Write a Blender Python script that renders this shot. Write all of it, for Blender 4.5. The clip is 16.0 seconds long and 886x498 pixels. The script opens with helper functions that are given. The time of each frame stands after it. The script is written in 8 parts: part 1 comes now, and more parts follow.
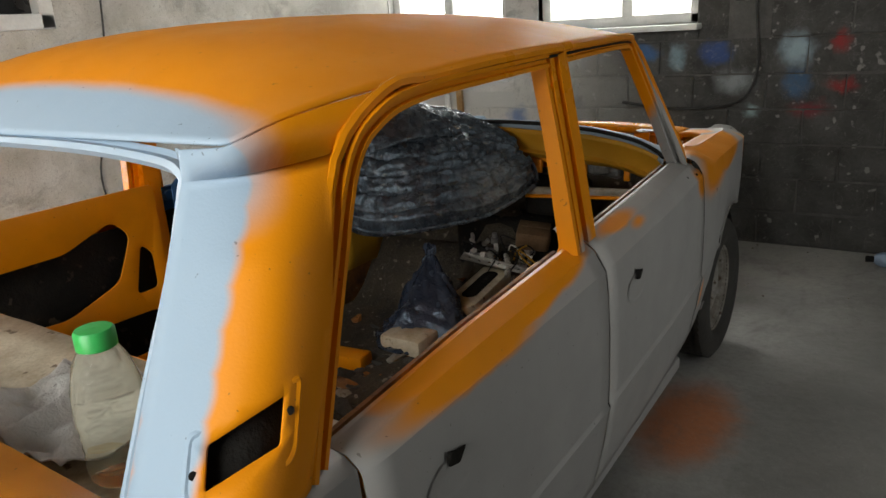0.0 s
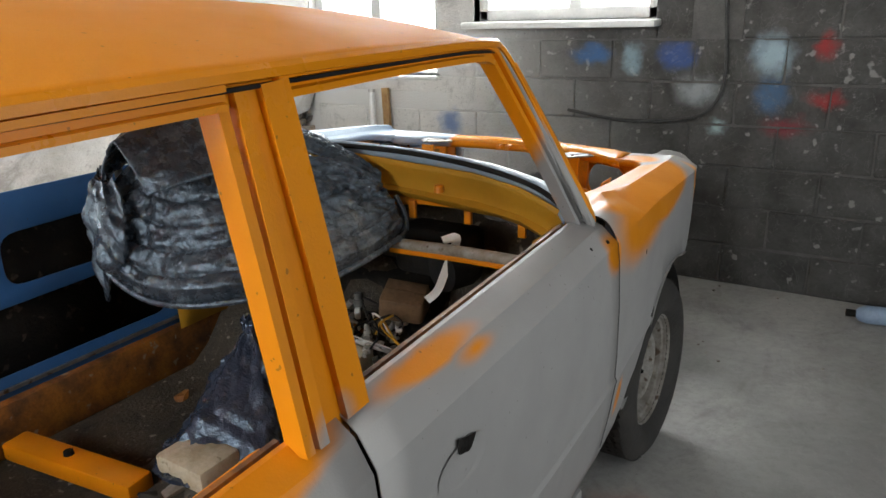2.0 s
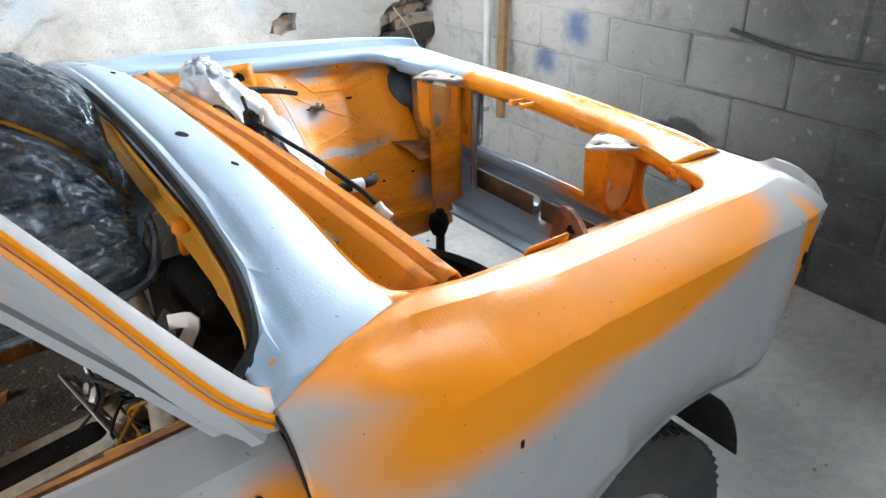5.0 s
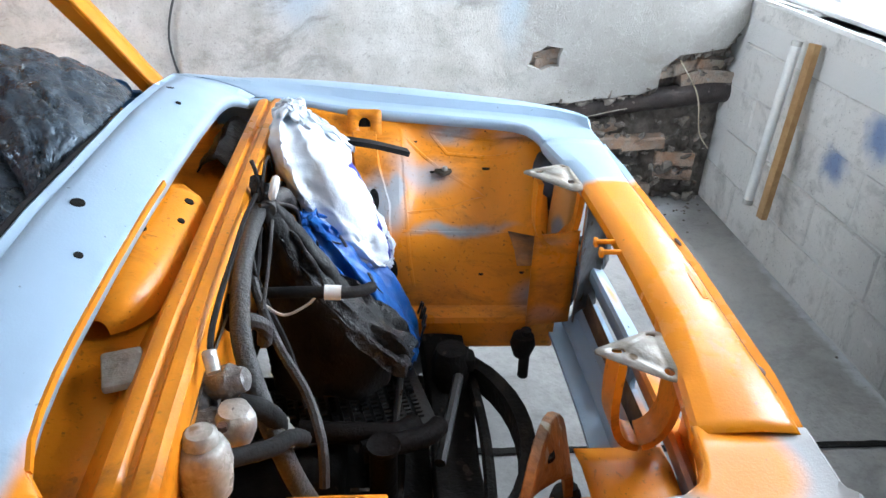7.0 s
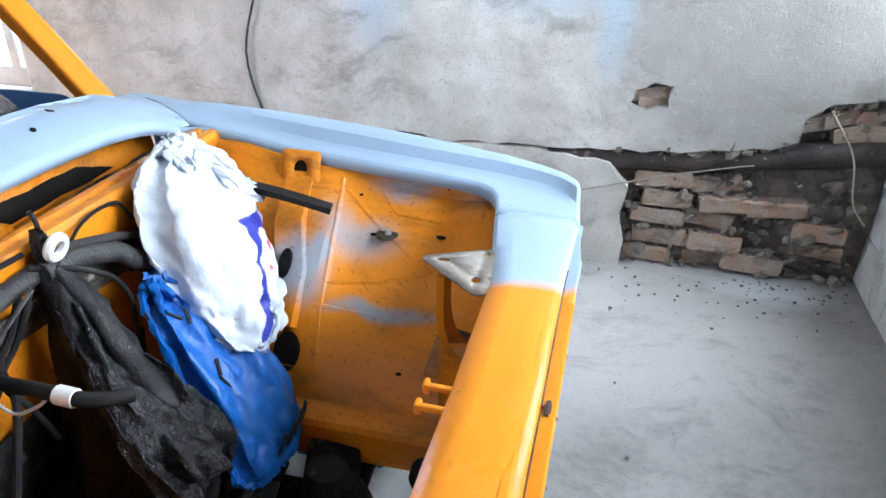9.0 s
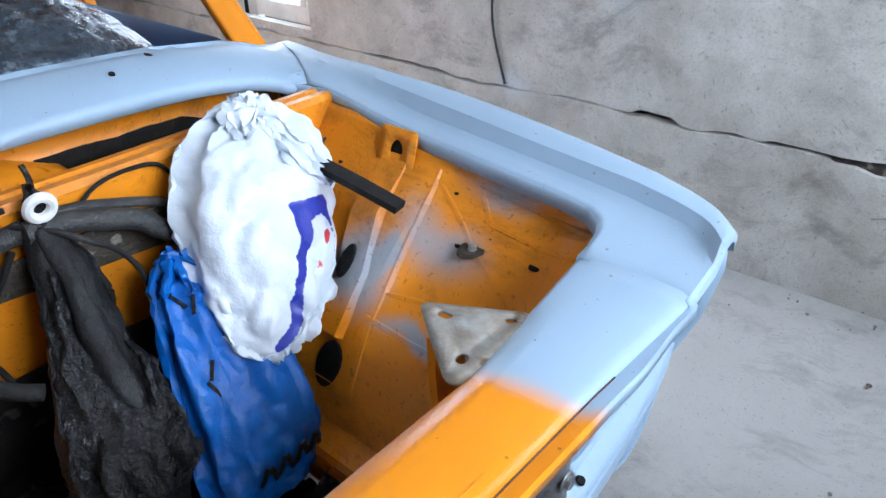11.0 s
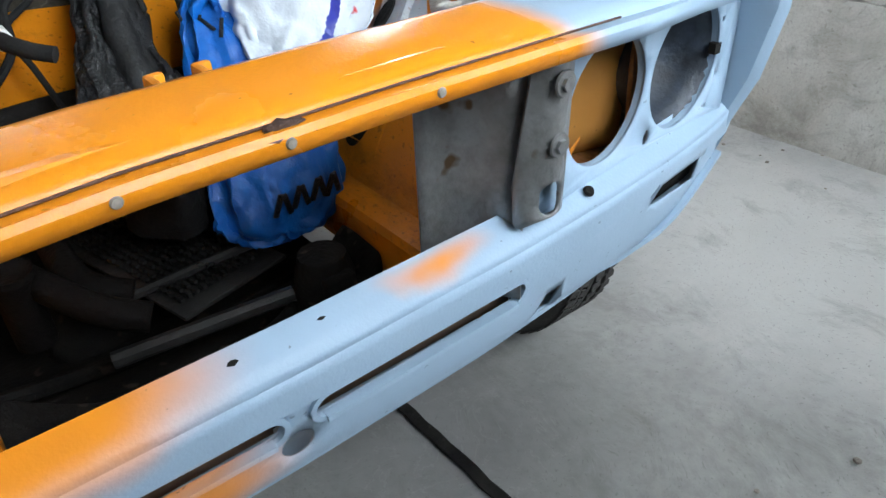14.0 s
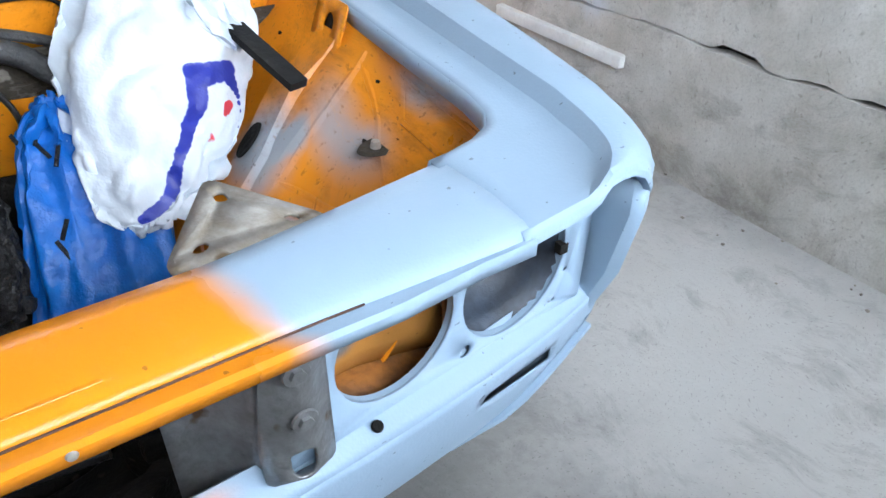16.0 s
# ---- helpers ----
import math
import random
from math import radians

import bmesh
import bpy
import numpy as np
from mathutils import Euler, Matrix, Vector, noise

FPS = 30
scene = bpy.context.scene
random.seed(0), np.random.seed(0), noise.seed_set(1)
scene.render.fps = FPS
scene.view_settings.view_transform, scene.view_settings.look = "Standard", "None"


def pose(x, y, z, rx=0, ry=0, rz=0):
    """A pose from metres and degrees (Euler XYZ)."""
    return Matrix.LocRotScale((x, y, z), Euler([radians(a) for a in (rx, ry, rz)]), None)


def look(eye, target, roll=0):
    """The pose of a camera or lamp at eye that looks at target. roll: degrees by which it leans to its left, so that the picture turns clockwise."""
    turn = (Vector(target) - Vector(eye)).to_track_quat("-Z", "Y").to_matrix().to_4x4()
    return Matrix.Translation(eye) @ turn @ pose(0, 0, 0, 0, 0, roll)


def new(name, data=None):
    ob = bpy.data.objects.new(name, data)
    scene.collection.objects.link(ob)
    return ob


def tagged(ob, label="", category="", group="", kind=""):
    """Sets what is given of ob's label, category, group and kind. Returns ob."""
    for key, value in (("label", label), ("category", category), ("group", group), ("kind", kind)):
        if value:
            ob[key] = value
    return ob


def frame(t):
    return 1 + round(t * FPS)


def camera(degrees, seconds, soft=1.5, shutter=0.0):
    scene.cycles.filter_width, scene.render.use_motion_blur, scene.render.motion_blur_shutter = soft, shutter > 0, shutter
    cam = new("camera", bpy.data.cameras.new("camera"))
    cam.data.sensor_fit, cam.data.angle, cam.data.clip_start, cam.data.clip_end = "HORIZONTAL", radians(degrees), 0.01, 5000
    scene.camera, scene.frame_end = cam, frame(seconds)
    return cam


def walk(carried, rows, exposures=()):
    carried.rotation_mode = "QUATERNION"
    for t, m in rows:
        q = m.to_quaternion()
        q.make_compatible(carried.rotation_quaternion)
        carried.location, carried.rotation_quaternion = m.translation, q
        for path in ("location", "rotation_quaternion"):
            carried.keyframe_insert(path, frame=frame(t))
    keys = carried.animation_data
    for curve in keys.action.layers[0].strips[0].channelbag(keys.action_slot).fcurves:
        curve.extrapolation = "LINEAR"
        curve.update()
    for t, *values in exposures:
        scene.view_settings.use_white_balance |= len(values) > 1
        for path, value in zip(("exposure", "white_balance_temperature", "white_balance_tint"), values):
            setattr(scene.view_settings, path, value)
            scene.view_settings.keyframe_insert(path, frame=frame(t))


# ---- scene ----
cam = camera(63.3, 16.0)
PATH = [
    (0, (1.36, -2.84, 1.385), (0.321, -1.298, 0.797), -3.7),
    (0.5, (1.415, -2.599, 1.374), (0.259, -1.142, 0.787), -2.8),
    (1, (1.436, -2.405, 1.373), (0.313, -0.922, 0.787), -2.8),
    (1.5, (1.382, -2.196, 1.369), (0.31, -0.629, 0.741), -1.4),
    (2, (1.306, -1.987, 1.379), (0.275, -0.398, 0.736), -1.9),
    (2.5, (1.314, -1.779, 1.369), (0.21, -0.247, 0.709), -2.9),
    (3, (1.37, -1.537, 1.369), (0.137, -0.21, 0.521), -2.0),
    (3.5, (1.362, -1.327, 1.338), (0.191, -0.02, 0.379), -3.0),
    (4, (1.307, -1.082, 1.354), (0.185, 0.221, 0.332), -1.3),
    (4.5, (1.258, -0.892, 1.362), (0.099, 0.381, 0.344), -0.8),
    (5, (1.263, -0.643, 1.372), (-0.176, 0.361, 0.413), -1.5),
    (5.2, (1.26, -0.585, 1.385), (-0.232, 0.361, 0.447), 1.4),
    (7.3, (1.092, 0.199, 1.453), (-0.674, 0.251, 0.515), 1.1),
    (7.5, (1.072, 0.271, 1.45), (-0.701, 0.287, 0.525), 0.9),
    (8, (0.927, 0.432, 1.422), (-0.857, 0.401, 0.52), 3.5),
    (8.5, (0.781, 0.545, 1.428), (-0.981, 0.296, 0.515), 2.5),
    (8.7, (0.734, 0.58, 1.419), (-1.013, 0.265, 0.498), 1.8),
    (10.8, (0.238, 0.834, 1.369), (-1.109, -0.257, 0.371), -1.2),
    (11, (0.184, 0.837, 1.34), (-1.093, -0.312, 0.316), -1.9),
    (11.5, (0.119, 0.886, 1.279), (-0.977, -0.431, 0.247), -6.1),
    (12, (0.099, 0.962, 1.214), (-0.912, -0.508, 0.31), -9.1),
    (12.5, (0.064, 0.966, 1.107), (-1.068, -0.464, 0.285), -5.9),
    (13, (0.096, 0.975, 1.032), (-1.084, -0.363, 0.128), -1.9),
    (13.5, (0.164, 0.996, 1.028), (-0.901, -0.315, -0.042), -2.7),
    (14, (0.189, 0.997, 1.043), (-0.837, -0.312, -0.069), -2.3),
    (14.5, (0.16, 0.999, 1.071), (-0.837, -0.329, -0.043), -3.8),
    (15, (0.07, 1.017, 1.111), (-0.84, -0.336, -0.047), -6.9),
    (15.5, (-0.012, 1.017, 1.175), (-0.97, -0.297, 0.011), -2.6),
    (16, (-0.135, 0.974, 1.223), (-1.09, -0.326, 0.041), 1.4),
]
walk(cam, [(t, look(eye, target, roll)) for t, eye, target, roll in PATH],
     [(0.0, -1.1, 7200, 8), (1.0, -0.95, 7500, 8), (1.5, -0.45, 7000, 9), (2.5, -0.05, 6600, 9), (3.5, 0.42, 6100, 8), (4.5, 0.6, 6100, 8), (5.0, 0.58, 6100, 8), (7.5, 0.24, 5700, 8), (8.5, 0.15, 5700, 9), (11.0, -0.5, 5550, 10), (12.0, -0.58, 5600, 8), (13.0, -0.62, 6000, 6), (14.0, -0.45, 6000, 6), (15.0, -0.27, 5900, 8), (16.0, -0.37, 5800, 9)])
# ---- world and light ----
world = bpy.data.worlds.new("world")
scene.world = world
world.use_nodes = True
wn = world.node_tree
sky = wn.nodes.new("ShaderNodeTexSky")
sky.sky_type, sky.sun_disc = "NISHITA", False
sky.sun_elevation, sky.sun_rotation = radians(38), radians(-60)
wn.links.new(sky.outputs[0], wn.nodes["Background"].inputs[0])
wn.nodes["Background"].inputs[1].default_value = 0.05


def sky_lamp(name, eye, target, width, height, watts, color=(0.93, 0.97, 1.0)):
    """Daylight that enters by an opening, seen or added."""
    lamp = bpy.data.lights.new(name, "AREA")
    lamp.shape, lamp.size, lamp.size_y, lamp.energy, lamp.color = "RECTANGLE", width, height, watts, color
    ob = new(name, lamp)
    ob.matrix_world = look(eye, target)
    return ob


FRONT_Y, LEFT_X, RIGHT_X, REAR_Y, TOP_Z = 1.63, -2.03, 3.1, -4.5, 2.9
sky_lamp("daylight_front_window", (-0.28, FRONT_Y + 0.23, 1.84), (-0.28, -2, 1.2), 0.95, 1.0, 55)
sky_lamp("daylight_corner_window", (-1.56, FRONT_Y + 0.23, 1.66), (-1.2, -2, 0.8), 0.85, 1.15, 47)
sky_lamp("daylight_side_door", (LEFT_X - 0.22, -2.24, 1.2), (0, -1.1, 0.9), 0.55, 1.7, 110)
# unseen openings added to light the car's right side and rear
sky_lamp("daylight_added_right", (RIGHT_X + 0.05, -0.9, 1.35), (0, -0.5, 0.9), 2.0, 1.9, 14).data.spread = radians(104)
sky_lamp("daylight_added_rear", (0.35, REAR_Y - 0.05, 1.75), (0.2, -2.1, 0.90), 1.8, 2.3, 92).data.spread = radians(110)

# ---- materials ----


def start(name):
    m = bpy.data.materials.new(name)
    m.use_nodes = True
    return m, m.node_tree, m.node_tree.nodes["Principled BSDF"]


def node(nt, kind, ins=(), **attrs):
    n = nt.nodes.new(kind)
    for key, value in attrs.items():
        setattr(n, key, value)
    for key, value in (ins.items() if isinstance(ins, dict) else enumerate(ins)):
        if value is None:
            continue
        if isinstance(value, bpy.types.NodeSocket):
            nt.links.new(value, n.inputs[key])
        else:
            n.inputs[key].default_value = value
    return n


def rgba(c):
    return (*c, 1.0)


def noise_out(nt, vec, scale, detail=4.0, rough=0.6):
    return node(nt, "ShaderNodeTexNoise", {"Vector": vec, "Scale": scale, "Detail": detail, "Roughness": rough}).outputs["Fac"]


def ramp(nt, fac, low, high, a=0.0, b=1.0):
    return node(nt, "ShaderNodeMapRange", {"Value": fac, "From Min": low, "From Max": high, "To Min": a, "To Max": b}, clamp=True).outputs[0]


def mix(nt, fac, a, b):
    n = node(nt, "ShaderNodeMix", data_type="RGBA")
    for sock, value in ((n.inputs["Factor"], fac), (n.inputs[6], a), (n.inputs[7], b)):
        if isinstance(value, bpy.types.NodeSocket):
            nt.links.new(value, sock)
        else:
            sock.default_value = value if not isinstance(value, tuple) or len(value) == 4 else rgba(value)
    return n.outputs[2]


def math_out(nt, op, a, b=None):
    return node(nt, "ShaderNodeMath", [a, b], operation=op).outputs[0]


def place(nt):
    return node(nt, "ShaderNodeNewGeometry").outputs["Position"]


def soft_mask(nt, patches, wobble=0.05, wscale=9.0):
    """Soft-edged sprayed patches: (centre, radii, inner) each; 1 inside, 0 outside."""
    pos = place(nt)
    grain = node(nt, "ShaderNodeTexNoise", {"Vector": pos, "Scale": wscale, "Detail": 3.0}).outputs["Color"]
    off = node(nt, "ShaderNodeVectorMath", [grain, (0.5, 0.5, 0.5)], operation="SUBTRACT").outputs[0]
    off = node(nt, "ShaderNodeVectorMath", {0: off, "Scale": wobble}, operation="SCALE").outputs[0]
    pos = node(nt, "ShaderNodeVectorMath", [pos, off], operation="ADD").outputs[0]
    total = None
    for centre, radii, inner in patches:
        d = node(nt, "ShaderNodeVectorMath", [pos, centre], operation="SUBTRACT").outputs[0]
        d = node(nt, "ShaderNodeVectorMath", [d, radii], operation="DIVIDE").outputs[0]
        d = node(nt, "ShaderNodeVectorMath", [d], operation="LENGTH").outputs["Value"]
        m = node(nt, "ShaderNodeMapRange", {"Value": d, "From Min": inner, "From Max": 1.0, "To Min": 1.0, "To Max": 0.0}, interpolation_type="SMOOTHSTEP").outputs[0]
        total = m if total is None else math_out(nt, "MAXIMUM", total, m)
    return total


def surface(name, color, color2=None, rough=0.6, metal=0.0, scale=6.0, fine=90.0, bump=0.15, specks=None, vary=0.25, rough_vary=0.15, coat=0.0):
    """A worn surface: two scales of colour, specks of dirt and a fine relief."""
    m, nt, b = start(name)
    pos = place(nt)
    color2 = color2 or tuple(c * (1 - vary) for c in color)
    big, small = noise_out(nt, pos, scale), noise_out(nt, pos, fine, 3.0)
    col = mix(nt, ramp(nt, big, 0.35, 0.68), color, color2)
    col = mix(nt, ramp(nt, small, 0.45, 0.75, 0.0, 0.35), col, tuple(c * (1 - 1.6 * vary) if vary < 0.5 else c * 0.3 for c in color2))
    if specks:
        dirt = noise_out(nt, pos, fine * 0.35, 2.0, 0.4)
        col = mix(nt, ramp(nt, dirt, 0.66, 0.72), col, specks)
    nt.links.new(col, b.inputs["Base Color"])
    nt.links.new(ramp(nt, big, 0.3, 0.7, rough - rough_vary, min(1.0, rough + rough_vary)), b.inputs["Roughness"])
    b.inputs["Metallic"].default_value = metal
    b.inputs["Coat Weight"].default_value = coat
    height = math_out(nt, "ADD", small, big)
    nt.links.new(node(nt, "ShaderNodeBump", {"Height": height, "Strength": bump, "Distance": 0.01}).outputs[0], b.inputs["Normal"])
    return m


ORANGE, PRIMER, BLUEGREY = (0.76, 0.258, 0.007), (0.33, 0.325, 0.32), (0.32, 0.425, 0.54)


def paint(name, base, over=None, patches=(), rough=(0.28, 0.28), wobble=0.05, dirt=0.25):
    """Car paint with sprayed patches of a second coat."""
    m, nt, b = start(name)
    pos = place(nt)
    big, fine = noise_out(nt, pos, 5.0, 5.0), noise_out(nt, pos, 240.0, 2.0)
    mask = soft_mask(nt, patches, wobble) if patches else 0.0

    def shade(c):
        return mix(nt, ramp(nt, big, 0.35, 0.72, 0.0, dirt), c, tuple(v * 0.66 for v in c))

    col = mix(nt, mask, shade(base), shade(over)) if patches else shade(base)
    specks = ramp(nt, noise_out(nt, pos, 110.0, 2.0, 0.3), 0.758, 0.778, 0.0, 0.5)
    col = mix(nt, specks, col, (0.05, 0.035, 0.025))
    dust = ramp(nt, noise_out(nt, pos, 17.0, 6.0, 0.7), 0.55, 0.8, 0.0, 0.035)
    col = mix(nt, dust, col, (0.45, 0.42, 0.38))
    nt.links.new(col, b.inputs["Base Color"])
    r = math_out(nt, "ADD", ramp(nt, big, 0.3, 0.7, -0.06, 0.10), math_out(nt, "ADD", math_out(nt, "MULTIPLY", mask, rough[1] - rough[0]), rough[0]))
    nt.links.new(r, b.inputs["Roughness"])
    b.inputs["Specular IOR Level"].default_value = 0.32
    nt.links.new(node(nt, "ShaderNodeBump", {"Height": math_out(nt, "ADD", fine, math_out(nt, "MULTIPLY", big, 1.5)), "Strength": 0.10, "Distance": 0.004}).outputs[0], b.inputs["Normal"])
    return m


flank_paint = paint("flank_paint", PRIMER, ORANGE, [
    ((0.67, -0.035, 0.875), (0.165, 0.52, 0.14), 0.82),
    ((0.79, -0.20, 0.84), (0.10, 0.36, 0.12), 0.4),
    ((0.67, -0.24, 0.90), (0.10, 0.17, 0.06), 0.5),
    ((0.52, 0.48, 0.84), (0.10, 0.10, 0.06), 0.6),
    ((0.74, 0.500, 0.66), (0.14, 0.048, 0.24), 0.6),
    ((0.79, -0.405, 0.42), (0.10, 0.04, 0.07), 0.40),
    ((0.79, -0.50, 0.835), (0.06, 0.075, 0.06), 0.45),
    ((0.775, -1.22, 0.898), (0.05, 0.17, 0.020), 0.4),
    ((0.80, -1.12, 0.876), (0.03, 0.075, 0.020), 0.0),
    ((0.77, -1.84, 0.910), (0.13, 0.45, 0.074), 0.84),
    ((0.785, -1.95, 0.850), (0.10, 0.30, 0.030), 0.5),
], rough=(0.55, 0.34), wobble=0.022)
roof_paint = paint("roof_paint", ORANGE, BLUEGREY, [
    ((0.0, -2.26, 1.23), (0.76, 0.21, 0.24), 0.82),
    *[((0.610 + 0.090 * k, -2.270 - 0.220 * k, 1.215 - 0.345 * k), (0.082 - 0.024 * k, 0.084 - 0.022 * k, 0.084), 0.74) for k in (0, 0.12, 0.25, 0.38, 0.5, 0.62, 0.75, 0.88, 1.0)],
    ((-0.60, -2.32, 1.05), (0.16, 0.14, 0.3), 0.8),
], rough=(0.46, 0.50), wobble=0.015, dirt=0.12)
roof_paint.node_tree.nodes["Principled BSDF"].inputs["Specular IOR Level"].default_value = 0.16
bay_paint = paint("bay_paint", ORANGE, (0.34, 0.36, 0.39), [
    ((-0.50, 0.095, 0.72), (0.07, 0.032, 0.11), 0.4),
    ((-0.44, 0.25, 0.655), (0.06, 0.18, 0.016), 0.2),
    ((-0.63, 0.24, 0.835), (0.05, 0.10, 0.035), 0.2),
    ((-0.385, 0.49, 0.705), (0.05, 0.05, 0.045), 0.4),
    ((-0.55, 0.17, 0.78), (0.06, 0.13, 0.12), 0.2),
    ((-0.47, 0.06, 0.70), (0.07, 0.09, 0.20), 0.35),
    ((-0.66, 0.43, 0.74), (0.09, 0.12, 0.14), 0.3),
    ((-0.42, 0.44, 0.52), (0.20, 0.10, 0.05), 0.3),
], rough=(0.32, 0.5), dirt=0.5)
lamp_sheet = paint("lamp_sheet", (0.44, 0.20, 0.04), (0.15, 0.15, 0.16), [((-0.365, 0.48, 0.705), (0.05, 0.06, 0.035), 0.4), ((-0.46, 0.48, 0.79), (0.06, 0.06, 0.03), 0.3)], rough=(0.6, 0.6), dirt=0.6)
frame_paint = paint("frame_paint", ORANGE, PRIMER, [
    ((0.735, -0.54, 0.94), (0.07, 0.13, 0.15), 0.6),
    ((0.80, -1.43, 0.90), (0.06, 0.06, 0.06), 0.4),
    ((0.705, -0.60, 1.06), (0.05, 0.12, 0.15), 0.5),
], rough=(0.30, 0.5))
orange_paint = paint("orange_paint", ORANGE, rough=(0.32, 0.32), dirt=0.55)
left_paint = paint("left_paint", BLUEGREY, rough=(0.42, 0.42), dirt=0.18)
cowl_paint = paint("cowl_paint", BLUEGREY, ORANGE, [((0.60, -0.25, 0.88), (0.11, 0.05, 0.08), 0.5)], rough=(0.42, 0.32), dirt=0.18)
bar_paint = paint("bar_paint", ORANGE, BLUEGREY, [((-0.56, 0.50, 0.85), (0.33, 0.30, 0.12), 0.88)], rough=(0.24, 0.42), wobble=0.06, dirt=0.2)
nose_paint = paint("nose_paint", BLUEGREY, ORANGE, [
    ((-0.15, 0.552, 0.650), (0.085, 0.022, 0.022), 0.0),
    ((0.22, 0.53, 0.65), (0.20, 0.10, 0.06), 0.3),
    ((0.16, 0.53, 0.52), (0.17, 0.10, 0.07), 0.3),
], rough=(0.42, 0.36), dirt=0.12)
blue_paint = paint("blue_paint", (0.035, 0.12, 0.30), rough=(0.35, 0.35), dirt=0.5)
yellow_paint = paint("yellow_paint", (0.52, 0.27, 0.022), (0.16, 0.10, 0.05), [((0.62, -0.40, 0.70), (0.1, 0.12, 0.12), 0.1)], rough=(0.5, 0.7), dirt=0.6)
rusty_paint = surface("rusty_paint", (0.40, 0.15, 0.02), (0.07, 0.035, 0.02), 0.65, scale=9, bump=0.3, vary=0.4, specks=(0.30, 0.25, 0.18))
pan_coat = surface("pan_coat", (0.036, 0.029, 0.021), (0.080, 0.064, 0.045), 0.85, scale=7, bump=0.6, vary=0.4, specks=(0.26, 0.23, 0.19))
bare_steel = surface("bare_steel", (0.34, 0.345, 0.35), (0.22, 0.215, 0.21), 0.42, 0.75, scale=14, bump=0.2, specks=(0.14, 0.09, 0.05))
grey_plate = surface("grey_plate", (0.38, 0.365, 0.335), (0.23, 0.19, 0.14), 0.5, 0.2, scale=22, bump=0.2, specks=(0.12, 0.08, 0.04))
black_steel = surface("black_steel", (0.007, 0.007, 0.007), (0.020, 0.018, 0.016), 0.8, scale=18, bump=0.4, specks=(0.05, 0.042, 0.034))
rubber = surface("rubber", (0.012, 0.012, 0.013), (0.026, 0.025, 0.024), 0.78, scale=16, bump=0.25)
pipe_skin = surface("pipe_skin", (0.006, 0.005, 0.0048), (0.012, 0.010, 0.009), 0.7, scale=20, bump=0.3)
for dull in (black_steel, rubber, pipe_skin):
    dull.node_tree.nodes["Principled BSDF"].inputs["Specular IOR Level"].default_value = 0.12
tyre_rubber = surface("tyre_rubber", (0.022, 0.021, 0.020), (0.052, 0.048, 0.043), 0.8, scale=12, bump=0.3)
rim_paint = surface("rim_paint", (0.36, 0.345, 0.32), (0.15, 0.125, 0.10), 0.6, 0.0, scale=14, bump=0.3, vary=0.35, specks=(0.08, 0.05, 0.03))
lamp_steel = surface("lamp_steel", (0.045, 0.06, 0.085), (0.02, 0.022, 0.028), 0.5, 0.0, scale=16, bump=0.2)
cast_alloy = surface("cast_alloy", (0.24, 0.237, 0.23), (0.10, 0.095, 0.088), 0.45, 0.35, scale=38, bump=0.45, vary=0.35, specks=(0.05, 0.04, 0.03))
milky = surface("milky", (0.44, 0.43, 0.40), (0.26, 0.245, 0.21), 0.25, 0.0, scale=28, bump=0.1, vary=0.3, specks=(0.2, 0.16, 0.1))
dark_plastic = surface("dark_plastic", (0.012, 0.012, 0.012), (0.022, 0.021, 0.020), 0.38, scale=20, bump=0.2)
hose_skin = surface("hose_skin", (0.022, 0.022, 0.023), (0.060, 0.058, 0.055), 0.6, scale=30, fine=160, bump=0.4, vary=0.35)
alloy = surface("alloy", (0.58, 0.57, 0.54), (0.38, 0.36, 0.33), 0.38, 0.55, scale=25, bump=0.25)
white_plastic = surface("white_plastic", (0.80, 0.80, 0.78), (0.66, 0.66, 0.64), 0.45, scale=9, bump=0.05, vary=0.1)
cream = surface("cream", (0.62, 0.57, 0.45), (0.40, 0.33, 0.22), 0.6, scale=11, bump=0.2, specks=(0.14, 0.1, 0.06))
wood = surface("wood", (0.42, 0.25, 0.10), (0.30, 0.16, 0.06), 0.6, scale=15, bump=0.15)
carton = surface("carton", (0.17, 0.10, 0.05), (0.09, 0.052, 0.026), 0.8, scale=10, bump=0.1)
rust = surface("rust", (0.14, 0.062, 0.032), (0.055, 0.032, 0.024), 0.8, 0.1, scale=12, bump=0.5, vary=0.35)


def film(name, color, rough=0.3, sheen=0.0, trans=0.0, bump=0.35, scale=22.0, color2=None):
    """Crumpled plastic film or shiny cloth."""
    m, nt, b = start(name)
    pos = place(nt)
    n1, n2 = noise_out(nt, pos, scale, 5.0, 0.65), noise_out(nt, pos, scale * 5, 3.0)
    nt.links.new(mix(nt, ramp(nt, n1, 0.35, 0.7), color, color2 or tuple(c * 0.75 for c in color)), b.inputs["Base Color"])
    nt.links.new(ramp(nt, n1, 0.3, 0.7, rough, rough + 0.2), b.inputs["Roughness"])
    b.inputs["Transmission Weight"].default_value = trans
    b.inputs["Sheen Weight"].default_value = sheen
    creases = math_out(nt, "ABSOLUTE", math_out(nt, "SUBTRACT", n1, 0.5))
    nt.links.new(node(nt, "ShaderNodeBump", {"Height": math_out(nt, "ADD", creases, math_out(nt, "MULTIPLY", n2, 0.03)), "Strength": bump, "Distance": 0.03}).outputs[0], b.inputs["Normal"])
    return m


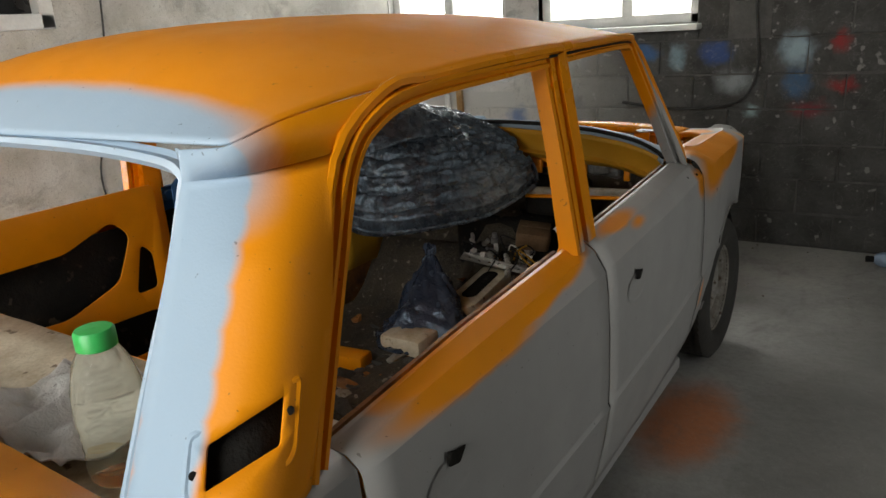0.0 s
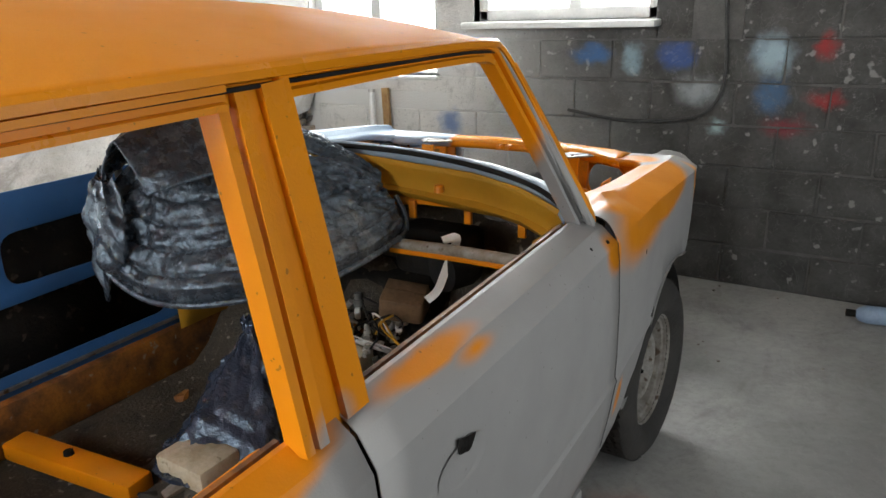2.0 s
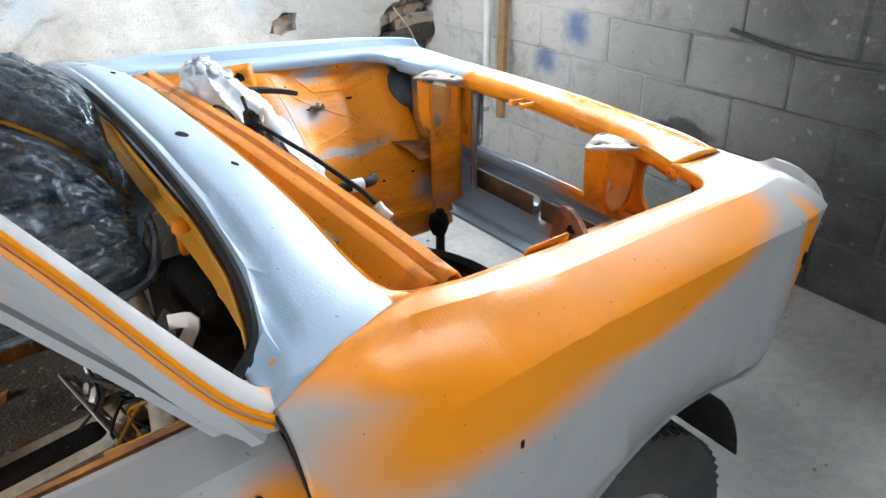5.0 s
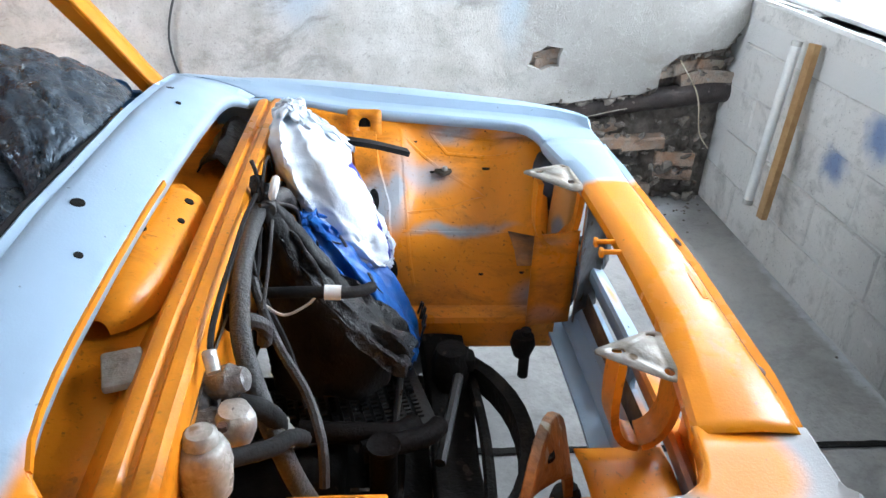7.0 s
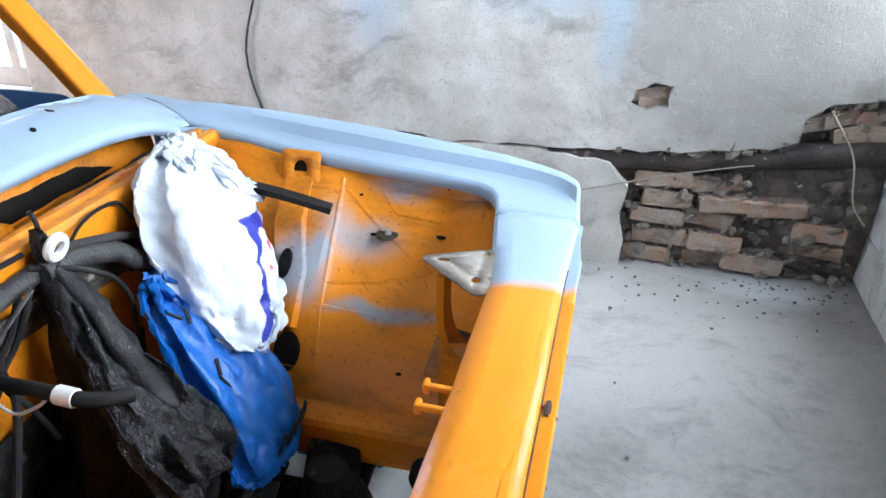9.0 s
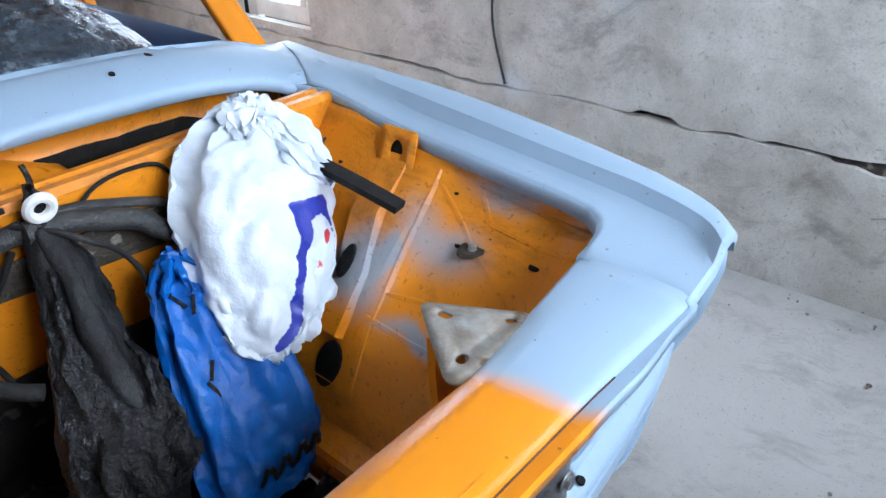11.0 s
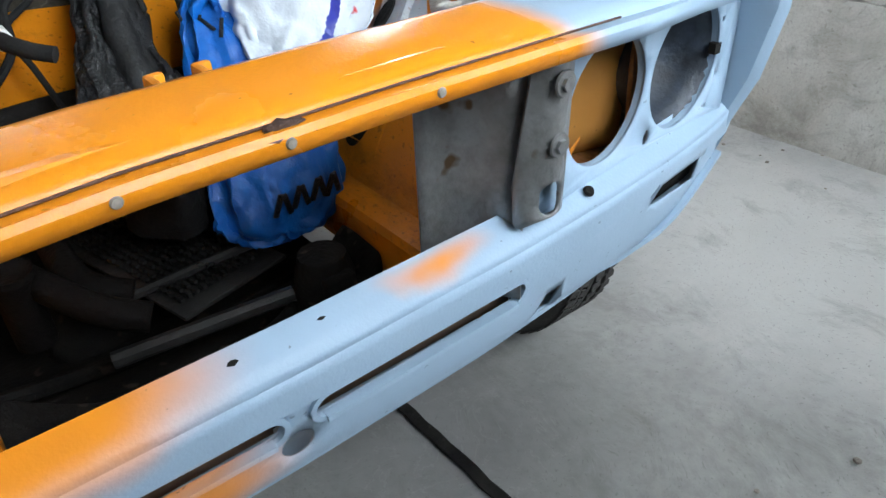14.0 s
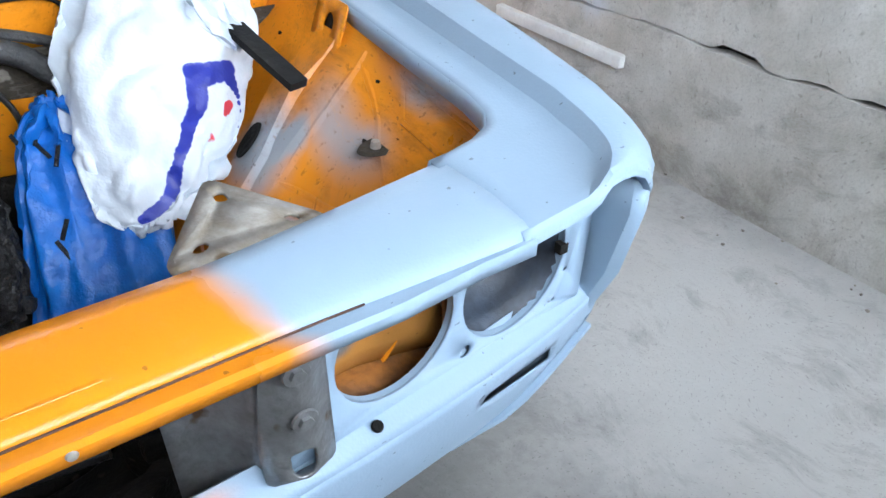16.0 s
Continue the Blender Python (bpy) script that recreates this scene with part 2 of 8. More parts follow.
def dust_and_sheen(m, amount, color, scale=28.0):
    """Dust and paint spots on a dark cloth, and its painted sheen."""
    nt, b = m.node_tree, m.node_tree.nodes["Principled BSDF"]
    src = b.inputs["Base Color"].links[0].from_socket
    spots = ramp(nt, noise_out(nt, place(nt), scale, 4.0, 0.7), 0.54, 0.70, 0.0, amount)
    nt.links.new(mix(nt, spots, src, color), b.inputs["Base Color"])
    return m


dusty_cloth = surface("dusty_cloth", (0.030, 0.028, 0.026), (0.10, 0.092, 0.080), 0.85, scale=8, bump=0.6, vary=0.4, specks=(0.03, 0.027, 0.025))
jacket_cloth = film("jacket_cloth", (0.022, 0.028, 0.038), 0.17, 0.0, bump=0.30, scale=30, color2=(0.040, 0.048, 0.060))
# bluish spots: dust, and window highlights painted into the cloth
dust_and_sheen(dust_and_sheen(jacket_cloth, 0.55, (0.20, 0.235, 0.27), 34.0), 0.30, (0.10, 0.125, 0.155), 6.5)
hem_dust = soft_mask(jacket_cloth.node_tree, [((0.10, -0.62, 0.80), (0.16, 0.26, 0.13), 0.25)], 0.06, 16.0)
jn = jacket_cloth.node_tree
jb = jn.nodes["Principled BSDF"]
jn.links.new(mix(jn, math_out(jn, "MULTIPLY", hem_dust, ramp(jn, noise_out(jn, place(jn), 24.0, 5.0, 0.7), 0.40, 0.66, 0.15, 0.85)), jb.inputs["Base Color"].links[0].from_socket, (0.24, 0.25, 0.245)), jb.inputs["Base Color"])
# blue of the window light put into the jacket's highlights
jacket_cloth.node_tree.nodes["Principled BSDF"].inputs["Specular Tint"].default_value = (0.62, 0.82, 1.0, 1.0)
jacket_cloth.node_tree.nodes["Principled BSDF"].inputs["Specular IOR Level"].default_value = 1.0
black_film = dust_and_sheen(film("black_film", (0.006, 0.006, 0.007), 0.34, bump=0.8, scale=20), 0.10, (0.055, 0.055, 0.056))
shiny_film = film("shiny_film", (0.030, 0.040, 0.065), 0.12, bump=0.5, scale=14)
# same blue highlight tint as on the jacket
shiny_film.node_tree.nodes["Principled BSDF"].inputs["Specular Tint"].default_value = (0.60, 0.80, 1.0, 1.0)
shiny_film.node_tree.nodes["Principled BSDF"].inputs["Specular IOR Level"].default_value = 1.0
blue_film = film("blue_film", (0.010, 0.13, 0.48), 0.32, bump=0.35, scale=12, color2=(0.007, 0.085, 0.36))
purple_film = film("purple_film", (0.06, 0.012, 0.05), 0.32, bump=0.5)


def bag_print(m):
    """White carrier bag with a printed blue band and a red mark."""
    nt, b = m.node_tree, m.node_tree.nodes["Principled BSDF"]
    src = b.inputs["Base Color"].links[0].from_socket
    pos = place(nt)
    bend = node(nt, "ShaderNodeVectorMath", {0: node(nt, "ShaderNodeTexNoise", {"Vector": pos, "Scale": 30.0}).outputs["Color"], "Scale": 0.012}, operation="SCALE").outputs[0]
    pos2 = node(nt, "ShaderNodeVectorMath", [pos, bend], operation="ADD").outputs[0]

    def blob(c, r):
        d = node(nt, "ShaderNodeVectorMath", [node(nt, "ShaderNodeVectorMath", [pos2, c], operation="SUBTRACT").outputs[0], (r, r * 1.8, r)], operation="DIVIDE").outputs[0]
        return ramp(nt, node(nt, "ShaderNodeVectorMath", [d], operation="LENGTH").outputs["Value"], 0.88, 1.0, 1.0, 0.0)

    def stroke(marks):
        total = None
        for (p, r0), (q, r1) in zip(marks, marks[1:]):
            for k in (0.0, 0.25, 0.5, 0.75):
                one = blob(tuple(Vector(p).lerp(Vector(q), k)), r0 + (r1 - r0) * k)
                total = one if total is None else math_out(nt, "MAXIMUM", total, one)
        return total

    blue = [((-0.452, -0.005, 0.819), 0.016), ((-0.405, 0.0, 0.822), 0.018), ((-0.395, 0.022, 0.790), 0.016), ((-0.366, 0.042, 0.757), 0.0115), ((-0.345, 0.050, 0.728), 0.0105), ((-0.328, 0.063, 0.695), 0.0115), ((-0.298, 0.076, 0.678), 0.011), ((-0.272, 0.077, 0.673), 0.008)]
    edge = [((-0.452, -0.005, 0.815), 0.012), ((-0.462, 0.006, 0.780), 0.005), ((-0.448, 0.020, 0.742), 0.005), ((-0.405, 0.036, 0.712), 0.005), ((-0.350, 0.060, 0.685), 0.004)]
    letter = [((-0.412, 0.006, 0.806), 0.006), ((-0.400, 0.022, 0.780), 0.005)]
    red = [((-0.440, 0.018, 0.776), 0.009), ((-0.428, 0.024, 0.764), 0.006)]
    red_low = [((-0.404, 0.036, 0.744), 0.008), ((-0.398, 0.040, 0.734), 0.006)]
    for colour, marks in (((0.018, 0.030, 0.30), blue), ((0.018, 0.030, 0.30), edge), ((0.62, 0.66, 0.72), letter), ((0.55, 0.035, 0.05), red), ((0.55, 0.035, 0.05), red_low)):
        src = mix(nt, stroke(marks), src, colour)
    col = src
    nt.links.new(col, b.inputs["Base Color"])
    return m


white_film = bag_print(film("white_film", (0.64, 0.69, 0.74), 0.33, bump=0.30, scale=9, color2=(0.57, 0.63, 0.71)))

glass = bpy.data.materials.new("glass")
glass.use_nodes = True
gb = glass.node_tree.nodes["Principled BSDF"]
gb.inputs["Transmission Weight"].default_value, gb.inputs["Roughness"].default_value, gb.inputs["IOR"].default_value = 1.0, 0.03, 1.45
pet = bpy.data.materials.new("pet")
pet.use_nodes = True
pb = pet.node_tree.nodes["Principled BSDF"]
pb.inputs["Base Color"].default_value = (0.97, 0.95, 0.80, 1)
pb.inputs["Transmission Weight"].default_value, pb.inputs["Roughness"].default_value, pb.inputs["IOR"].default_value = 0.93, 0.10, 1.12
sky_glow = bpy.data.materials.new("sky_glow")
sky_glow.use_nodes = True
sky_glow.node_tree.nodes["Principled BSDF"].inputs["Emission Color"].default_value = (0.93, 0.97, 1.0, 1)
sky_glow.node_tree.nodes["Principled BSDF"].inputs["Emission Strength"].default_value = 3.0


def splashed_and_shaded(m, spots):
    """Patches on masonry, paint trials and painted-in light alike: (centre, radii, inner, colour)."""
    nt, b = m.node_tree, m.node_tree.nodes["Principled BSDF"]
    col = b.inputs["Base Color"].links[0].from_socket
    for c, r, inner, tint in spots:
        col = mix(nt, math_out(nt, "MULTIPLY", soft_mask(nt, [(c, r, inner)], 0.10, 14.0), 0.75), col, tint)
    nt.links.new(col, b.inputs["Base Color"])
    return m


def scuffed(m, dark, light, scale=7.0, amount=0.4):
    """Smears and scuffs: stretched dark stains and thin pale scratches."""
    nt, b = m.node_tree, m.node_tree.nodes["Principled BSDF"]
    col = b.inputs["Base Color"].links[0].from_socket
    pos = place(nt)
    warp = node(nt, "ShaderNodeTexNoise", {"Vector": pos, "Scale": 1.7, "Detail": 3.0}).outputs["Color"]
    pos = node(nt, "ShaderNodeVectorMath", [pos, node(nt, "ShaderNodeVectorMath", {0: warp, "Scale": 0.5}, operation="SCALE").outputs[0]], operation="ADD").outputs[0]
    long_way = node(nt, "ShaderNodeVectorMath", [pos, (1.0, 0.45, 1.0)], operation="MULTIPLY").outputs[0]
    stain = noise_out(nt, long_way, scale, 8.0, 0.72)
    col = mix(nt, ramp(nt, stain, 0.52, 0.66, 0.0, amount), col, dark)
    ridge = math_out(nt, "ABSOLUTE", math_out(nt, "SUBTRACT", noise_out(nt, pos, scale * 1.6, 4.0, 0.6), 0.5))
    col = mix(nt, ramp(nt, ridge, 0.0, 0.012, amount * 0.25, 0.0), col, light)
    grit = noise_out(nt, pos, scale * 18, 2.0, 0.5)
    col = mix(nt, ramp(nt, grit, 0.62, 0.74, 0.0, 0.5), col, dark)
    nt.links.new(col, b.inputs["Base Color"])
    return m


F = FRONT_Y
block_stone = splashed_and_shaded(surface("block_stone", (0.078, 0.076, 0.072), (0.042, 0.040, 0.038), 0.9, scale=5, fine=60, bump=0.5, vary=0.25, specks=(0.21, 0.205, 0.195)), [
    # left end lightened in the colour for the stronger light there
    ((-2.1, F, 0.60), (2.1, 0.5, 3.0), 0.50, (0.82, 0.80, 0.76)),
    ((-0.35, F, 0.45), (0.75, 0.4, 0.8), 0.1, (0.28, 0.273, 0.26)),
    ((-0.36, F, 0.42), (0.16, 0.2, 0.055), 0.55, (0.004, 0.004, 0.004)),
    ((-1.14, F, 0.55), (0.10, 0.2, 0.09), 0.2, (0.03, 0.11, 0.33)),
    ((-0.95, F, 0.72), (0.11, 0.2, 0.11), 0.2, (0.03, 0.12, 0.34)),
    ((-0.10, F, 1.12), (0.14, 0.2, 0.07), 0.3, (0.03, 0.12, 0.30)),
    ((0.12, F, 1.10), (0.07, 0.2, 0.10), 0.3, (0.25, 0.36, 0.42)),
    ((0.34, F, 1.11), (0.12, 0.2, 0.09), 0.3, (0.03, 0.08, 0.26)),
    ((0.76, F, 1.12), (0.12, 0.2, 0.13), 0.2, (0.36, 0.48, 0.55)),
    ((0.78, F, 0.94), (0.10, 0.2, 0.12), 0.2, (0.05, 0.13, 0.25)),
    ((0.98, F, 1.16), (0.06, 0.2, 0.08), 0.2, (0.33, 0.02, 0.02)),
    ((1.0, F, 0.93), (0.11, 0.2, 0.06), 0.2, (0.33, 0.02, 0.02)),
    ((0.85, F, 0.80), (0.14, 0.2, 0.06), 0.2, (0.20, 0.03, 0.04)),
    ((0.55, F, 0.78), (0.06, 0.2, 0.06), 0.2, (0.36, 0.50, 0.52)),
    ((0.45, F, 0.95), (0.16, 0.2, 0.10), 0.1, (0.33, 0.36, 0.37)),
    ((1.5, F, 0.95), (0.10, 0.2, 0.10), 0.2, (0.03, 0.10, 0.30)),
])
mortar = surface("mortar", (0.115, 0.112, 0.106), (0.07, 0.068, 0.064), 0.95, scale=7, fine=110, bump=0.6)
plaster = splashed_and_shaded(surface("plaster", (0.62, 0.60, 0.56), (0.42, 0.40, 0.355), 0.92, scale=4.5, fine=130, bump=0.3, vary=0.22), [
    ((LEFT_X, 0.35, 1.05), (0.3, 0.42, 0.16), 0.1, (0.38, 0.46, 0.52)),
    # plaster darkened towards the front corner to offset the window's glare
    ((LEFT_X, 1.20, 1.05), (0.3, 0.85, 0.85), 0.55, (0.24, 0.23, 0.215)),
    ((LEFT_X, 0.60, 1.02), (0.3, 0.10, 0.40), 0.1, (0.36, 0.45, 0.52)),
    ((LEFT_X, -0.30, 0.95), (0.3, 0.20, 0.22), 0.1, (0.40, 0.47, 0.53)),
    ((LEFT_X, -0.75, 0.46), (0.3, 0.12, 0.08), 0.1, (0.60, 0.64, 0.68)),
])
roof_slab = surface("roof_slab", (0.46, 0.45, 0.42), (0.32, 0.31, 0.29), 0.9, scale=3, bump=0.4)
plain_wall = surface("plain_wall", (0.10, 0.096, 0.09), (0.06, 0.058, 0.054), 0.9, scale=3, bump=0.4)
concrete = splashed_and_shaded(surface("concrete", (0.42, 0.412, 0.395), (0.29, 0.285, 0.275), 0.82, scale=2.4, fine=38, bump=0.35, vary=0.2), [
    # right side darkened in the colour, where less light falls
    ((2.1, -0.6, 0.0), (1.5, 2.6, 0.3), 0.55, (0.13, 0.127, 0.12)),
    # pale area by the left wall: daylight painted into the colour
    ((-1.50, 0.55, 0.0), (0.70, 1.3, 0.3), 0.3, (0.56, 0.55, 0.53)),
    ((0.80, -0.55, 0.0), (0.22, 0.40, 0.3), 0.35, (0.50, 0.13, 0.01)),
    ((0.62, -1.6, 0.0), (0.35, 0.6, 0.3), 0.2, (0.45, 0.12, 0.01)),
    ((-1.95, 1.30, 0.0), (0.14, 0.30, 0.3), 0.2, (0.62, 0.65, 0.68)),
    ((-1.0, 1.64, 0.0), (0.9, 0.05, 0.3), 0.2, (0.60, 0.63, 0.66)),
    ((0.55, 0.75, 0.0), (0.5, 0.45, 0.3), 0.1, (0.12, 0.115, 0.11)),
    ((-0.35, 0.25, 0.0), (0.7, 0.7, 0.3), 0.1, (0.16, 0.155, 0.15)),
])
scuffed(pan_coat, (0.018, 0.016, 0.014), (0.30, 0.27, 0.23), 8.0, 0.9)
scuffed(bay_paint, (0.16, 0.055, 0.010), (0.62, 0.30, 0.06), 5.5, 0.55)
scuffed(concrete, (0.14, 0.135, 0.125), (0.50, 0.49, 0.47), 9.0, 0.36)
# mortar takes the same painted-in light at the left end
splashed_and_shaded(mortar, [((-2.1, F, 0.60), (2.1, 0.5, 3.0), 0.50, (0.80, 0.79, 0.76))])
scuffed(plaster, (0.22, 0.20, 0.175), (0.60, 0.58, 0.55), 4.2, 0.72)
scuffed(block_stone, (0.085, 0.082, 0.077), (0.42, 0.41, 0.39), 6.5, 0.40)
brick_clay = surface("brick_clay", (0.42, 0.26, 0.17), (0.40, 0.36, 0.31), 0.9, scale=11, fine=60, bump=0.9, specks=(0.42, 0.40, 0.37))
scuffed(brick_clay, (0.085, 0.065, 0.055), (0.40, 0.37, 0.33), 12.0, 0.75)
rubble = surface("rubble", (0.30, 0.265, 0.225), (0.10, 0.085, 0.075), 0.95, scale=9, fine=50, bump=0.9, vary=0.4)

# ---- mesh tools ----
from mathutils.geometry import delaunay_2d_cdt


def finish(name, bm, material, parent=None, label="", solid=0.0, bevel=0.0, smooth=40.0, sub=0):
    """Links a bmesh as one mesh object."""
    bmesh.ops.recalc_face_normals(bm, faces=bm.faces)
    me = bpy.data.meshes.new(name)
    bm.to_mesh(me)
    bm.free()
    me.materials.append(material)
    if smooth:
        me.polygons.foreach_set("use_smooth", [True] * len(me.polygons))
        me.set_sharp_from_angle(angle=radians(smooth))
    ob = new(name, me)
    if sub:
        mod = ob.modifiers.new("sub", "SUBSURF")
        mod.levels = mod.render_levels = sub
    if solid:
        mod = ob.modifiers.new("solid", "SOLIDIFY")
        mod.thickness, mod.offset = solid, 0.0
    if bevel:
        mod = ob.modifiers.new("bevel", "BEVEL")
        mod.width, mod.segments, mod.limit_method = bevel, 2, "ANGLE"
    if parent:
        ob.parent = parent
    if label:
        tagged(ob, label)
    return ob


def part(name, bm, material, parent, label="", **how):
    return finish(name, bm, material, parent, label, **how)


def thing(name, label, category, at=(0, 0, 0), group=""):
    ob = new(name)
    ob.location, ob.empty_display_size = at, 0.05
    return tagged(ob, label, category, group)


def grid(rows, close=False, caps=False):
    """A skin over rows of points."""
    bm = bmesh.new()
    vs = [[bm.verts.new(p) for p in row] for row in rows]
    n = len(rows[0])
    for a, b in zip(vs, vs[1:]):
        for i in range(n if close else n - 1):
            j = (i + 1) % n
            quad = [a[i], a[j], b[j], b[i]]
            if len({tuple(round(c, 6) for c in v.co) for v in quad}) > 2:
                bm.faces.new(quad)
    if caps and close:
        bm.faces.new(vs[0])
        bm.faces.new(vs[-1][::-1])
    return bm


def merged(*bms):
    out = bmesh.new()
    for bm in bms:
        me = bpy.data.meshes.new("tmp")
        bm.to_mesh(me)
        bm.free()
        out.from_mesh(me)
        bpy.data.meshes.remove(me)
    return out


def moved(bm, m):
    bmesh.ops.transform(bm, matrix=m, verts=bm.verts)
    return bm


def flipped(bm):
    """The other side's twin."""
    for v in bm.verts:
        v.co.x = -v.co.x
    bmesh.ops.reverse_faces(bm, faces=bm.faces)
    return bm


def box(cx, cy, cz, sx, sy, sz):
    bm = bmesh.new()
    bmesh.ops.create_cube(bm, size=1.0, matrix=Matrix.Translation((cx, cy, cz)) @ Matrix.Diagonal((sx, sy, sz, 1)))
    return bm


def rounded_box(cx, cy, cz, sx, sy, sz, r=0.01, seg=2):
    bm = box(cx, cy, cz, sx, sy, sz)
    bmesh.ops.bevel(bm, geom=list(bm.edges), offset=r, segments=seg, affect="EDGES", profile=0.5)
    return bm


def spline(points, n=6):
    """A smooth line through points."""
    ps = [Vector(p) for p in points]
    if len(ps) < 3:
        return ps
    out = []
    for i in range(len(ps) - 1):
        a, b, c, d = ps[max(i - 1, 0)], ps[i], ps[i + 1], ps[min(i + 2, len(ps) - 1)]
        for k in range(n):
            t = k / n
            out.append(0.5 * (2 * b + (c - a) * t + (2 * a - 5 * b + 4 * c - d) * t * t + (3 * b - a - 3 * c + d) * t**3))
    return out + [ps[-1]]


def sweep(path, section, closed=False, up=(0, 0, 1), caps=True):
    """Carries a closed section (across, up) along a path."""
    path = [Vector(p) for p in path]
    rows, up = [], Vector(up)
    for i, p in enumerate(path):
        if closed:
            d = path[(i + 1) % len(path)] - path[i - 1]
        else:
            d = path[min(i + 1, len(path) - 1)] - path[max(i - 1, 0)]
        d.normalize()
        side = d.cross(up)
        side = side.normalized() if side.length > 1e-4 else Vector((1, 0, 0))
        top = side.cross(d).normalized()
        rows.append([p + side * a + top * b for a, b in section])
    if closed:
        rows.append(rows[0])
        bm = grid(rows, close=True)
        bmesh.ops.remove_doubles(bm, verts=bm.verts, dist=1e-5)
        return bm
    return grid(rows, close=True, caps=caps)


def ring(r, n=10, r2=None):
    return [(r * math.cos(2 * math.pi * i / n), (r2 or r) * math.sin(2 * math.pi * i / n)) for i in range(n)]


def tube(points, r, n=8, smooth=6, up=(0.13, 0.21, 0.97)):
    return sweep(spline(points, smooth), ring(r, n), up=up)


def lathe(profile, n=48):
    """Turns (radius, along) about the x axis."""
    return grid([[(a, r * math.cos(2 * math.pi * i / n), r * math.sin(2 * math.pi * i / n)) for i in range(n)] for r, a in profile], close=True)


def turned(profile, at, n=20):
    """Turns (radius, height) about the z axis."""
    return grid([[(at[0] + r * math.cos(2 * math.pi * i / n), at[1] + r * math.sin(2 * math.pi * i / n), at[2] + h) for i in range(n)] for r, h in profile], close=True)


def circle2(cx, cy, r, n=28, r2=None):
    return [(cx + r * math.cos(2 * math.pi * i / n), cy + (r2 or r) * math.sin(2 * math.pi * i / n)) for i in range(n)]


def slot2(x0, x1, y0, y1, n=5):
    """A slot with round ends or rounded corners."""
    r = min(x1 - x0, y1 - y0) / 2
    out = []
    for cx, cy, a in ((x1 - r, y1 - r, 0), (x0 + r, y1 - r, 90), (x0 + r, y0 + r, 180), (x1 - r, y0 + r, 270)):
        out += [(cx + r * math.cos(radians(a + 90 * k / n)), cy + r * math.sin(radians(a + 90 * k / n))) for k in range(n + 1)]
    return out


def rounded2(pts, r=0.02, n=4):
    """A polygon with rounded corners."""
    out = []
    for i, p in enumerate(pts):
        p, a, b = Vector(p), Vector(pts[i - 1]), Vector(pts[(i + 1) % len(pts)])
        k = min(r, (a - p).length / 2.1, (b - p).length / 2.1)
        s, e = p + (a - p).normalized() * k, p + (b - p).normalized() * k
        out += [tuple((1 - t) ** 2 * s + 2 * t * (1 - t) * p + t * t * e) for t in (j / n for j in range(n + 1))]
    return out


def within(p, loop):
    """Whether a point lies inside a closed outline."""
    x, y, odd = p[0], p[1], False
    for (ax, ay), (bx, by) in zip(loop, loop[1:] + loop[:1]):
        if (ay > y) != (by > y) and x < (bx - ax) * (y - ay) / (by - ay) + ax:
            odd = not odd
    return odd


def near(p, loop, gap):
    """Whether a point lies closer to an outline than gap."""
    for a, b in zip(loop, loop[1:] + loop[:1]):
        a, b = Vector(a), Vector(b)
        k = max(0.0, min(1.0, (p - a).dot(b - a) / max((b - a).length_squared, 1e-9)))
        if (p - a.lerp(b, k)).length < gap:
            return True
    return False


def plate(outline, holes=(), shape=lambda u, v: (u, 0.0, v), cuts_u=(), cuts_v=(), gap=0.0, extra=()):
    """A sheet with openings, cut in the plane and then laid over shape(u, v)."""
    points, edges = [], []
    for loop in (outline, *holes):
        first = len(points)
        points += [Vector(p) for p in loop]
        edges += [(first + k, first + (k + 1) % len(loop)) for k in range(len(loop))]
    for u in cuts_u:
        for v in cuts_v or steps(min(p[1] for p in outline), max(p[1] for p in outline), 3)[1:-1]:
            if within((u, v), outline) and not any(within((u, v), h) for h in holes) and not (gap and any(near(Vector((u, v)), loop, gap) for loop in (outline, *holes))):
                points.append(Vector((u, v)))
    points += [Vector(p) for p in extra if within(p, outline) and not near(Vector(p), outline, gap)]
    verts, _, faces, *_ = delaunay_2d_cdt(points, edges, [], 0, 1e-6)
    bm = bmesh.new()
    vs = [bm.verts.new(shape(p.x, p.y)) for p in verts]
    for f in faces:
        mid = sum((verts[k] for k in f), Vector((0, 0))) / len(f)
        if within(mid, outline) and not any(within(mid, h) for h in holes):
            bm.faces.new([vs[k] for k in f])
    bmesh.ops.delete(bm, geom=[v for v in bm.verts if not v.link_faces], context="VERTS")
    return bm


def lerp(x, xs, ys):
    return float(np.interp(x, xs, ys))


def steps(a, b, n):
    return [a + (b - a) * i / n for i in range(n + 1)]


def mixv(a, b, t):
    return tuple(p + (q - p) * t for p, q in zip(a, b))


# ---- the room ----
def slab(name, x0, x1, y0, y1, z0, z1, material, label, category="", kind="structure"):
    return tagged(finish(name, box((x0 + x1) / 2, (y0 + y1) / 2, (z0 + z1) / 2, x1 - x0, y1 - y0, z1 - z0), material, smooth=0), label, category, "", kind)


def jag(points, size, step, seed, closed=True):
    """Roughens a closed outline."""
    rnd, out = random.Random(seed), []
    for p, q in zip(points, points[1:] + (points[:1] if closed else [])):
        p, q = Vector(p), Vector(q)
        n = max(1, int((q - p).length / step))
        across = Vector((-(q - p).y, (q - p).x)).normalized()
        for i in range(n):
            out.append(tuple(p + (q - p) * i / n + across * (rnd.uniform(-size, size) if i else 0)))
    return out


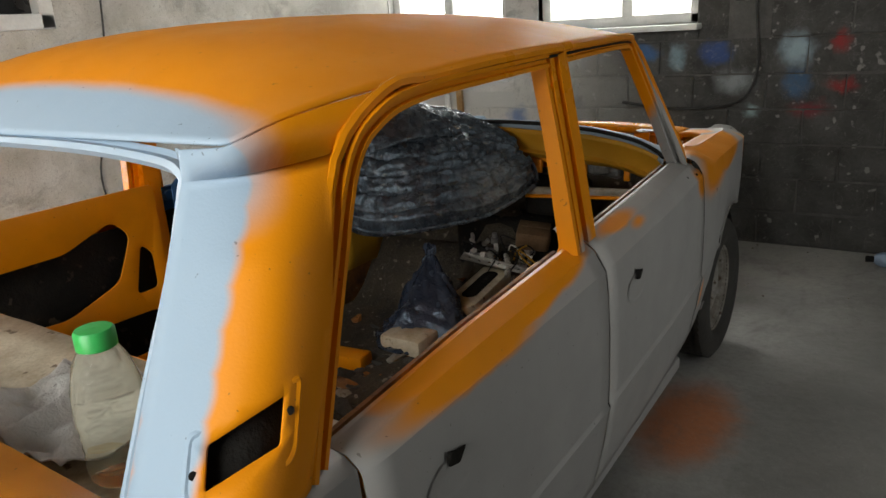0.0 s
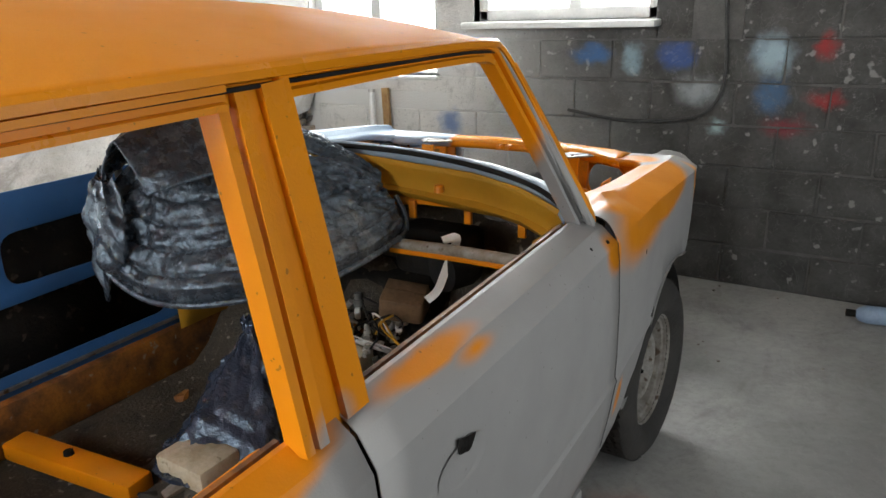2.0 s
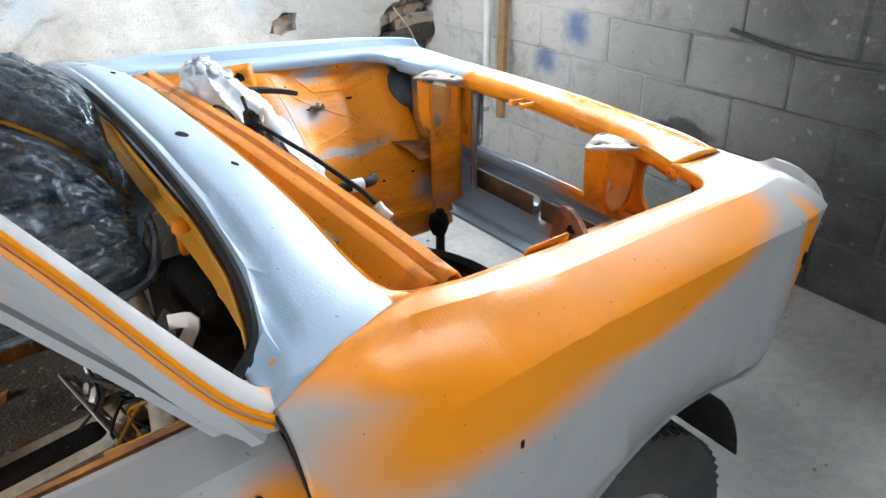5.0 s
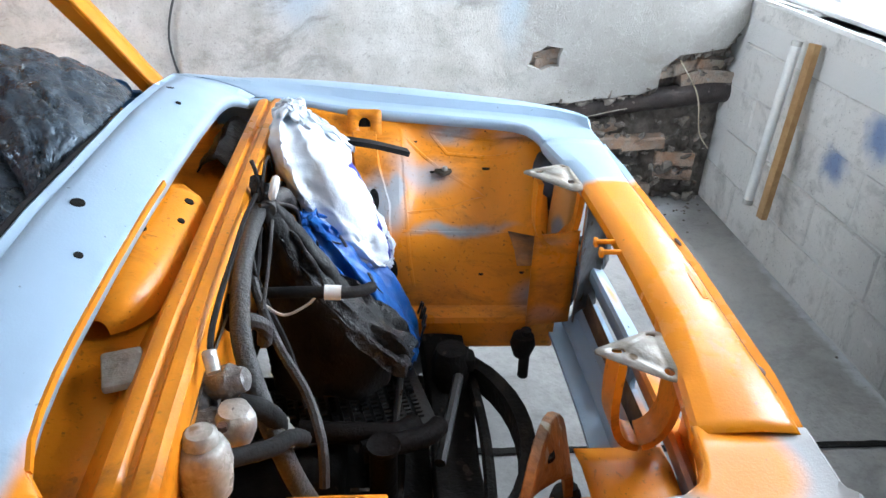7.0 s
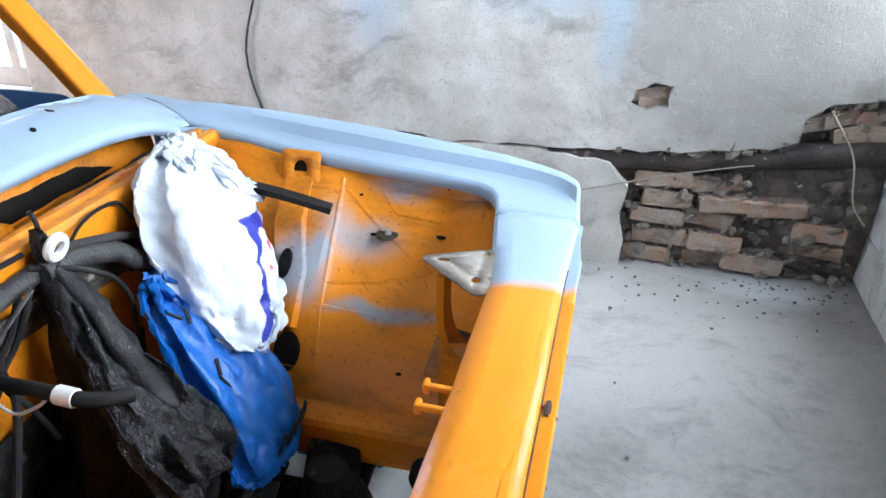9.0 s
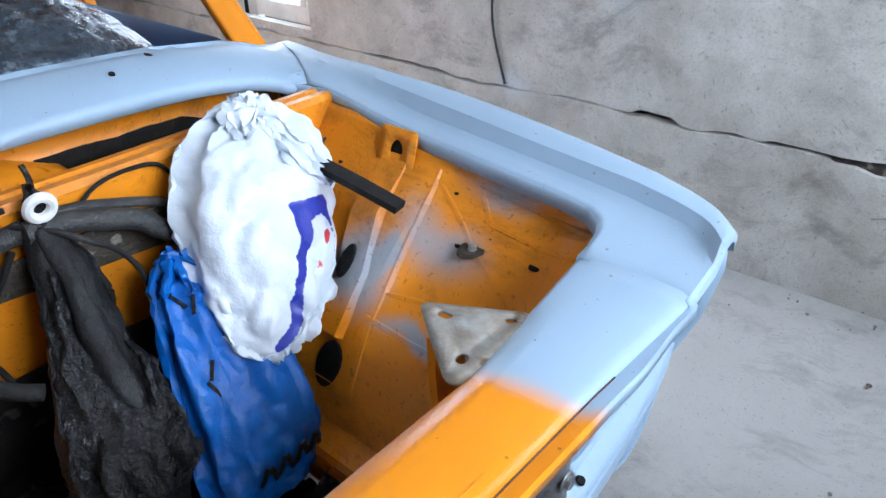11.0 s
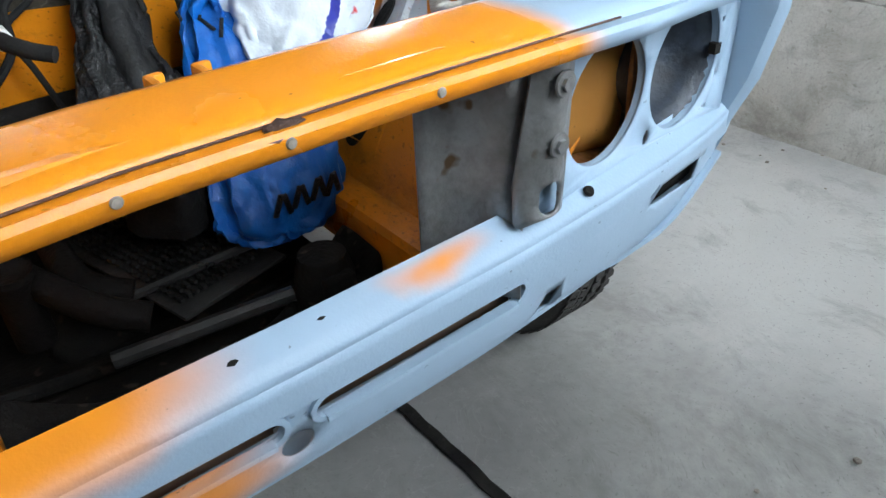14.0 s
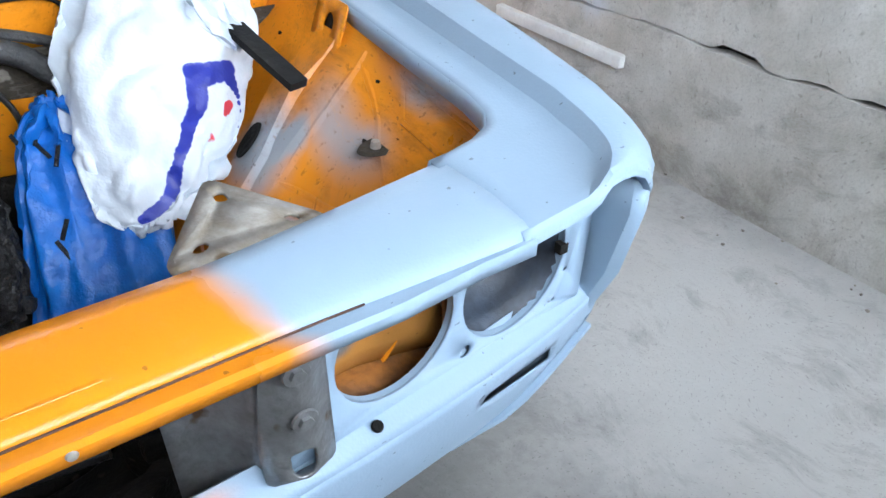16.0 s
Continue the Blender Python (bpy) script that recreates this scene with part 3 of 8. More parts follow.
bm = bmesh.new()
bmesh.ops.create_grid(bm, x_segments=60, y_segments=80, size=0.5, matrix=Matrix.Translation((0.45, -2.0, 0)) @ Matrix.Diagonal((5.5, 7.6, 1, 1)))
for v in bm.verts:
    v.co.z = 0.006 * (noise.noise(v.co * 1.3) - 0.4) - 0.002
tagged(finish("floor", bm, concrete), "worn grey concrete garage floor with stains and painted-in light and dark", "floor", "", "structure")
slab("ceiling", LEFT_X - 0.3, RIGHT_X + 0.2, REAR_Y - 0.2, F + 0.3, TOP_Z, TOP_Z + 0.15, roof_slab, "plain grey concrete garage ceiling", "ceiling")
# walls out of view; their openings are added to let lamp light in
tagged(finish("wall_rear", plate([(LEFT_X - 0.2, -0.02), (RIGHT_X + 0.2, -0.02), (RIGHT_X + 0.2, TOP_Z), (LEFT_X - 0.2, TOP_Z)], [[(-0.65, 0.05), (1.35, 0.05), (1.35, 2.82), (-0.65, 2.82)]], lambda u, v: (u, REAR_Y - 0.1, v)), plain_wall, solid=0.2, smooth=0), "plain grey garage wall, out of view, with an added opening for light", "wall", "", "structure")
added_opening = [(-2.0, 0.3), (0.2, 0.3), (0.2, 2.4), (-2.0, 2.4)]
tagged(finish("wall_right", plate([(REAR_Y, -0.02), (F + 0.2, -0.02), (F + 0.2, TOP_Z), (REAR_Y, TOP_Z)], [added_opening], lambda u, v: (RIGHT_X + 0.1, u, v)), plain_wall, solid=0.2, smooth=0), "plain grey garage wall, out of view, with an added opening for light", "wall", "", "structure")

# floor joint across the bay
rnd = random.Random(5)
path = [(-0.36 + rnd.uniform(-0.002, 0.002), y, 0.0005) for y in steps(-0.6, 1.6, 60)]
tagged(finish("floor_joint", sweep(path, [(-0.013, 0), (-0.011, 0.0025), (0.011, 0.0025), (0.013, 0)]), black_steel), "dark dirty joint in the concrete floor", "joint", "", "structure")

# left wall: plaster sheet over brick, broken open near the corner
W_LEFT_TOP = [(REAR_Y, 0.455), (-1.2, 0.455), (-0.9, 0.44), (-0.4, 0.466), (-0.25, 0.458), (-0.21, 0.478), (-0.10, 0.474), (-0.06, 0.452), (0.3, 0.472), (0.62, 0.48), (0.95, 0.508), (1.2, 0.54), (1.28, 0.575), (1.285, 0.66), (1.36, 0.72), (1.46, 0.735), (1.56, 0.755), (1.60, 0.82), (F, 0.86)]
left_top = jag(W_LEFT_TOP, 0.008, 0.06, 3, False) + [(F, 0.86), (F, TOP_Z), (REAR_Y, TOP_Z)]
left_door = [(-2.52, 0.50), (-1.93, 0.50), (-1.93, 2.05), (-2.52, 2.05)]
left_window = [(-1.95 + 0.10, 1.46), (-0.90, 1.46), (-0.90, 2.35), (-1.85, 2.35)]
small_hole = jag([(0.68, 0.66), (0.70, 0.72), (0.76, 0.75), (0.83, 0.74), (0.82, 0.66), (0.74, 0.64)], 0.01, 0.03, 4)
sheet = lambda u, v: (LEFT_X, u, v)
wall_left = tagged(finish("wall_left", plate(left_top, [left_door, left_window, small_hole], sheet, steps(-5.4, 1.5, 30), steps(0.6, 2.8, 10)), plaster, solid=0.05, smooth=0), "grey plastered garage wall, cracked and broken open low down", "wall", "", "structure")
low = [(REAR_Y, -0.02), (0.72, -0.02), (0.73, 0.10), (0.70, 0.22), (0.72, 0.34), (0.64, 0.43), (0.3, 0.462), (0.16, 0.460), (0.08, 0.456), (-0.1, 0.447), (-0.5, 0.459), (-0.9, 0.434), (-1.4, 0.448), (REAR_Y, 0.448)]
part("plinth", plate(jag(low, 0.006, 0.05, 8), (), lambda u, v: (LEFT_X + 0.006, u, v), steps(-5, 0.6, 24), steps(0.08, 0.4, 4)), plaster, wall_left, "lower grey plaster below a long crack", solid=0.05, smooth=0)
part("brickwork", plate([(-2.0 + 0.1, -0.02), (F, -0.02), (F, 1.0), (-1.9, 1.0)], [], lambda u, v: (LEFT_X - 0.13 + 0.03 * noise.noise(Vector((u * 6, v * 6, 2))), u, v), steps(-1.8, 1.5, 40), steps(0.05, 0.95, 18)), rubble, wall_left, "dark crumbled masonry behind the plaster", solid=0.1)
part("door_foot", plate([(-2.52, -0.02), (-1.93, -0.02), (-1.93, 0.5), (-2.52, 0.5)], (), lambda u, v: (LEFT_X - 0.16, u, v)), plain_wall, wall_left, solid=0.04)

# front wall: concrete blocks with recessed joints
win2 = [(-0.79, 1.285), (0.225, 1.285), (0.225, 2.35), (-0.79, 2.35)]
win1 = [(-2.0, 0.985), (-1.03, 0.985), (-1.03, 2.25), (-2.0, 2.25)]
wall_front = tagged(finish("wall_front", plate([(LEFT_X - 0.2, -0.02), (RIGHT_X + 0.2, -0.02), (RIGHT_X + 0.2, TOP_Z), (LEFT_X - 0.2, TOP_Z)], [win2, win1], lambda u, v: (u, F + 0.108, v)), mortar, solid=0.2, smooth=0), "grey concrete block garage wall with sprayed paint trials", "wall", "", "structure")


def daylight_window(name, x0, x1, z0, z1, mullions, label):
    win = tagged(new(name), label, "window", "", "structure")
    y = F + 0.10
    frame = merged(*[rounded_box(cx, y, cz, sx, 0.07, sz, 0.008) for cx, cz, sx, sz in (
        ((x0 + x1) / 2, z0 + (0.01 if x0 < -1 else 0.03), x1 - x0, 0.02 if x0 < -1 else 0.06), ((x0 + x1) / 2, z1 - 0.03, x1 - x0, 0.06), (x0 + 0.03, (z0 + z1) / 2, 0.06, z1 - z0), (x1 - 0.03, (z0 + z1) / 2, 0.06, z1 - z0))],
        *[rounded_box(m, y, (z0 + z1) / 2, 0.07, 0.066, z1 - z0 - 0.1, 0.008) for m in mullions])
    part("window_frame", frame, white_plastic, win, "white plastic window frame")
    part("window_sill", rounded_box((x0 + x1) / 2, F + (0.045 if x0 < -1 else -0.01), z0 - (0.012 if x0 < -1 else 0.018), x1 - x0 - 0.004 if x0 < -1 else x1 - x0 + 0.05, 0.10 if x0 < -1 else 0.19, 0.022 if x0 < -1 else 0.034, 0.008), white_plastic, win, "white window sill")
    xs = [x0 + 0.05, *mullions, x1 - 0.05]
    for a, b in zip(xs, xs[1:]):
        pane = part("pane", box((a + b) / 2, y + 0.02, (z0 + z1) / 2, b - a, 0.006, z1 - z0 - 0.08), glass, win, smooth=0)
        pane.visible_shadow = False
    return win


daylight_window("window_1", -2.0, -1.03, 0.985, 2.25, [-1.52], "bright daylit window with white plastic frame")
daylight_window("window_2", -0.79, 0.225, 1.285, 2.35, [-0.22], "bright daylit window with white frame and sill")
tagged(finish("backdrop", plate([(-4, 0.2), (2.5, 0.2), (2.5, 4), (-4, 4)], (), lambda u, v: (u, F + 0.9, v)), sky_glow, smooth=0), "plain bright overcast sky outside the windows", "sky", "", "structure")

side_window = tagged(new("window_3"), "white framed side window with dark glass", "window", "", "structure")
y0, y1, z0, z1 = -1.85, -0.90, 1.46, 2.35
part("window_frame", merged(*[rounded_box(LEFT_X - 0.01, cy, cz, 0.09, sy, sz, 0.008) for cy, cz, sy, sz in (
    ((y0 + y1) / 2, z0 + 0.035, y1 - y0, 0.07), ((y0 + y1) / 2, z1 - 0.035, y1 - y0, 0.07), (y0 + 0.035, (z0 + z1) / 2, 0.07, z1 - z0), (y1 - 0.035, (z0 + z1) / 2, 0.07, z1 - z0))]), white_plastic, side_window, "white plastic window frame")
part("pane", box(LEFT_X - 0.03, (y0 + y1) / 2, (z0 + z1) / 2, 0.006, y1 - y0 - 0.08, z1 - z0 - 0.08), surface("dark_pane", (0.03, 0.03, 0.032), rough=0.25, bump=0.02), side_window, "dark glass pane", smooth=0)

side_door = tagged(new("door_1"), "white glazed door letting in daylight", "door", "", "structure")
dx = LEFT_X - 0.08
part("door_frame", merged(*[rounded_box(dx, cy, cz, 0.07, sy, sz, 0.008) for cy, cz, sy, sz in ((-2.48, 1.27, 0.08, 1.56), (-1.97, 1.27, 0.08, 1.56), (-2.225, 2.0, 0.44, 0.09), (-2.225, 0.54, 0.44, 0.09), (-2.06, 1.27, 0.05, 1.4))]), white_plastic, side_door, "white plastic door frame")
pane = part("pane", box(dx - 0.01, -2.25, 1.27, 0.006, 0.42, 1.4), glass, side_door, smooth=0)
pane.visible_shadow = False
tagged(finish("backdrop", plate([(-3.6, 0.0), (-1.0, 0.0), (-1.0, 3), (-3.6, 3)], (), lambda u, v: (LEFT_X - 0.8, u, v)), sky_glow, smooth=0), "plain bright sky outside the side door", "sky", "", "structure")

# ---- the car ----
car = thing("car", "orange saloon car stripped for repainting, patched with grey primer", "car")


def crease_x(y):
    return lerp(y, [-2.5, -2.2, -1.4, -0.9, -0.47, -0.37, -0.26, -0.11, 0.1, 0.3, 0.44, 0.50, 0.53, 0.55, 0.565, 0.576], [0.79, 0.815, 0.825, 0.818, 0.798, 0.789, 0.780, 0.768, 0.755, 0.743, 0.733, 0.721, 0.711, 0.699, 0.684, 0.664])


def crease_z(y):
    return lerp(y, [-2.5, -1.35, -0.47, 0.0, 0.58], [0.835, 0.848, 0.862, 0.850, 0.822])


def belt(y):
    return (lerp(y, [-2.3, -1.4, -0.53], [0.755, 0.765, 0.712]), lerp(y, [-2.3, -1.9, -1.4, -0.53], [0.852, 0.885, 0.908, 0.905]))


def flank(y, z_low=0.27):
    """The body side at y from the crease down."""
    x, z = crease_x(y), crease_z(y)
    pts = [(x - 0.004, z), (x, z - 0.006), (x + 0.006, z - 0.06), (x + 0.010, z - 0.16), (x + 0.010, 0.58), (x + 0.008, 0.518), (x + 0.013, 0.507), (x + 0.010, 0.497), (x - 0.004, 0.40), (x - 0.022, 0.31), (x - 0.032, 0.27)]
    out = []
    for px, pz in pts:
        if pz < z_low:
            prev = out[-1]
            out.append(prev if prev[1] <= z_low + 1e-6 else (px, z_low))
        else:
            out.append((px, pz))
    return out


WHEEL_Y, WHEEL_Z, ARCH = 0.03, 0.287, 0.352
NOSE_Z, NOSE_Y = [0.30, 0.45, 0.60, 0.74, 0.825, 0.9], [0.44, 0.455, 0.505, 0.552, 0.578, 0.578]


LEFT_OUT, LEFT_UP = 0.040, 0.020


def to_left(bm, k=1.0):
    """Mirrors a right-hand piece; the body sits a little over and higher on the left."""
    bm = moved(flipped(bm), Matrix.Translation((-LEFT_OUT * k, -0.010 * k, LEFT_UP * k)))
    for v in bm.verts:
        swell = k * max(0.0, 1 - ((v.co.y - 0.12) / 0.42) ** 2) * max(0.0, min(1.0, (-v.co.x - 0.70) / 0.10))
        v.co.x -= 0.022 * swell
        v.co.z += 0.018 * swell
        # the left nose stands straighter below its brow
        fore = k * max(0.0, min(1.0, (v.co.y - 0.40) / 0.15)) * max(0.0, min(1.0, (0.83 - v.co.z) / 0.10)) * max(0.0, min(1.0, (-v.co.x - 0.66) / 0.05))
        v.co.x -= 0.010 * fore
        v.co.y += 0.032 * fore
    return bm


def lip_z(y):
    return lerp(y, [-0.47, -0.25, -0.11, 0.0, 0.19, 0.43, 0.60], [0.890, 0.882, 0.874, 0.867, 0.857, 0.844, 0.832])


BACK = ([0, 0.2, 0.4, 0.55, 0.635, 0.672, 0.74], [-0.412, -0.412, -0.413, -0.420, -0.440, -0.478, -0.482], [1.014, 1.010, 0.992, 0.964, 0.934, 0.916, 0.908])
FRONT = [(0.0, -0.294, 0.970), (0.08, -0.294, 0.969), (0.16, -0.293, 0.966), (0.26, -0.292, 0.961), (0.34, -0.291, 0.955), (0.41, -0.291, 0.948), (0.46, -0.291, 0.940), (0.51, -0.290, 0.929), (0.545, -0.287, 0.919), (0.575, -0.279, 0.907), (0.597, -0.260, 0.893)]
LIP = [(0.609, -0.235), (0.617, -0.20), (0.618, -0.16), (0.613, -0.11), (0.607, -0.04), (0.602, 0.03), (0.597, 0.12), (0.592, 0.21), (0.588, 0.30), (0.584, 0.36), (0.575, 0.405), (0.555, 0.432), (0.525, 0.447), (0.490, 0.455), (0.462, 0.458)]
SEAM = [(0.735, -0.478), (0.705, -0.415), (0.672, -0.345), (0.640, -0.285), (0.614, -0.243)]


FENDER_D = [0.0, 0.009, 0.024, 0.046, 0.066, 0.084, 0.098, 0.112, 0.3]
NOSE = ([0.462, 0.51, 0.56, 0.61, 0.645, 0.664], [0.602, 0.598, 0.594, 0.588, 0.583, 0.576])


def inner_x(y):
    """Inner edge of the fender top: the scuttle seam, the lip of the bay, the end of the front bar."""
    edge = SEAM + LIP[1:]
    return lerp(y, [p[1] for p in edge] + [0.60], [p[0] for p in edge] + [0.462])


def body_z(x, y):
    """Height of the upper bodywork: scuttle blending into the fender tops."""
    by, bz = lerp(x, BACK[0], BACK[1]), lerp(x, BACK[0], BACK[2])
    fx = [p[0] for p in FRONT] + [0.66, 0.74]
    fy, fz = lerp(x, fx, [p[1] for p in FRONT] + [-0.255, -0.28]), lerp(x, fx, [p[2] for p in FRONT] + [0.893, 0.893])
    t = max(0.0, min(1.15, (y - by) / (fy - by)))
    scuttle = bz + (fz - bz) * t + 0.010 * math.sin(math.pi * min(t, 1.0)) - (0.006 if 0.01 < t < 0.15 else 0.0)
    cz, top = crease_z(y) - 0.004, lip_z(y) + 0.027
    low = lerp(y, [-0.30, -0.18, 0.0], [top + 0.004, lip_z(y) + 0.014, lip_z(y) + 0.002])
    fade = lerp(y, [0.47, 0.575], [0.0, 1.0])
    d = crease_x(y) - x
    rise = top - cz
    fender = lerp(d, FENDER_D, [cz, cz + 0.30 * rise, cz + 0.66 * rise, cz + 0.92 * rise, top, top - 0.001, low + 0.004 + 0.006 * fade, low + 0.004 * fade, lip_z(y)])
    px, py = 0.735, -0.478
    side = ((x - px) * 0.240 + (y - py) * 0.125) / 0.2706
    w = max(0.0, min(1.0, (side + 0.055) / 0.11))
    w = w * w * (3 - 2 * w)
    return scuttle + (fender - scuttle) * w


def fuller(bm):
    """The right fender runs straighter to its nose."""
    for v in bm.verts:
        d = crease_x(v.co.y) - v.co.x
        if v.co.z > crease_z(v.co.y) - 0.005 and d < 0.092 and v.co.y < 0.577:
            # a flat slope up from a clean crease
            flat = lerp(d, [0.0, 0.092], [crease_z(v.co.y) - 0.004, lip_z(v.co.y) + 0.016])
            v.co.z += (min(flat, v.co.z) - v.co.z) * lerp(v.co.y, [-0.36, -0.20, 0.40, 0.56], [0.0, 1.0, 1.0, 0.7])
        out = max(0.0, min(1.0, (v.co.x - 0.56) / 0.10))
        v.co.x += out * lerp(v.co.y, [0.36, 0.48, 0.53, 0.56, 0.60], [0.0, 0.006, 0.014, 0.030, 0.046])
    return bm


def arch_low(y):
    return lerp(y, [-0.301, -0.30, -0.293, -0.221, -0.168, -0.098, -0.05, 0.0, 0.05, 0.117, 0.167, 0.25, 0.317, 0.364, 0.585], [0.27, 0.272, 0.288, 0.335, 0.398, 0.493, 0.540, 0.571, 0.592, 0.606, 0.606, 0.597, 0.582, 0.572, 0.545])


def nose_y(y, z):
    return y + (lerp(z, NOSE_Z, NOSE_Y) - 0.578) * max(0.0, (y - 0.2) / 0.378)


def fender_bm():
    ys = sorted({*steps(-0.476, -0.36, 3), *steps(-0.32, 0.38, 36), *steps(0.40, 0.54, 6), 0.552, 0.562, 0.570, 0.576})
    ys = sorted({*ys, *steps(-0.47, -0.2, 16), 0.410, 0.42, 0.432, 0.441, 0.448, 0.4525, 0.456, 0.459})
    rows = []
    for y in ys:
        rows.append([(px, nose_y(y, pz), pz) for px, pz in flank(y, arch_low(y))[1:]])
    # the brow turns in to the headlight panel
    last = rows[-1]
    for dx, dy in ((0.006, -0.001), (0.012, -0.004), (0.034, -0.075)):
        rows.append([(px - dx, py + dy, pz - (0.0 if k else 0.003)) for k, (px, py, pz) in enumerate(last)])
    top = []
    for y in ys:
        wide = crease_x(y) - inner_x(y)
        row = []
        near_edge = min(1.0, wide / 0.14)
        for d in [*[q * near_edge for q in FENDER_D[:-1]], *[0.112 * near_edge + (wide - 0.112 * near_edge) * k for k in (0.25, 0.5, 0.75, 1.0)]]:
            x = crease_x(y) - d
            z = body_z(x, y)
            row.append((x, y if y < 0.48 else 0.48 + (y - 0.48) * (lerp(x, *NOSE) - 0.48) / 0.096, z))
        top.append(row)
    # rounded front edge with its turned-down lip
    for dy, dz in ((0.004, -0.003), (0.006, -0.008), (0.005, -0.015), (-0.008, -0.017)):
        top.append([(x, y + dy, z + dz) for x, y, z in top[len(ys) - 1]])
    bm = merged(grid(top), grid(rows))
    bmesh.ops.remove_doubles(bm, verts=bm.verts, dist=0.0032)
    return bm


def flange_bm(path, drop=0.022, inset=0.004):
    return grid([[(x, y, body_z(x, y) + 0.001), (x - inset * 0.5, y, body_z(x, y) - 0.006), (x - inset, y, body_z(x, y) - drop)] for x, y in path])


def arch_lip_bm():
    pts = []
    for y in steps(-0.268, 0.42, 34):
        z = arch_low(y)
        pts.append((crease_x(y) + lerp(z, [0.27, 0.4, 0.5, 0.6], [-0.030, -0.006, 0.006, 0.009]), nose_y(y, z), z))
    return sweep(pts, [(-0.003, -0.010), (0.005, -0.008), (0.005, 0.004), (-0.003, 0.010)], up=(1, 0, 0))


def well_bm():
    """The dark inner wheel arch."""
    rows = []
    for x in (0.46, 0.58, 0.68, 0.735):
        rows.append([(x, WHEEL_Y + 0.03 - ARCH * math.cos(radians(a)), WHEEL_Z + (ARCH - 0.02) * math.sin(radians(a))) for a in steps(6, 172, 24)])
    return grid(rows)


for side, coat, words in ((1, flank_paint, "right front fender in grey primer with orange paint on top"), (-1, left_paint, "left front fender in pale blue-grey primer")):
    turn = fuller if side > 0 else to_left
    fender = part("fender", turn(fender_bm()), coat, car, words, solid=0.003, smooth=30)
    part("bay_flange", turn(flange_bm([(p[0], p[1]) for p in FRONT[-2:]] + LIP)), coat, fender, "turned-down edge of the engine bay", solid=0.003)
    part("arch_lip", turn(arch_lip_bm()), coat, fender)
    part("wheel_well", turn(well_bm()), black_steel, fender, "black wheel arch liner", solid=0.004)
    dark = black_steel
    part("fixing_hole", turn(moved(lathe([(0.0, 0.0), (0.010, 0.0), (0.010, 0.003), (0.0, 0.003)], 14), Matrix.Translation((crease_x(0.50) + 0.003, 0.493, 0.742)) @ Matrix.Diagonal((1, 0.6, 1.3, 1)))), dark, fender, "dark fixing hole")
    part("seam_mark", turn(box(crease_x(-0.2) + 0.008, -0.20, 0.748, 0.004, 0.006, 0.012)), dark, fender)


def door_skin(y0, y1, n=14):
    rows = []
    for y in steps(y0, y1, n):
        bx, bz = belt(y)
        rows.append([(bx - 0.012, y, bz - 0.03), (bx - 0.010, y, bz), (bx, y, bz + 0.002), ((bx + crease_x(y)) / 2 + 0.004, y, (bz + crease_z(y)) / 2 + 0.008)] + [(px, y, pz) for px, pz in flank(y)])
    return grid(rows)


def strip(path, w=0.034, d=0.026, up=(1, 0, 0)):
    """A pressed window channel: two ridges with a groove."""
    h = w / 2
    return sweep(path, [(-h, -d / 2), (h, -d / 2), (h, d / 2), (h * 0.45, d / 2), (h * 0.3, d / 5), (-h * 0.3, d / 5), (-h * 0.45, d / 2), (-h, d / 2)], up=up)


FRONT_WIN = [(0.735, -0.462, 0.842), (0.712, -0.515, 0.905), (0.690, -0.63, 1.06), (0.660, -0.79, 1.262), (0.662, -0.835, 1.293), (0.675, -0.92, 1.302), (0.700, -1.15, 1.305), (0.716, -1.415, 1.302)]
REAR_WIN = [(0.720, -1.49, 1.298), (0.715, -1.72, 1.292), (0.710, -1.92, 1.284), (0.705, -2.02, 1.261), (0.703, -2.088, 1.205), (0.724, -2.168, 1.06), (0.772, -2.292, 0.858)]


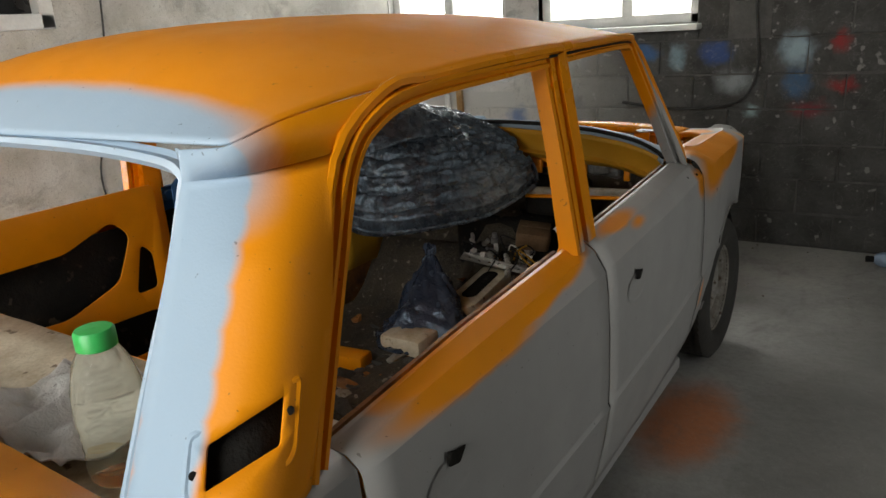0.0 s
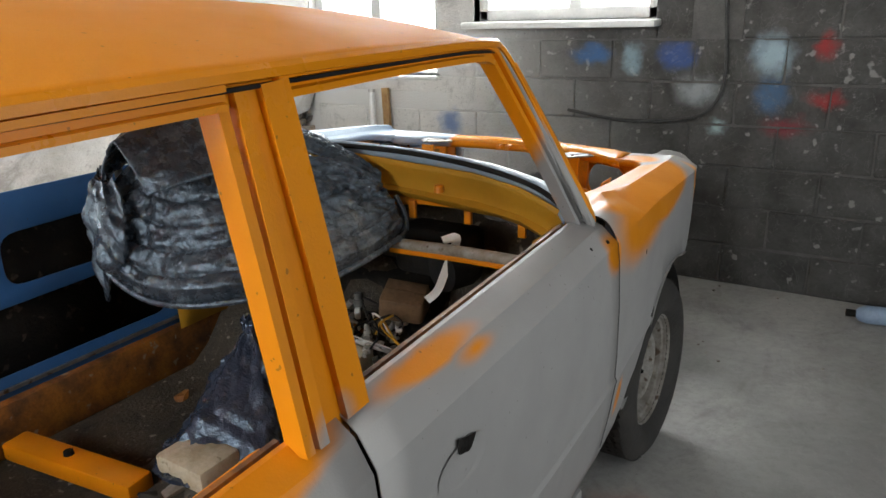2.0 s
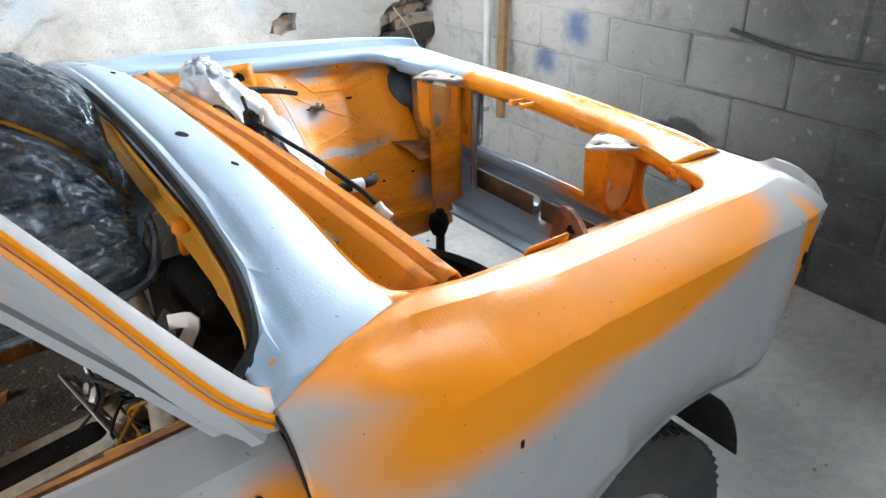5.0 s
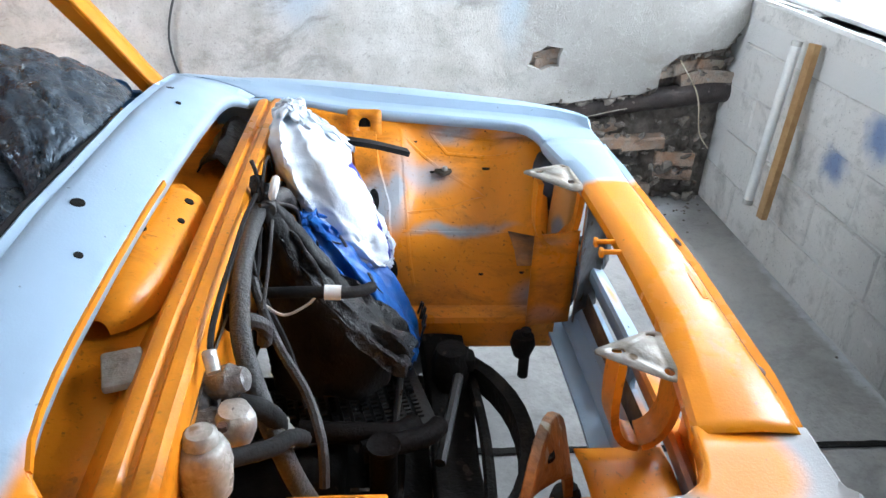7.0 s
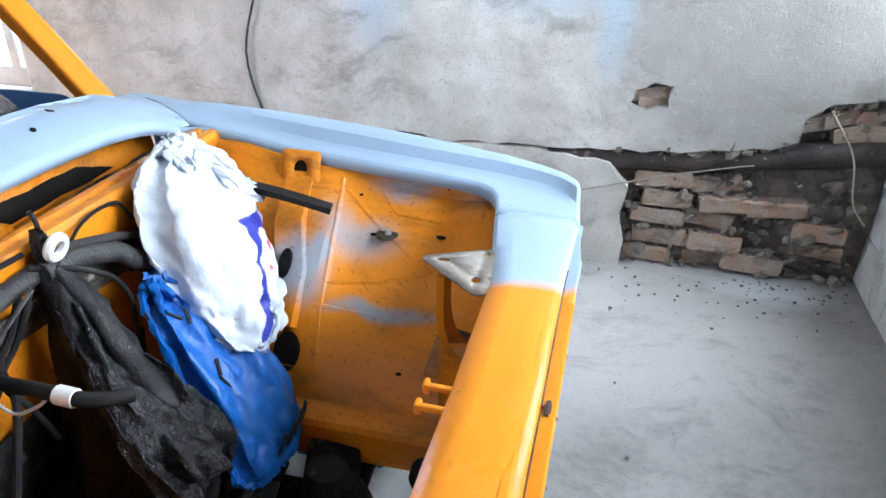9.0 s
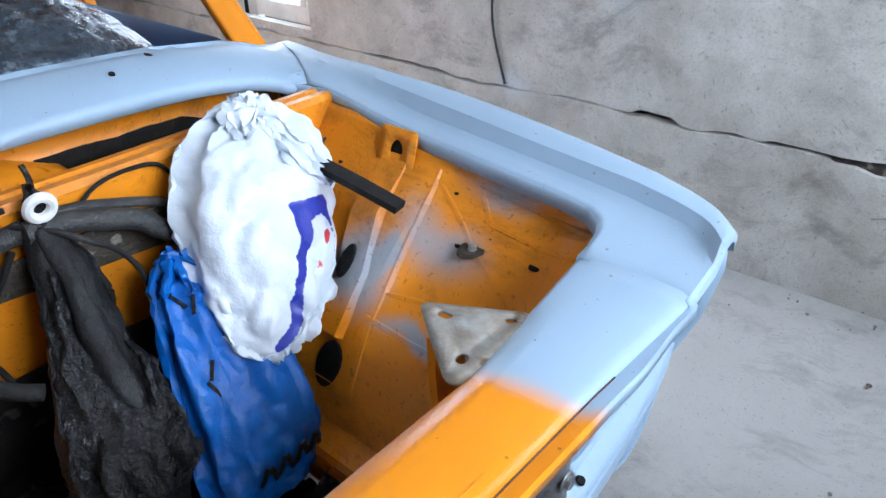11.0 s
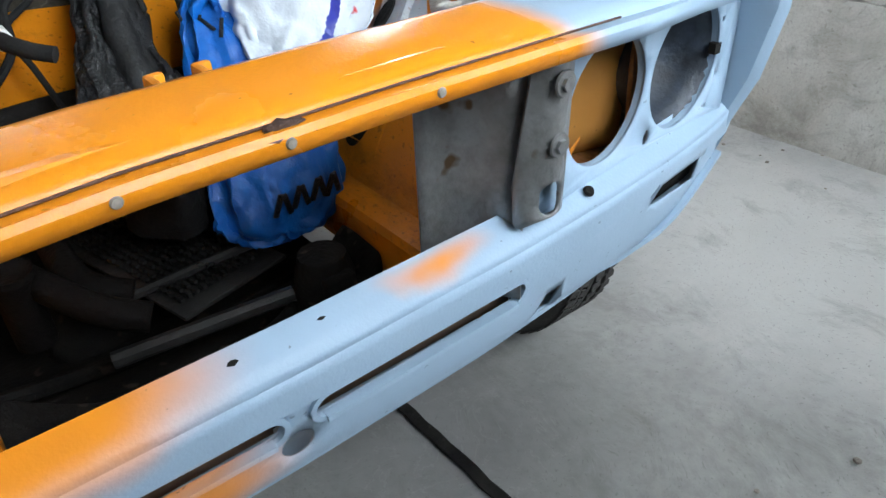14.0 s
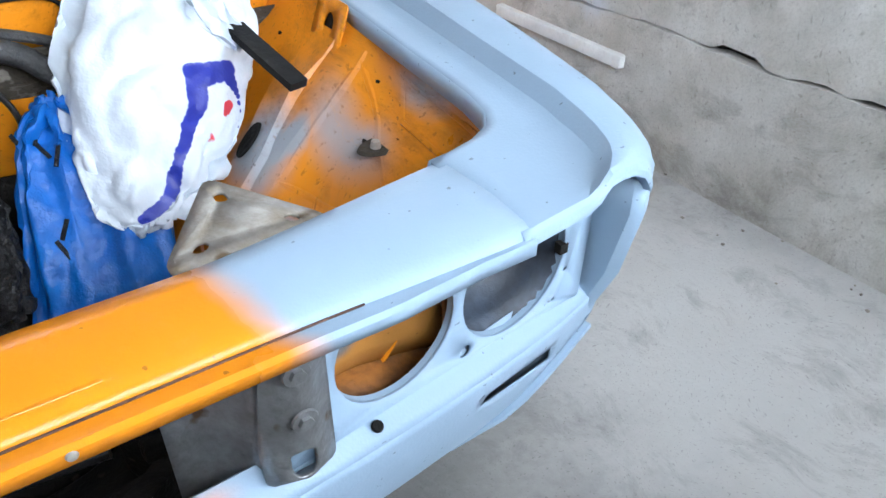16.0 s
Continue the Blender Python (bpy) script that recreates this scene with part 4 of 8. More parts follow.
def front_door(side):
    turn = (lambda b: b) if side > 0 else flipped
    right = side > 0
    door = part("door", turn(door_skin(-0.478, -1.410)), flank_paint if right else blue_paint, car, "front door in grey primer without glass" if right else "blue front door without glass or trim", solid=0.003, smooth=17)
    part("window_frame", turn(strip(spline(FRONT_WIN, 4), 0.030, 0.03)), frame_paint if right else orange_paint, door, "orange door window frame")
    part("window_frame", turn(sweep([(0.716, -1.428, 1.305), (0.745, -1.412, 1.10), (0.770, -1.396, 0.90)], [(-0.030, -0.014), (0.012, -0.014), (0.012, 0.014), (-0.030, 0.014)], up=(1, 0, 0))), frame_paint if right else orange_paint, door)
    part("sill_channel", turn(sweep([(belt(y)[0] - 0.028, y, belt(y)[1] - 0.012) for y in steps(-0.53, -1.38, 10)], [(-0.016, -0.03), (0.008, -0.03), (0.008, 0.004), (0.0, 0.004), (-0.004, -0.012), (-0.016, -0.004)])), rusty_paint if right else blue_paint, door, "worn window channel")
    # inner panel with the openings of the stripped trim
    y0, y1 = -0.56, -1.385
    high = 0.868 if right else 0.945
    hole_a = rounded2([(-1.36, 0.67), (-1.19, 0.67), (-1.17, 0.84), (-1.36, 0.86)], 0.05)
    hole_b = rounded2([(-1.09, 0.68), (-0.66, 0.68), (-0.64, 0.84), (-1.09, 0.83)], 0.05)
    hole_c = rounded2([(-1.37, 0.44), (-0.62, 0.44), (-0.60, 0.60), (-0.8, 0.635), (-1.37, 0.62)], 0.04)
    inner = plate(rounded2([(y0, 0.37), (y1, 0.37), (y1, high), (y0, high)], 0.04), [hole_a, hole_b, hole_c], lambda u, v: (0.690 + 0.014 * math.sin((v - 0.37) * 6), u, v), (), steps(0.45, 0.9, 5))
    panel = part("inner_panel", turn(inner), orange_paint if right else blue_paint, door, "blue inner door panel with open cut-outs" if not right else "", solid=0.006, bevel=0.002)
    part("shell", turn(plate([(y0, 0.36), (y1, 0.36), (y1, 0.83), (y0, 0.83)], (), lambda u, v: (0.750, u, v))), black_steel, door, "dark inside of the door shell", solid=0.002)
    # steel strip added for the line of light leaking below the door
    part("light_leak_strip", turn(sweep([(0.682, y0 - 0.02, 0.405), (0.682, y1, 0.405)], [(-0.005, -0.005), (0.005, -0.005), (0.005, 0.005), (-0.005, 0.005)])), bare_steel, panel, "bright strip standing in for light leaking under the door")
    return door


def rear_door(side):
    turn = (lambda b: b) if side > 0 else flipped
    right = side > 0
    door = part("door", turn(door_skin(-1.418, -2.245)), flank_paint if right else orange_paint, car, "rear door in grey primer and orange, without glass" if right else "orange rear door stripped of trim and glass", solid=0.003, smooth=17)
    part("window_frame", turn(strip(spline(REAR_WIN, 5), 0.026, 0.028)), frame_paint if right else orange_paint, door, "orange door window frame")
    for k, (w, dx) in enumerate(((0.016, 0.0), (0.014, 0.026))):
        part("glass_channel", turn(sweep([(0.712 - 0.004 * k, -1.468 - dx * 0.9, 1.30), (0.745, -1.466 - dx * 0.9, 1.10), (0.778, -1.462 - dx * 0.9, 0.895)], [(-w / 2, -0.016), (w / 2, -0.016), (w / 2, 0.016), (-w / 2, 0.016)], up=(1, 0, 0))), frame_paint if right else orange_paint, door)
    part("sill_channel", turn(sweep([(belt(y)[0] - 0.028, y, belt(y)[1] - 0.012) for y in steps(-1.48, -2.22, 10)], [(-0.016, -0.03), (0.008, -0.03), (0.008, 0.004), (0.0, 0.004), (-0.004, -0.012), (-0.016, -0.004)])), rusty_paint, door, "worn window channel")
    hole_a = rounded2([(-2.10, 0.62), (-1.80, 0.60), (-1.62, 0.66), (-1.56, 0.80), (-1.62, 0.86), (-1.70, 0.83), (-1.78, 0.80), (-2.10, 0.80)], 0.03)
    hole_b = rounded2([(-1.57, 0.60), (-1.49, 0.60), (-1.49, 0.72), (-1.53, 0.76)], 0.02)
    hole_c = rounded2([(-2.05, 0.40), (-1.50, 0.40), (-1.50, 0.53), (-2.05, 0.55)], 0.03)
    part("inner_panel", turn(plate(rounded2([(-1.455, 0.36), (-2.16, 0.36), (-2.18, 0.83 if right else 0.945), (-1.455, 0.868 if right else 0.945)], 0.03), [hole_a, hole_b, hole_c], lambda u, v: (0.690 + 0.014 * math.sin((v - 0.37) * 6), u, v), (), steps(0.45, 0.9, 5))), orange_paint, door, "orange inner door panel with open cut-outs", solid=0.006, bevel=0.002)
    part("shell", turn(plate([(-1.46, 0.36), (-2.15, 0.36), (-2.15, 0.82), (-1.46, 0.82)], (), lambda u, v: (0.750, u, v))), black_steel, door, "dark inside of the door shell", solid=0.002)
    return door


fd = front_door(1)
front_door(-1)
rd = rear_door(1)
rear_door(-1)

# door handle recess of the right front door: a shallow dish with a dark opening
hx, hy, hz = crease_x(-1.22) + 0.009, -1.222, 0.742


def dish(at, hole):
    rows = []
    for k, (r, d) in enumerate(((1.0, 0.0015), (0.9, 0.001), (0.72, -0.001), (0.4, -0.0015), (0.0, -0.0015))):
        rows.append([(at[0] + d, at[1] + 0.07 * r * math.cos(a), at[2] + 0.036 * r * math.sin(a)) for a in steps(0, 2 * math.pi, 28)[:-1]])
    return grid(rows, close=True)


for door, (ax, ay, az) in ((fd, (hx, hy, hz)), (rd, (crease_x(-2.03) + 0.009, -2.06, 0.725))):
    recess = part("handle_recess", dish((ax + 0.0015, ay, az), None), flank_paint, door, "empty handle recess")
    part("opening", plate(rounded2([(-0.004, 0.024), (-0.036, 0.034), (-0.038, 0.062), (-0.014, 0.052), (0.016, 0.046)], 0.006, 3), (), lambda u, v: (ax + 0.004, ay + u + 0.02, az + v - 0.012)), black_steel, recess, "dark handle opening", solid=0.001)
for y, dz, name in ((-0.602, 0.874, "dot"), (-0.521, 0.869, "dot")):
    x = lerp(dz, [crease_z(y), belt(y)[1]], [crease_x(y), belt(y)[0]])
    part("mirror_hole", moved(turned([(0.0, 0.002), (0.0045, 0.0015), (0.005, -0.004)], (0, 0, 0), 12), Matrix.Translation((x + 0.006, y, dz + 0.001)) @ pose(0, 0, 0, 0, 40, 0)), black_steel, fd, "dark mirror fixing hole")

# ---- roof, pillars, windscreen frame ----
RY = [-0.74, -0.77, -0.82, -0.92, -1.1, -1.4, -1.7, -1.88, -1.98, -2.06, -2.12, -2.16, -2.185]
RC = [1.318, 1.345, 1.368, 1.392, 1.408, 1.418, 1.414, 1.398, 1.374, 1.336, 1.290, 1.258, 1.240]
RX = [0.630, 0.648, 0.668, 0.682, 0.700, 0.725, 0.718, 0.708, 0.700, 0.692, 0.682, 0.669, 0.655]
RE = [1.302, 1.308, 1.314, 1.320, 1.322, 1.322, 1.316, 1.306, 1.300, 1.292, 1.282, 1.270, 1.256]
# the rear corners of the roof lie further back than its middle
RB = [y - 0.065 * max(0.0, min(1.0, (-y - 1.95) / 0.235)) for y in RY]


def roof_bm():
    rows = []
    for y, zc, xe, ze in zip(RY, RC, RX, RE):
        fore = 0.03 * min(1.0, max(0.0, (y + 0.95) / 0.15)) if y > -0.9 else 0.0
        back = 0.065 * max(0.0, min(1.0, (-y - 1.95) / 0.235))
        rows.append([(xe * u, y + fore * (1 - u * u) - back * abs(u) ** 3, ze + (zc - ze) * (1 - abs(u) ** 2.6)) for u in steps(-1, 1, 28)])
    return grid(rows)


roof = part("roof", roof_bm(), roof_paint, car, "orange roof with grey primer along the rear window", solid=0.004, smooth=50, sub=1)
for s in (1, -1):
    cant = [(s * (x - 0.014), y, z - 0.018) for x, y, z in list(zip(RX, RB, RE))[2:-4]]
    part("cant_rail", sweep(cant, [(-0.010, -0.016), (0.010, -0.016), (0.010, 0.014), (-0.010, 0.014)]), orange_paint, roof, "orange rail under the roof edge")
    rail = [(s * (x + 0.006), y, z - 0.004) for x, y, z in zip(RX, RB, RE)]
    rail = [(s * 0.738, -0.474, 0.845), (s * 0.746, -0.50, 0.895), (s * 0.705, -0.62, 1.09), (s * 0.668, -0.735, 1.26)] + rail[1:9] + [(s * 0.708, -2.118, 1.213), (s * 0.742, -2.205, 1.03), (s * 0.786, -2.308, 0.85)]
    part("drip_rail", sweep(spline(rail, 4), [(-0.006, -0.008), (0.010, -0.008), (0.010, 0.002), (0.003, 0.006), (-0.006, 0.004)], up=(s * 1.0, 0, 0.3)), frame_paint if s > 0 else orange_paint, roof, "pressed drip rail")
    # thin dark strip put in for the shade below the rail
    part("rail_gap_shade", sweep(spline([(x - s * 0.004, y, z - 0.013) for x, y, z in rail[3:-2]], 4), ring(0.0028, 6), up=(s * 1.0, 0, 0.3)), rubber, roof, "dark strip drawn for the shaded gap under the drip rail")

WIND = [(0.0, -0.412, 1.014), (0.2, -0.412, 1.010), (0.4, -0.413, 0.992), (0.55, -0.420, 0.964), (0.635, -0.440, 0.934), (0.672, -0.478, 0.920), (0.672, -0.53, 0.965), (0.655, -0.62, 1.09), (0.622, -0.73, 1.25), (0.590, -0.775, 1.300), (0.45, -0.765, 1.322), (0.2, -0.745, 1.335), (0.0, -0.74, 1.338)]


def a_pillar_bm():
    inner = spline([(0.640, -0.445, 0.920), (0.676, -0.482, 0.908), *WIND[6:10]], 5)
    outer = spline([(0.690, -0.425, 0.888), (0.737, -0.470, 0.890), (0.737, -0.53, 0.958), (0.702, -0.62, 1.10), (0.664, -0.735, 1.265), (0.640, -0.775, 1.312)], 5)
    rows = [[mixv(i, o, 0.0), mixv(i, o, 0.15), tuple(Vector(mixv(i, o, 0.35)) + Vector((0.004, 0.008, 0.006))), tuple(Vector(mixv(i, o, 0.7)) + Vector((0.006, 0.008, 0.004))), tuple(o), (o[0] - 0.004, o[1] - 0.02, o[2] - 0.006)] for i, o in zip(inner, outer)]
    return grid(rows)


for s, coat in ((1, flank_paint), (-1, orange_paint)):
    bm = a_pillar_bm()
    part("windscreen_pillar", bm if s > 0 else flipped(bm), coat, car, "windscreen pillar in pale primer" if s > 0 else "orange windscreen pillar", solid=0.012, smooth=50)
gutter = spline([(0.741, -0.480, 0.905), (0.740, -0.53, 0.961), (0.706, -0.62, 1.103), (0.668, -0.735, 1.268)], 6)
for s in (-1, 1):
    part("gutter", sweep([(s * (x + 0.001), y, z) for x, y, z in gutter], [(-0.007, -0.004), (0.007, -0.004), (0.007, 0.003), (0.003, 0.004), (0.0, 0.0), (-0.003, 0.004), (-0.007, 0.003)], up=(s, 0.4, 0.2)), orange_paint, car, "orange gutter along the windscreen pillar")
header = spline([(-x, y, z) for x, y, z in WIND[9:]] + [(x, y, z) for x, y, z in WIND[9:][::-1]][1:], 4)
part("windscreen_header", sweep(header, [(-0.012, -0.014), (0.014, -0.014), (0.014, 0.002), (-0.012, 0.006)]), orange_paint, car)


def cowl_bm():
    right = [(p[0], p[1]) for p in FRONT] + SEAM[::-1] + [(0.672, -0.480)]
    xs = [0.655, 0.635, 0.60, 0.55, 0.5, 0.45, 0.4, 0.3, 0.2, 0.1]
    right += [(x, lerp(x, BACK[0], BACK[1])) for x in xs]
    outline = right + [(0.0, BACK[1][0])] + [(-x, y) for x, y in right[:0:-1]]

    def over(u, v):
        k = max(0.0, min(1.0, -u / 0.60))
        return (u - LEFT_OUT * k, v - 0.010 * k, body_z(abs(u), v) + LEFT_UP * k)

    top = plate(outline, (), over, steps(-0.70, 0.70, 42), steps(-0.47, -0.24, 20))
    rim = []
    for x, y in [(-p[0], p[1]) for p in FRONT[:0:-1]] + [(p[0], p[1]) for p in FRONT]:
        px, py, pz = over(x, y)
        rim.append([(px, py, pz + 0.001), (px, py + 0.005, pz - 0.008), (px, py + 0.002, pz - 0.026)])
    back = []
    for x in [-0.672, *[-q for q in xs], *([0.0]), *xs[::-1], 0.672]:
        px, py, pz = over(x, lerp(abs(x), BACK[0], BACK[1]))
        back.append([(px, py, pz), (px, py - 0.009, pz - 0.006), (px, py - 0.011, pz - 0.03)])
    bm = merged(top, grid(rim), grid(back))
    bmesh.ops.remove_doubles(bm, verts=bm.verts, dist=0.003)
    return bm


cowl = part("cowl", cowl_bm(), cowl_paint, car, "scuttle panel in pale blue-grey primer below the windscreen", solid=0.003, smooth=45)
part("scuttle_lip", sweep([(x, y + 0.004, z - 0.004) for x, y, z in FRONT[:-1]], [(-0.004, -0.005), (0.005, -0.005), (0.004, 0.003), (-0.003, 0.004)]), orange_paint, cowl, "bare orange lip along the trough")
part("screen_seal", sweep(spline([(x, y - 0.012, z - 0.006) for x, y, z in [(-a, b, c) for a, b, c in WIND[5:0:-1]] + list(WIND[:6])], 4), ring(0.007, 8)), rubber, cowl, "black windscreen rubber seal")
for x, y, r in ((0.160, -0.360, 0.010), (0.272, -0.322, 0.006), (-0.420, -0.385, 0.009), (-0.330, -0.345, 0.005)):
    k = max(0.0, -x / 0.60)
    lean = math.degrees(math.atan2(body_z(abs(x), y + 0.01) - body_z(abs(x), y - 0.01), 0.02))
    part("jet_hole", moved(turned([(0.0, 0.001), (r, 0.0005), (r + 0.001, -0.004)], (0, 0, 0), 12), Matrix.Translation((x, y, body_z(abs(x), y) + 0.003 + LEFT_UP * k)) @ pose(0, 0, 0, lean, 6 if x > 0.1 else -8 if x < -0.1 else 0, 0)), black_steel, cowl, "dark wiper or washer hole")

# rear pillars with the vent opening, and the rear window frame
GLASS_TOP, GLASS_LOW = (0.56, -2.253, 1.205), (0.65, -2.475, 0.862)


VENT = rounded2([(0.69, 0.75), (0.33, 0.65), (0.31, 0.78), (0.67, 0.865)], 0.012, 2)
VENT_RIM = rounded2([(0.77, 0.735), (0.25, 0.615), (0.21, 0.83), (0.62, 0.95), (0.75, 0.89)], 0.03, 3)


def pillar_at(k, t):
    """A place on the rear pillar: k from roof to waist, t from door to glass."""
    front = Vector(mixv((0.705, -2.115, 1.225), (0.788, -2.318, 0.845), k)) + Vector((0.006, 0.02, 0.0)) * math.sin(math.pi * k)
    return front.lerp(Vector(mixv(GLASS_TOP, GLASS_LOW, k)), t) + Vector((0.072, -0.047, 0.0)) * math.sin(math.pi * t) * (0.8 + 0.2 * k) * min(1.0, 0.35 + 2.5 * k)


def c_pillar_bm():
    rows = []
    crown = []
    for t in steps(0, 1, 14):
        y = -1.96 - 0.29 * min(1.0, t / 0.6)
        q = max(0.0, (t - 0.6) / 0.4)
        crown.append((lerp(-y, [-q_ for q_ in RB], RX) - 0.095 * q, y, lerp(-y, [-q_ for q_ in RB], RE) - 0.003 - 0.006 * q))
    rows.append(crown + [(crown[-1][0] - 0.02, crown[-1][1] + 0.01, crown[-1][2])])
    for k in steps(0, 1, 24):
        back = mixv(GLASS_TOP, GLASS_LOW, k)
        row = [tuple(pillar_at(k, t)) for t in steps(0, 1, 14)]
        row.append((back[0] - 0.02, back[1] + 0.022, back[2]))
        rows.append(row)
    upper = grid(rows[:2])
    side = plate([(0, 0), (1, 0), (1, 1), (0, 1)], [VENT], lambda u, v: tuple(pillar_at(v, u)), steps(0.06, 0.94, 15), steps(0.04, 0.96, 23), 0.02)
    edge = grid([r[-2:] for r in rows[1:]])
    bm = merged(upper, side, edge)
    bmesh.ops.remove_doubles(bm, verts=bm.verts, dist=0.001)
    pit = grid([[tuple(pillar_at(k, t) + Vector((-0.030, 0.012, -0.004))) for t in steps(0.22, 0.80, 8)] for k in steps(0.58, 0.96, 6)])
    rim = sweep([tuple(pillar_at(v, u)) for u, v in VENT_RIM], [(-0.006, -0.003), (-0.002, 0.004), (0.003, 0.004), (0.006, -0.003)], closed=True, up=(0.8, -0.5, 0.2))
    return bm, pit, rim


for s in (1, -1):
    bm, pit, rim = c_pillar_bm()
    pillar = part("rear_pillar", bm if s > 0 else flipped(bm), roof_paint, car, "orange rear pillar with open vent and primer edge", solid=0.004, smooth=60)
    part("vent_inside", pit if s > 0 else flipped(pit), black_steel, pillar, "dark vent opening")
    part("vent_rim", rim if s > 0 else flipped(rim), roof_paint, pillar, "pressed edge round the vent")
    for k, t in ((0.83, 0.73), (0.70, 0.285)):
        at = pillar_at(k, t)
        part("vent_screw_hole", moved(turned([(0.0, 0.002), (0.005, 0.0015), (0.006, -0.002)], (0, 0, 0), 10), Matrix.Translation((s * (at.x + 0.002), at.y - 0.001, at.z)) @ pose(0, 0, 0, 0, s * 78, -s * 30)), black_steel, pillar, "dark screw hole")
FRAME = [(0.2, -2.192, 1.236), (0.44, -2.203, 1.226), (0.53, -2.226, 1.214), (0.558, -2.252, 1.19), (0.585, -2.313, 1.09), (0.615, -2.390, 0.985)]
rw = [(-GLASS_LOW[0], *GLASS_LOW[1:]), *[(-x, y, z) for x, y, z in FRAME[::-1]], *FRAME, GLASS_LOW]
part("rear_window_frame", sweep(spline(rw, 5), [(-0.016, -0.012), (0.014, -0.012), (0.014, 0.0), (0.004, 0.004), (-0.006, -0.004), (-0.016, -0.002)], up=(0, -0.6, 0.8)), left_paint, car, "pale primed rear window frame")
part("rear_window_groove", sweep(spline([(x * 0.985, y + 0.006, z - 0.004) for x, y, z in rw], 5), ring(0.004, 6), up=(0, -0.6, 0.8)), rubber, car, "dark rear window groove")

# rear body: quarters, boot and parcel shelf
rows = []
for y in steps(-2.248, -3.35, 10):
    x = lerp(y, [-3.35, -2.9, -2.25], [0.70, 0.77, 0.805])
    z = lerp(y, [-3.35, -2.25], [0.83, 0.84])
    low = 0.30
    d = 0.34**2 - (y + 2.39) ** 2
    low = WHEEL_Z + math.sqrt(d) if d > 0 else low
    rows.append([(0.64 if y < -2.46 else 0.755, y, z + 0.02), (x - 0.02, y, z + 0.014), (x, y, z), (x + 0.008, y, 0.72), (x + 0.008, y, max(low, 0.55)), (x - 0.02, y, max(low, 0.30))])
quarter_rows = rows
for s in (1, -1):
    bm = grid(quarter_rows)
    part("rear_quarter", bm if s > 0 else flipped(bm), flank_paint if s > 0 else orange_paint, car, "rear quarter panel", solid=0.003, smooth=30)
part("boot_lid", grid([[(x, y, 0.862 + 0.015 * (1 - (x / 0.64) ** 2) - 0.02 * ((y + 2.46) / 0.9) ** 2) for x in steps(-0.64, 0.64, 10)] for y in steps(-2.465, -3.33, 8)]), orange_paint, car, "orange boot lid", solid=0.004)
part("tail_panel", grid([[(x, -3.35 + 0.02 * (z - 0.3), z) for x in steps(-0.70, 0.70, 8)] for z in steps(0.30, 0.84, 5)]), orange_paint, car, "orange tail panel", solid=0.004)
part("parcel_shelf", grid([[(x, y, 0.745 + 0.01 * noise.noise(Vector((x * 4, y * 4, 0)))) for x in steps(-0.60, 0.60, 12)] for y in steps(-2.05, -2.46, 5)]), cream, car, "bare parcel shelf covered in dust", solid=0.004)
part("seat_bulkhead", grid([[(x, -2.05 - 0.02 * k, 0.745 - 0.35 * k) for x in steps(-0.62, 0.62, 6)] for k in steps(0, 1, 3)]), orange_paint, car, solid=0.003)

# B posts
for s in (1, -1):
    part("centre_post", sweep([(s * 0.700, -1.438, 1.305), (s * 0.728, -1.428, 1.10), (s * 0.752, -1.425, 0.905), (s * 0.752, -1.42, 0.32)], [(-0.030, -0.02), (0.030, -0.02), (0.030, 0.02), (-0.030, 0.02)], up=(s, 0, 0)), orange_paint, car, "orange centre post")

# ---- floor pan and cabin structure ----
pan_rows = []
for y in steps(-0.35, -2.05, 22):
    row = []
    for x in steps(-0.72, 0.72, 24):
        hump = 0.17 * math.exp(-((x / 0.13) ** 4)) * lerp(y, [-2.0, -1.2, -0.5], [0.5, 0.65, 1.15])
        rise = 0.16 * max(0.0, min(1.0, (-y - 1.72) / 0.10))
        toe = 0.25 * max(0.0, (y + 0.55) / 0.2)
        row.append((x, y, 0.22 + max(hump, rise) + toe + 0.008 * noise.noise(Vector((x * 5, y * 5, 1)))))
    pan_rows.append(row)
pan = part("floor_pan", grid(pan_rows), pan_coat, car, "dusty brown floor pan with transmission tunnel", solid=0.004)
part("seat_base", rounded_box(0, -1.93, 0.40, 1.3, 0.30, 0.06, 0.02), rusty_paint, pan, "dusty orange rear seat base")
for s in (1, -1):
    part("inner_sill", rounded_box(s * 0.70, -1.25, 0.30, 0.085, 1.75, 0.16, 0.012), rusty_paint, car, "rusty orange inner sill")
    part("outer_sill", rounded_box(s * 0.755, -1.36, 0.235, 0.05, 1.55, 0.05, 0.012), flank_paint if s > 0 else orange_paint, car)
    part("seat_rail", moved(rounded_box(0, 0, 0, 0.46, 0.075, 0.05, 0.008), Matrix.Translation((s * 0.33, -1.20, 0.31)) @ pose(0, 0, 0, 0, 0, -7 * s)), orange_paint, pan, "orange seat cross rail")
    part("seat_bolt", moved(turned([(0.0, 0.014), (0.012, 0.012), (0.014, 0.0)], (0, 0, 0), 8), Matrix.Translation((s * 0.33 - 0.02, -1.20, 0.334))), black_steel, pan)
part("tunnel_bracket", rounded_box(0.03, -1.10, 0.385, 0.16, 0.12, 0.06, 0.012), cream, pan, "dusty cream bracket on the tunnel")

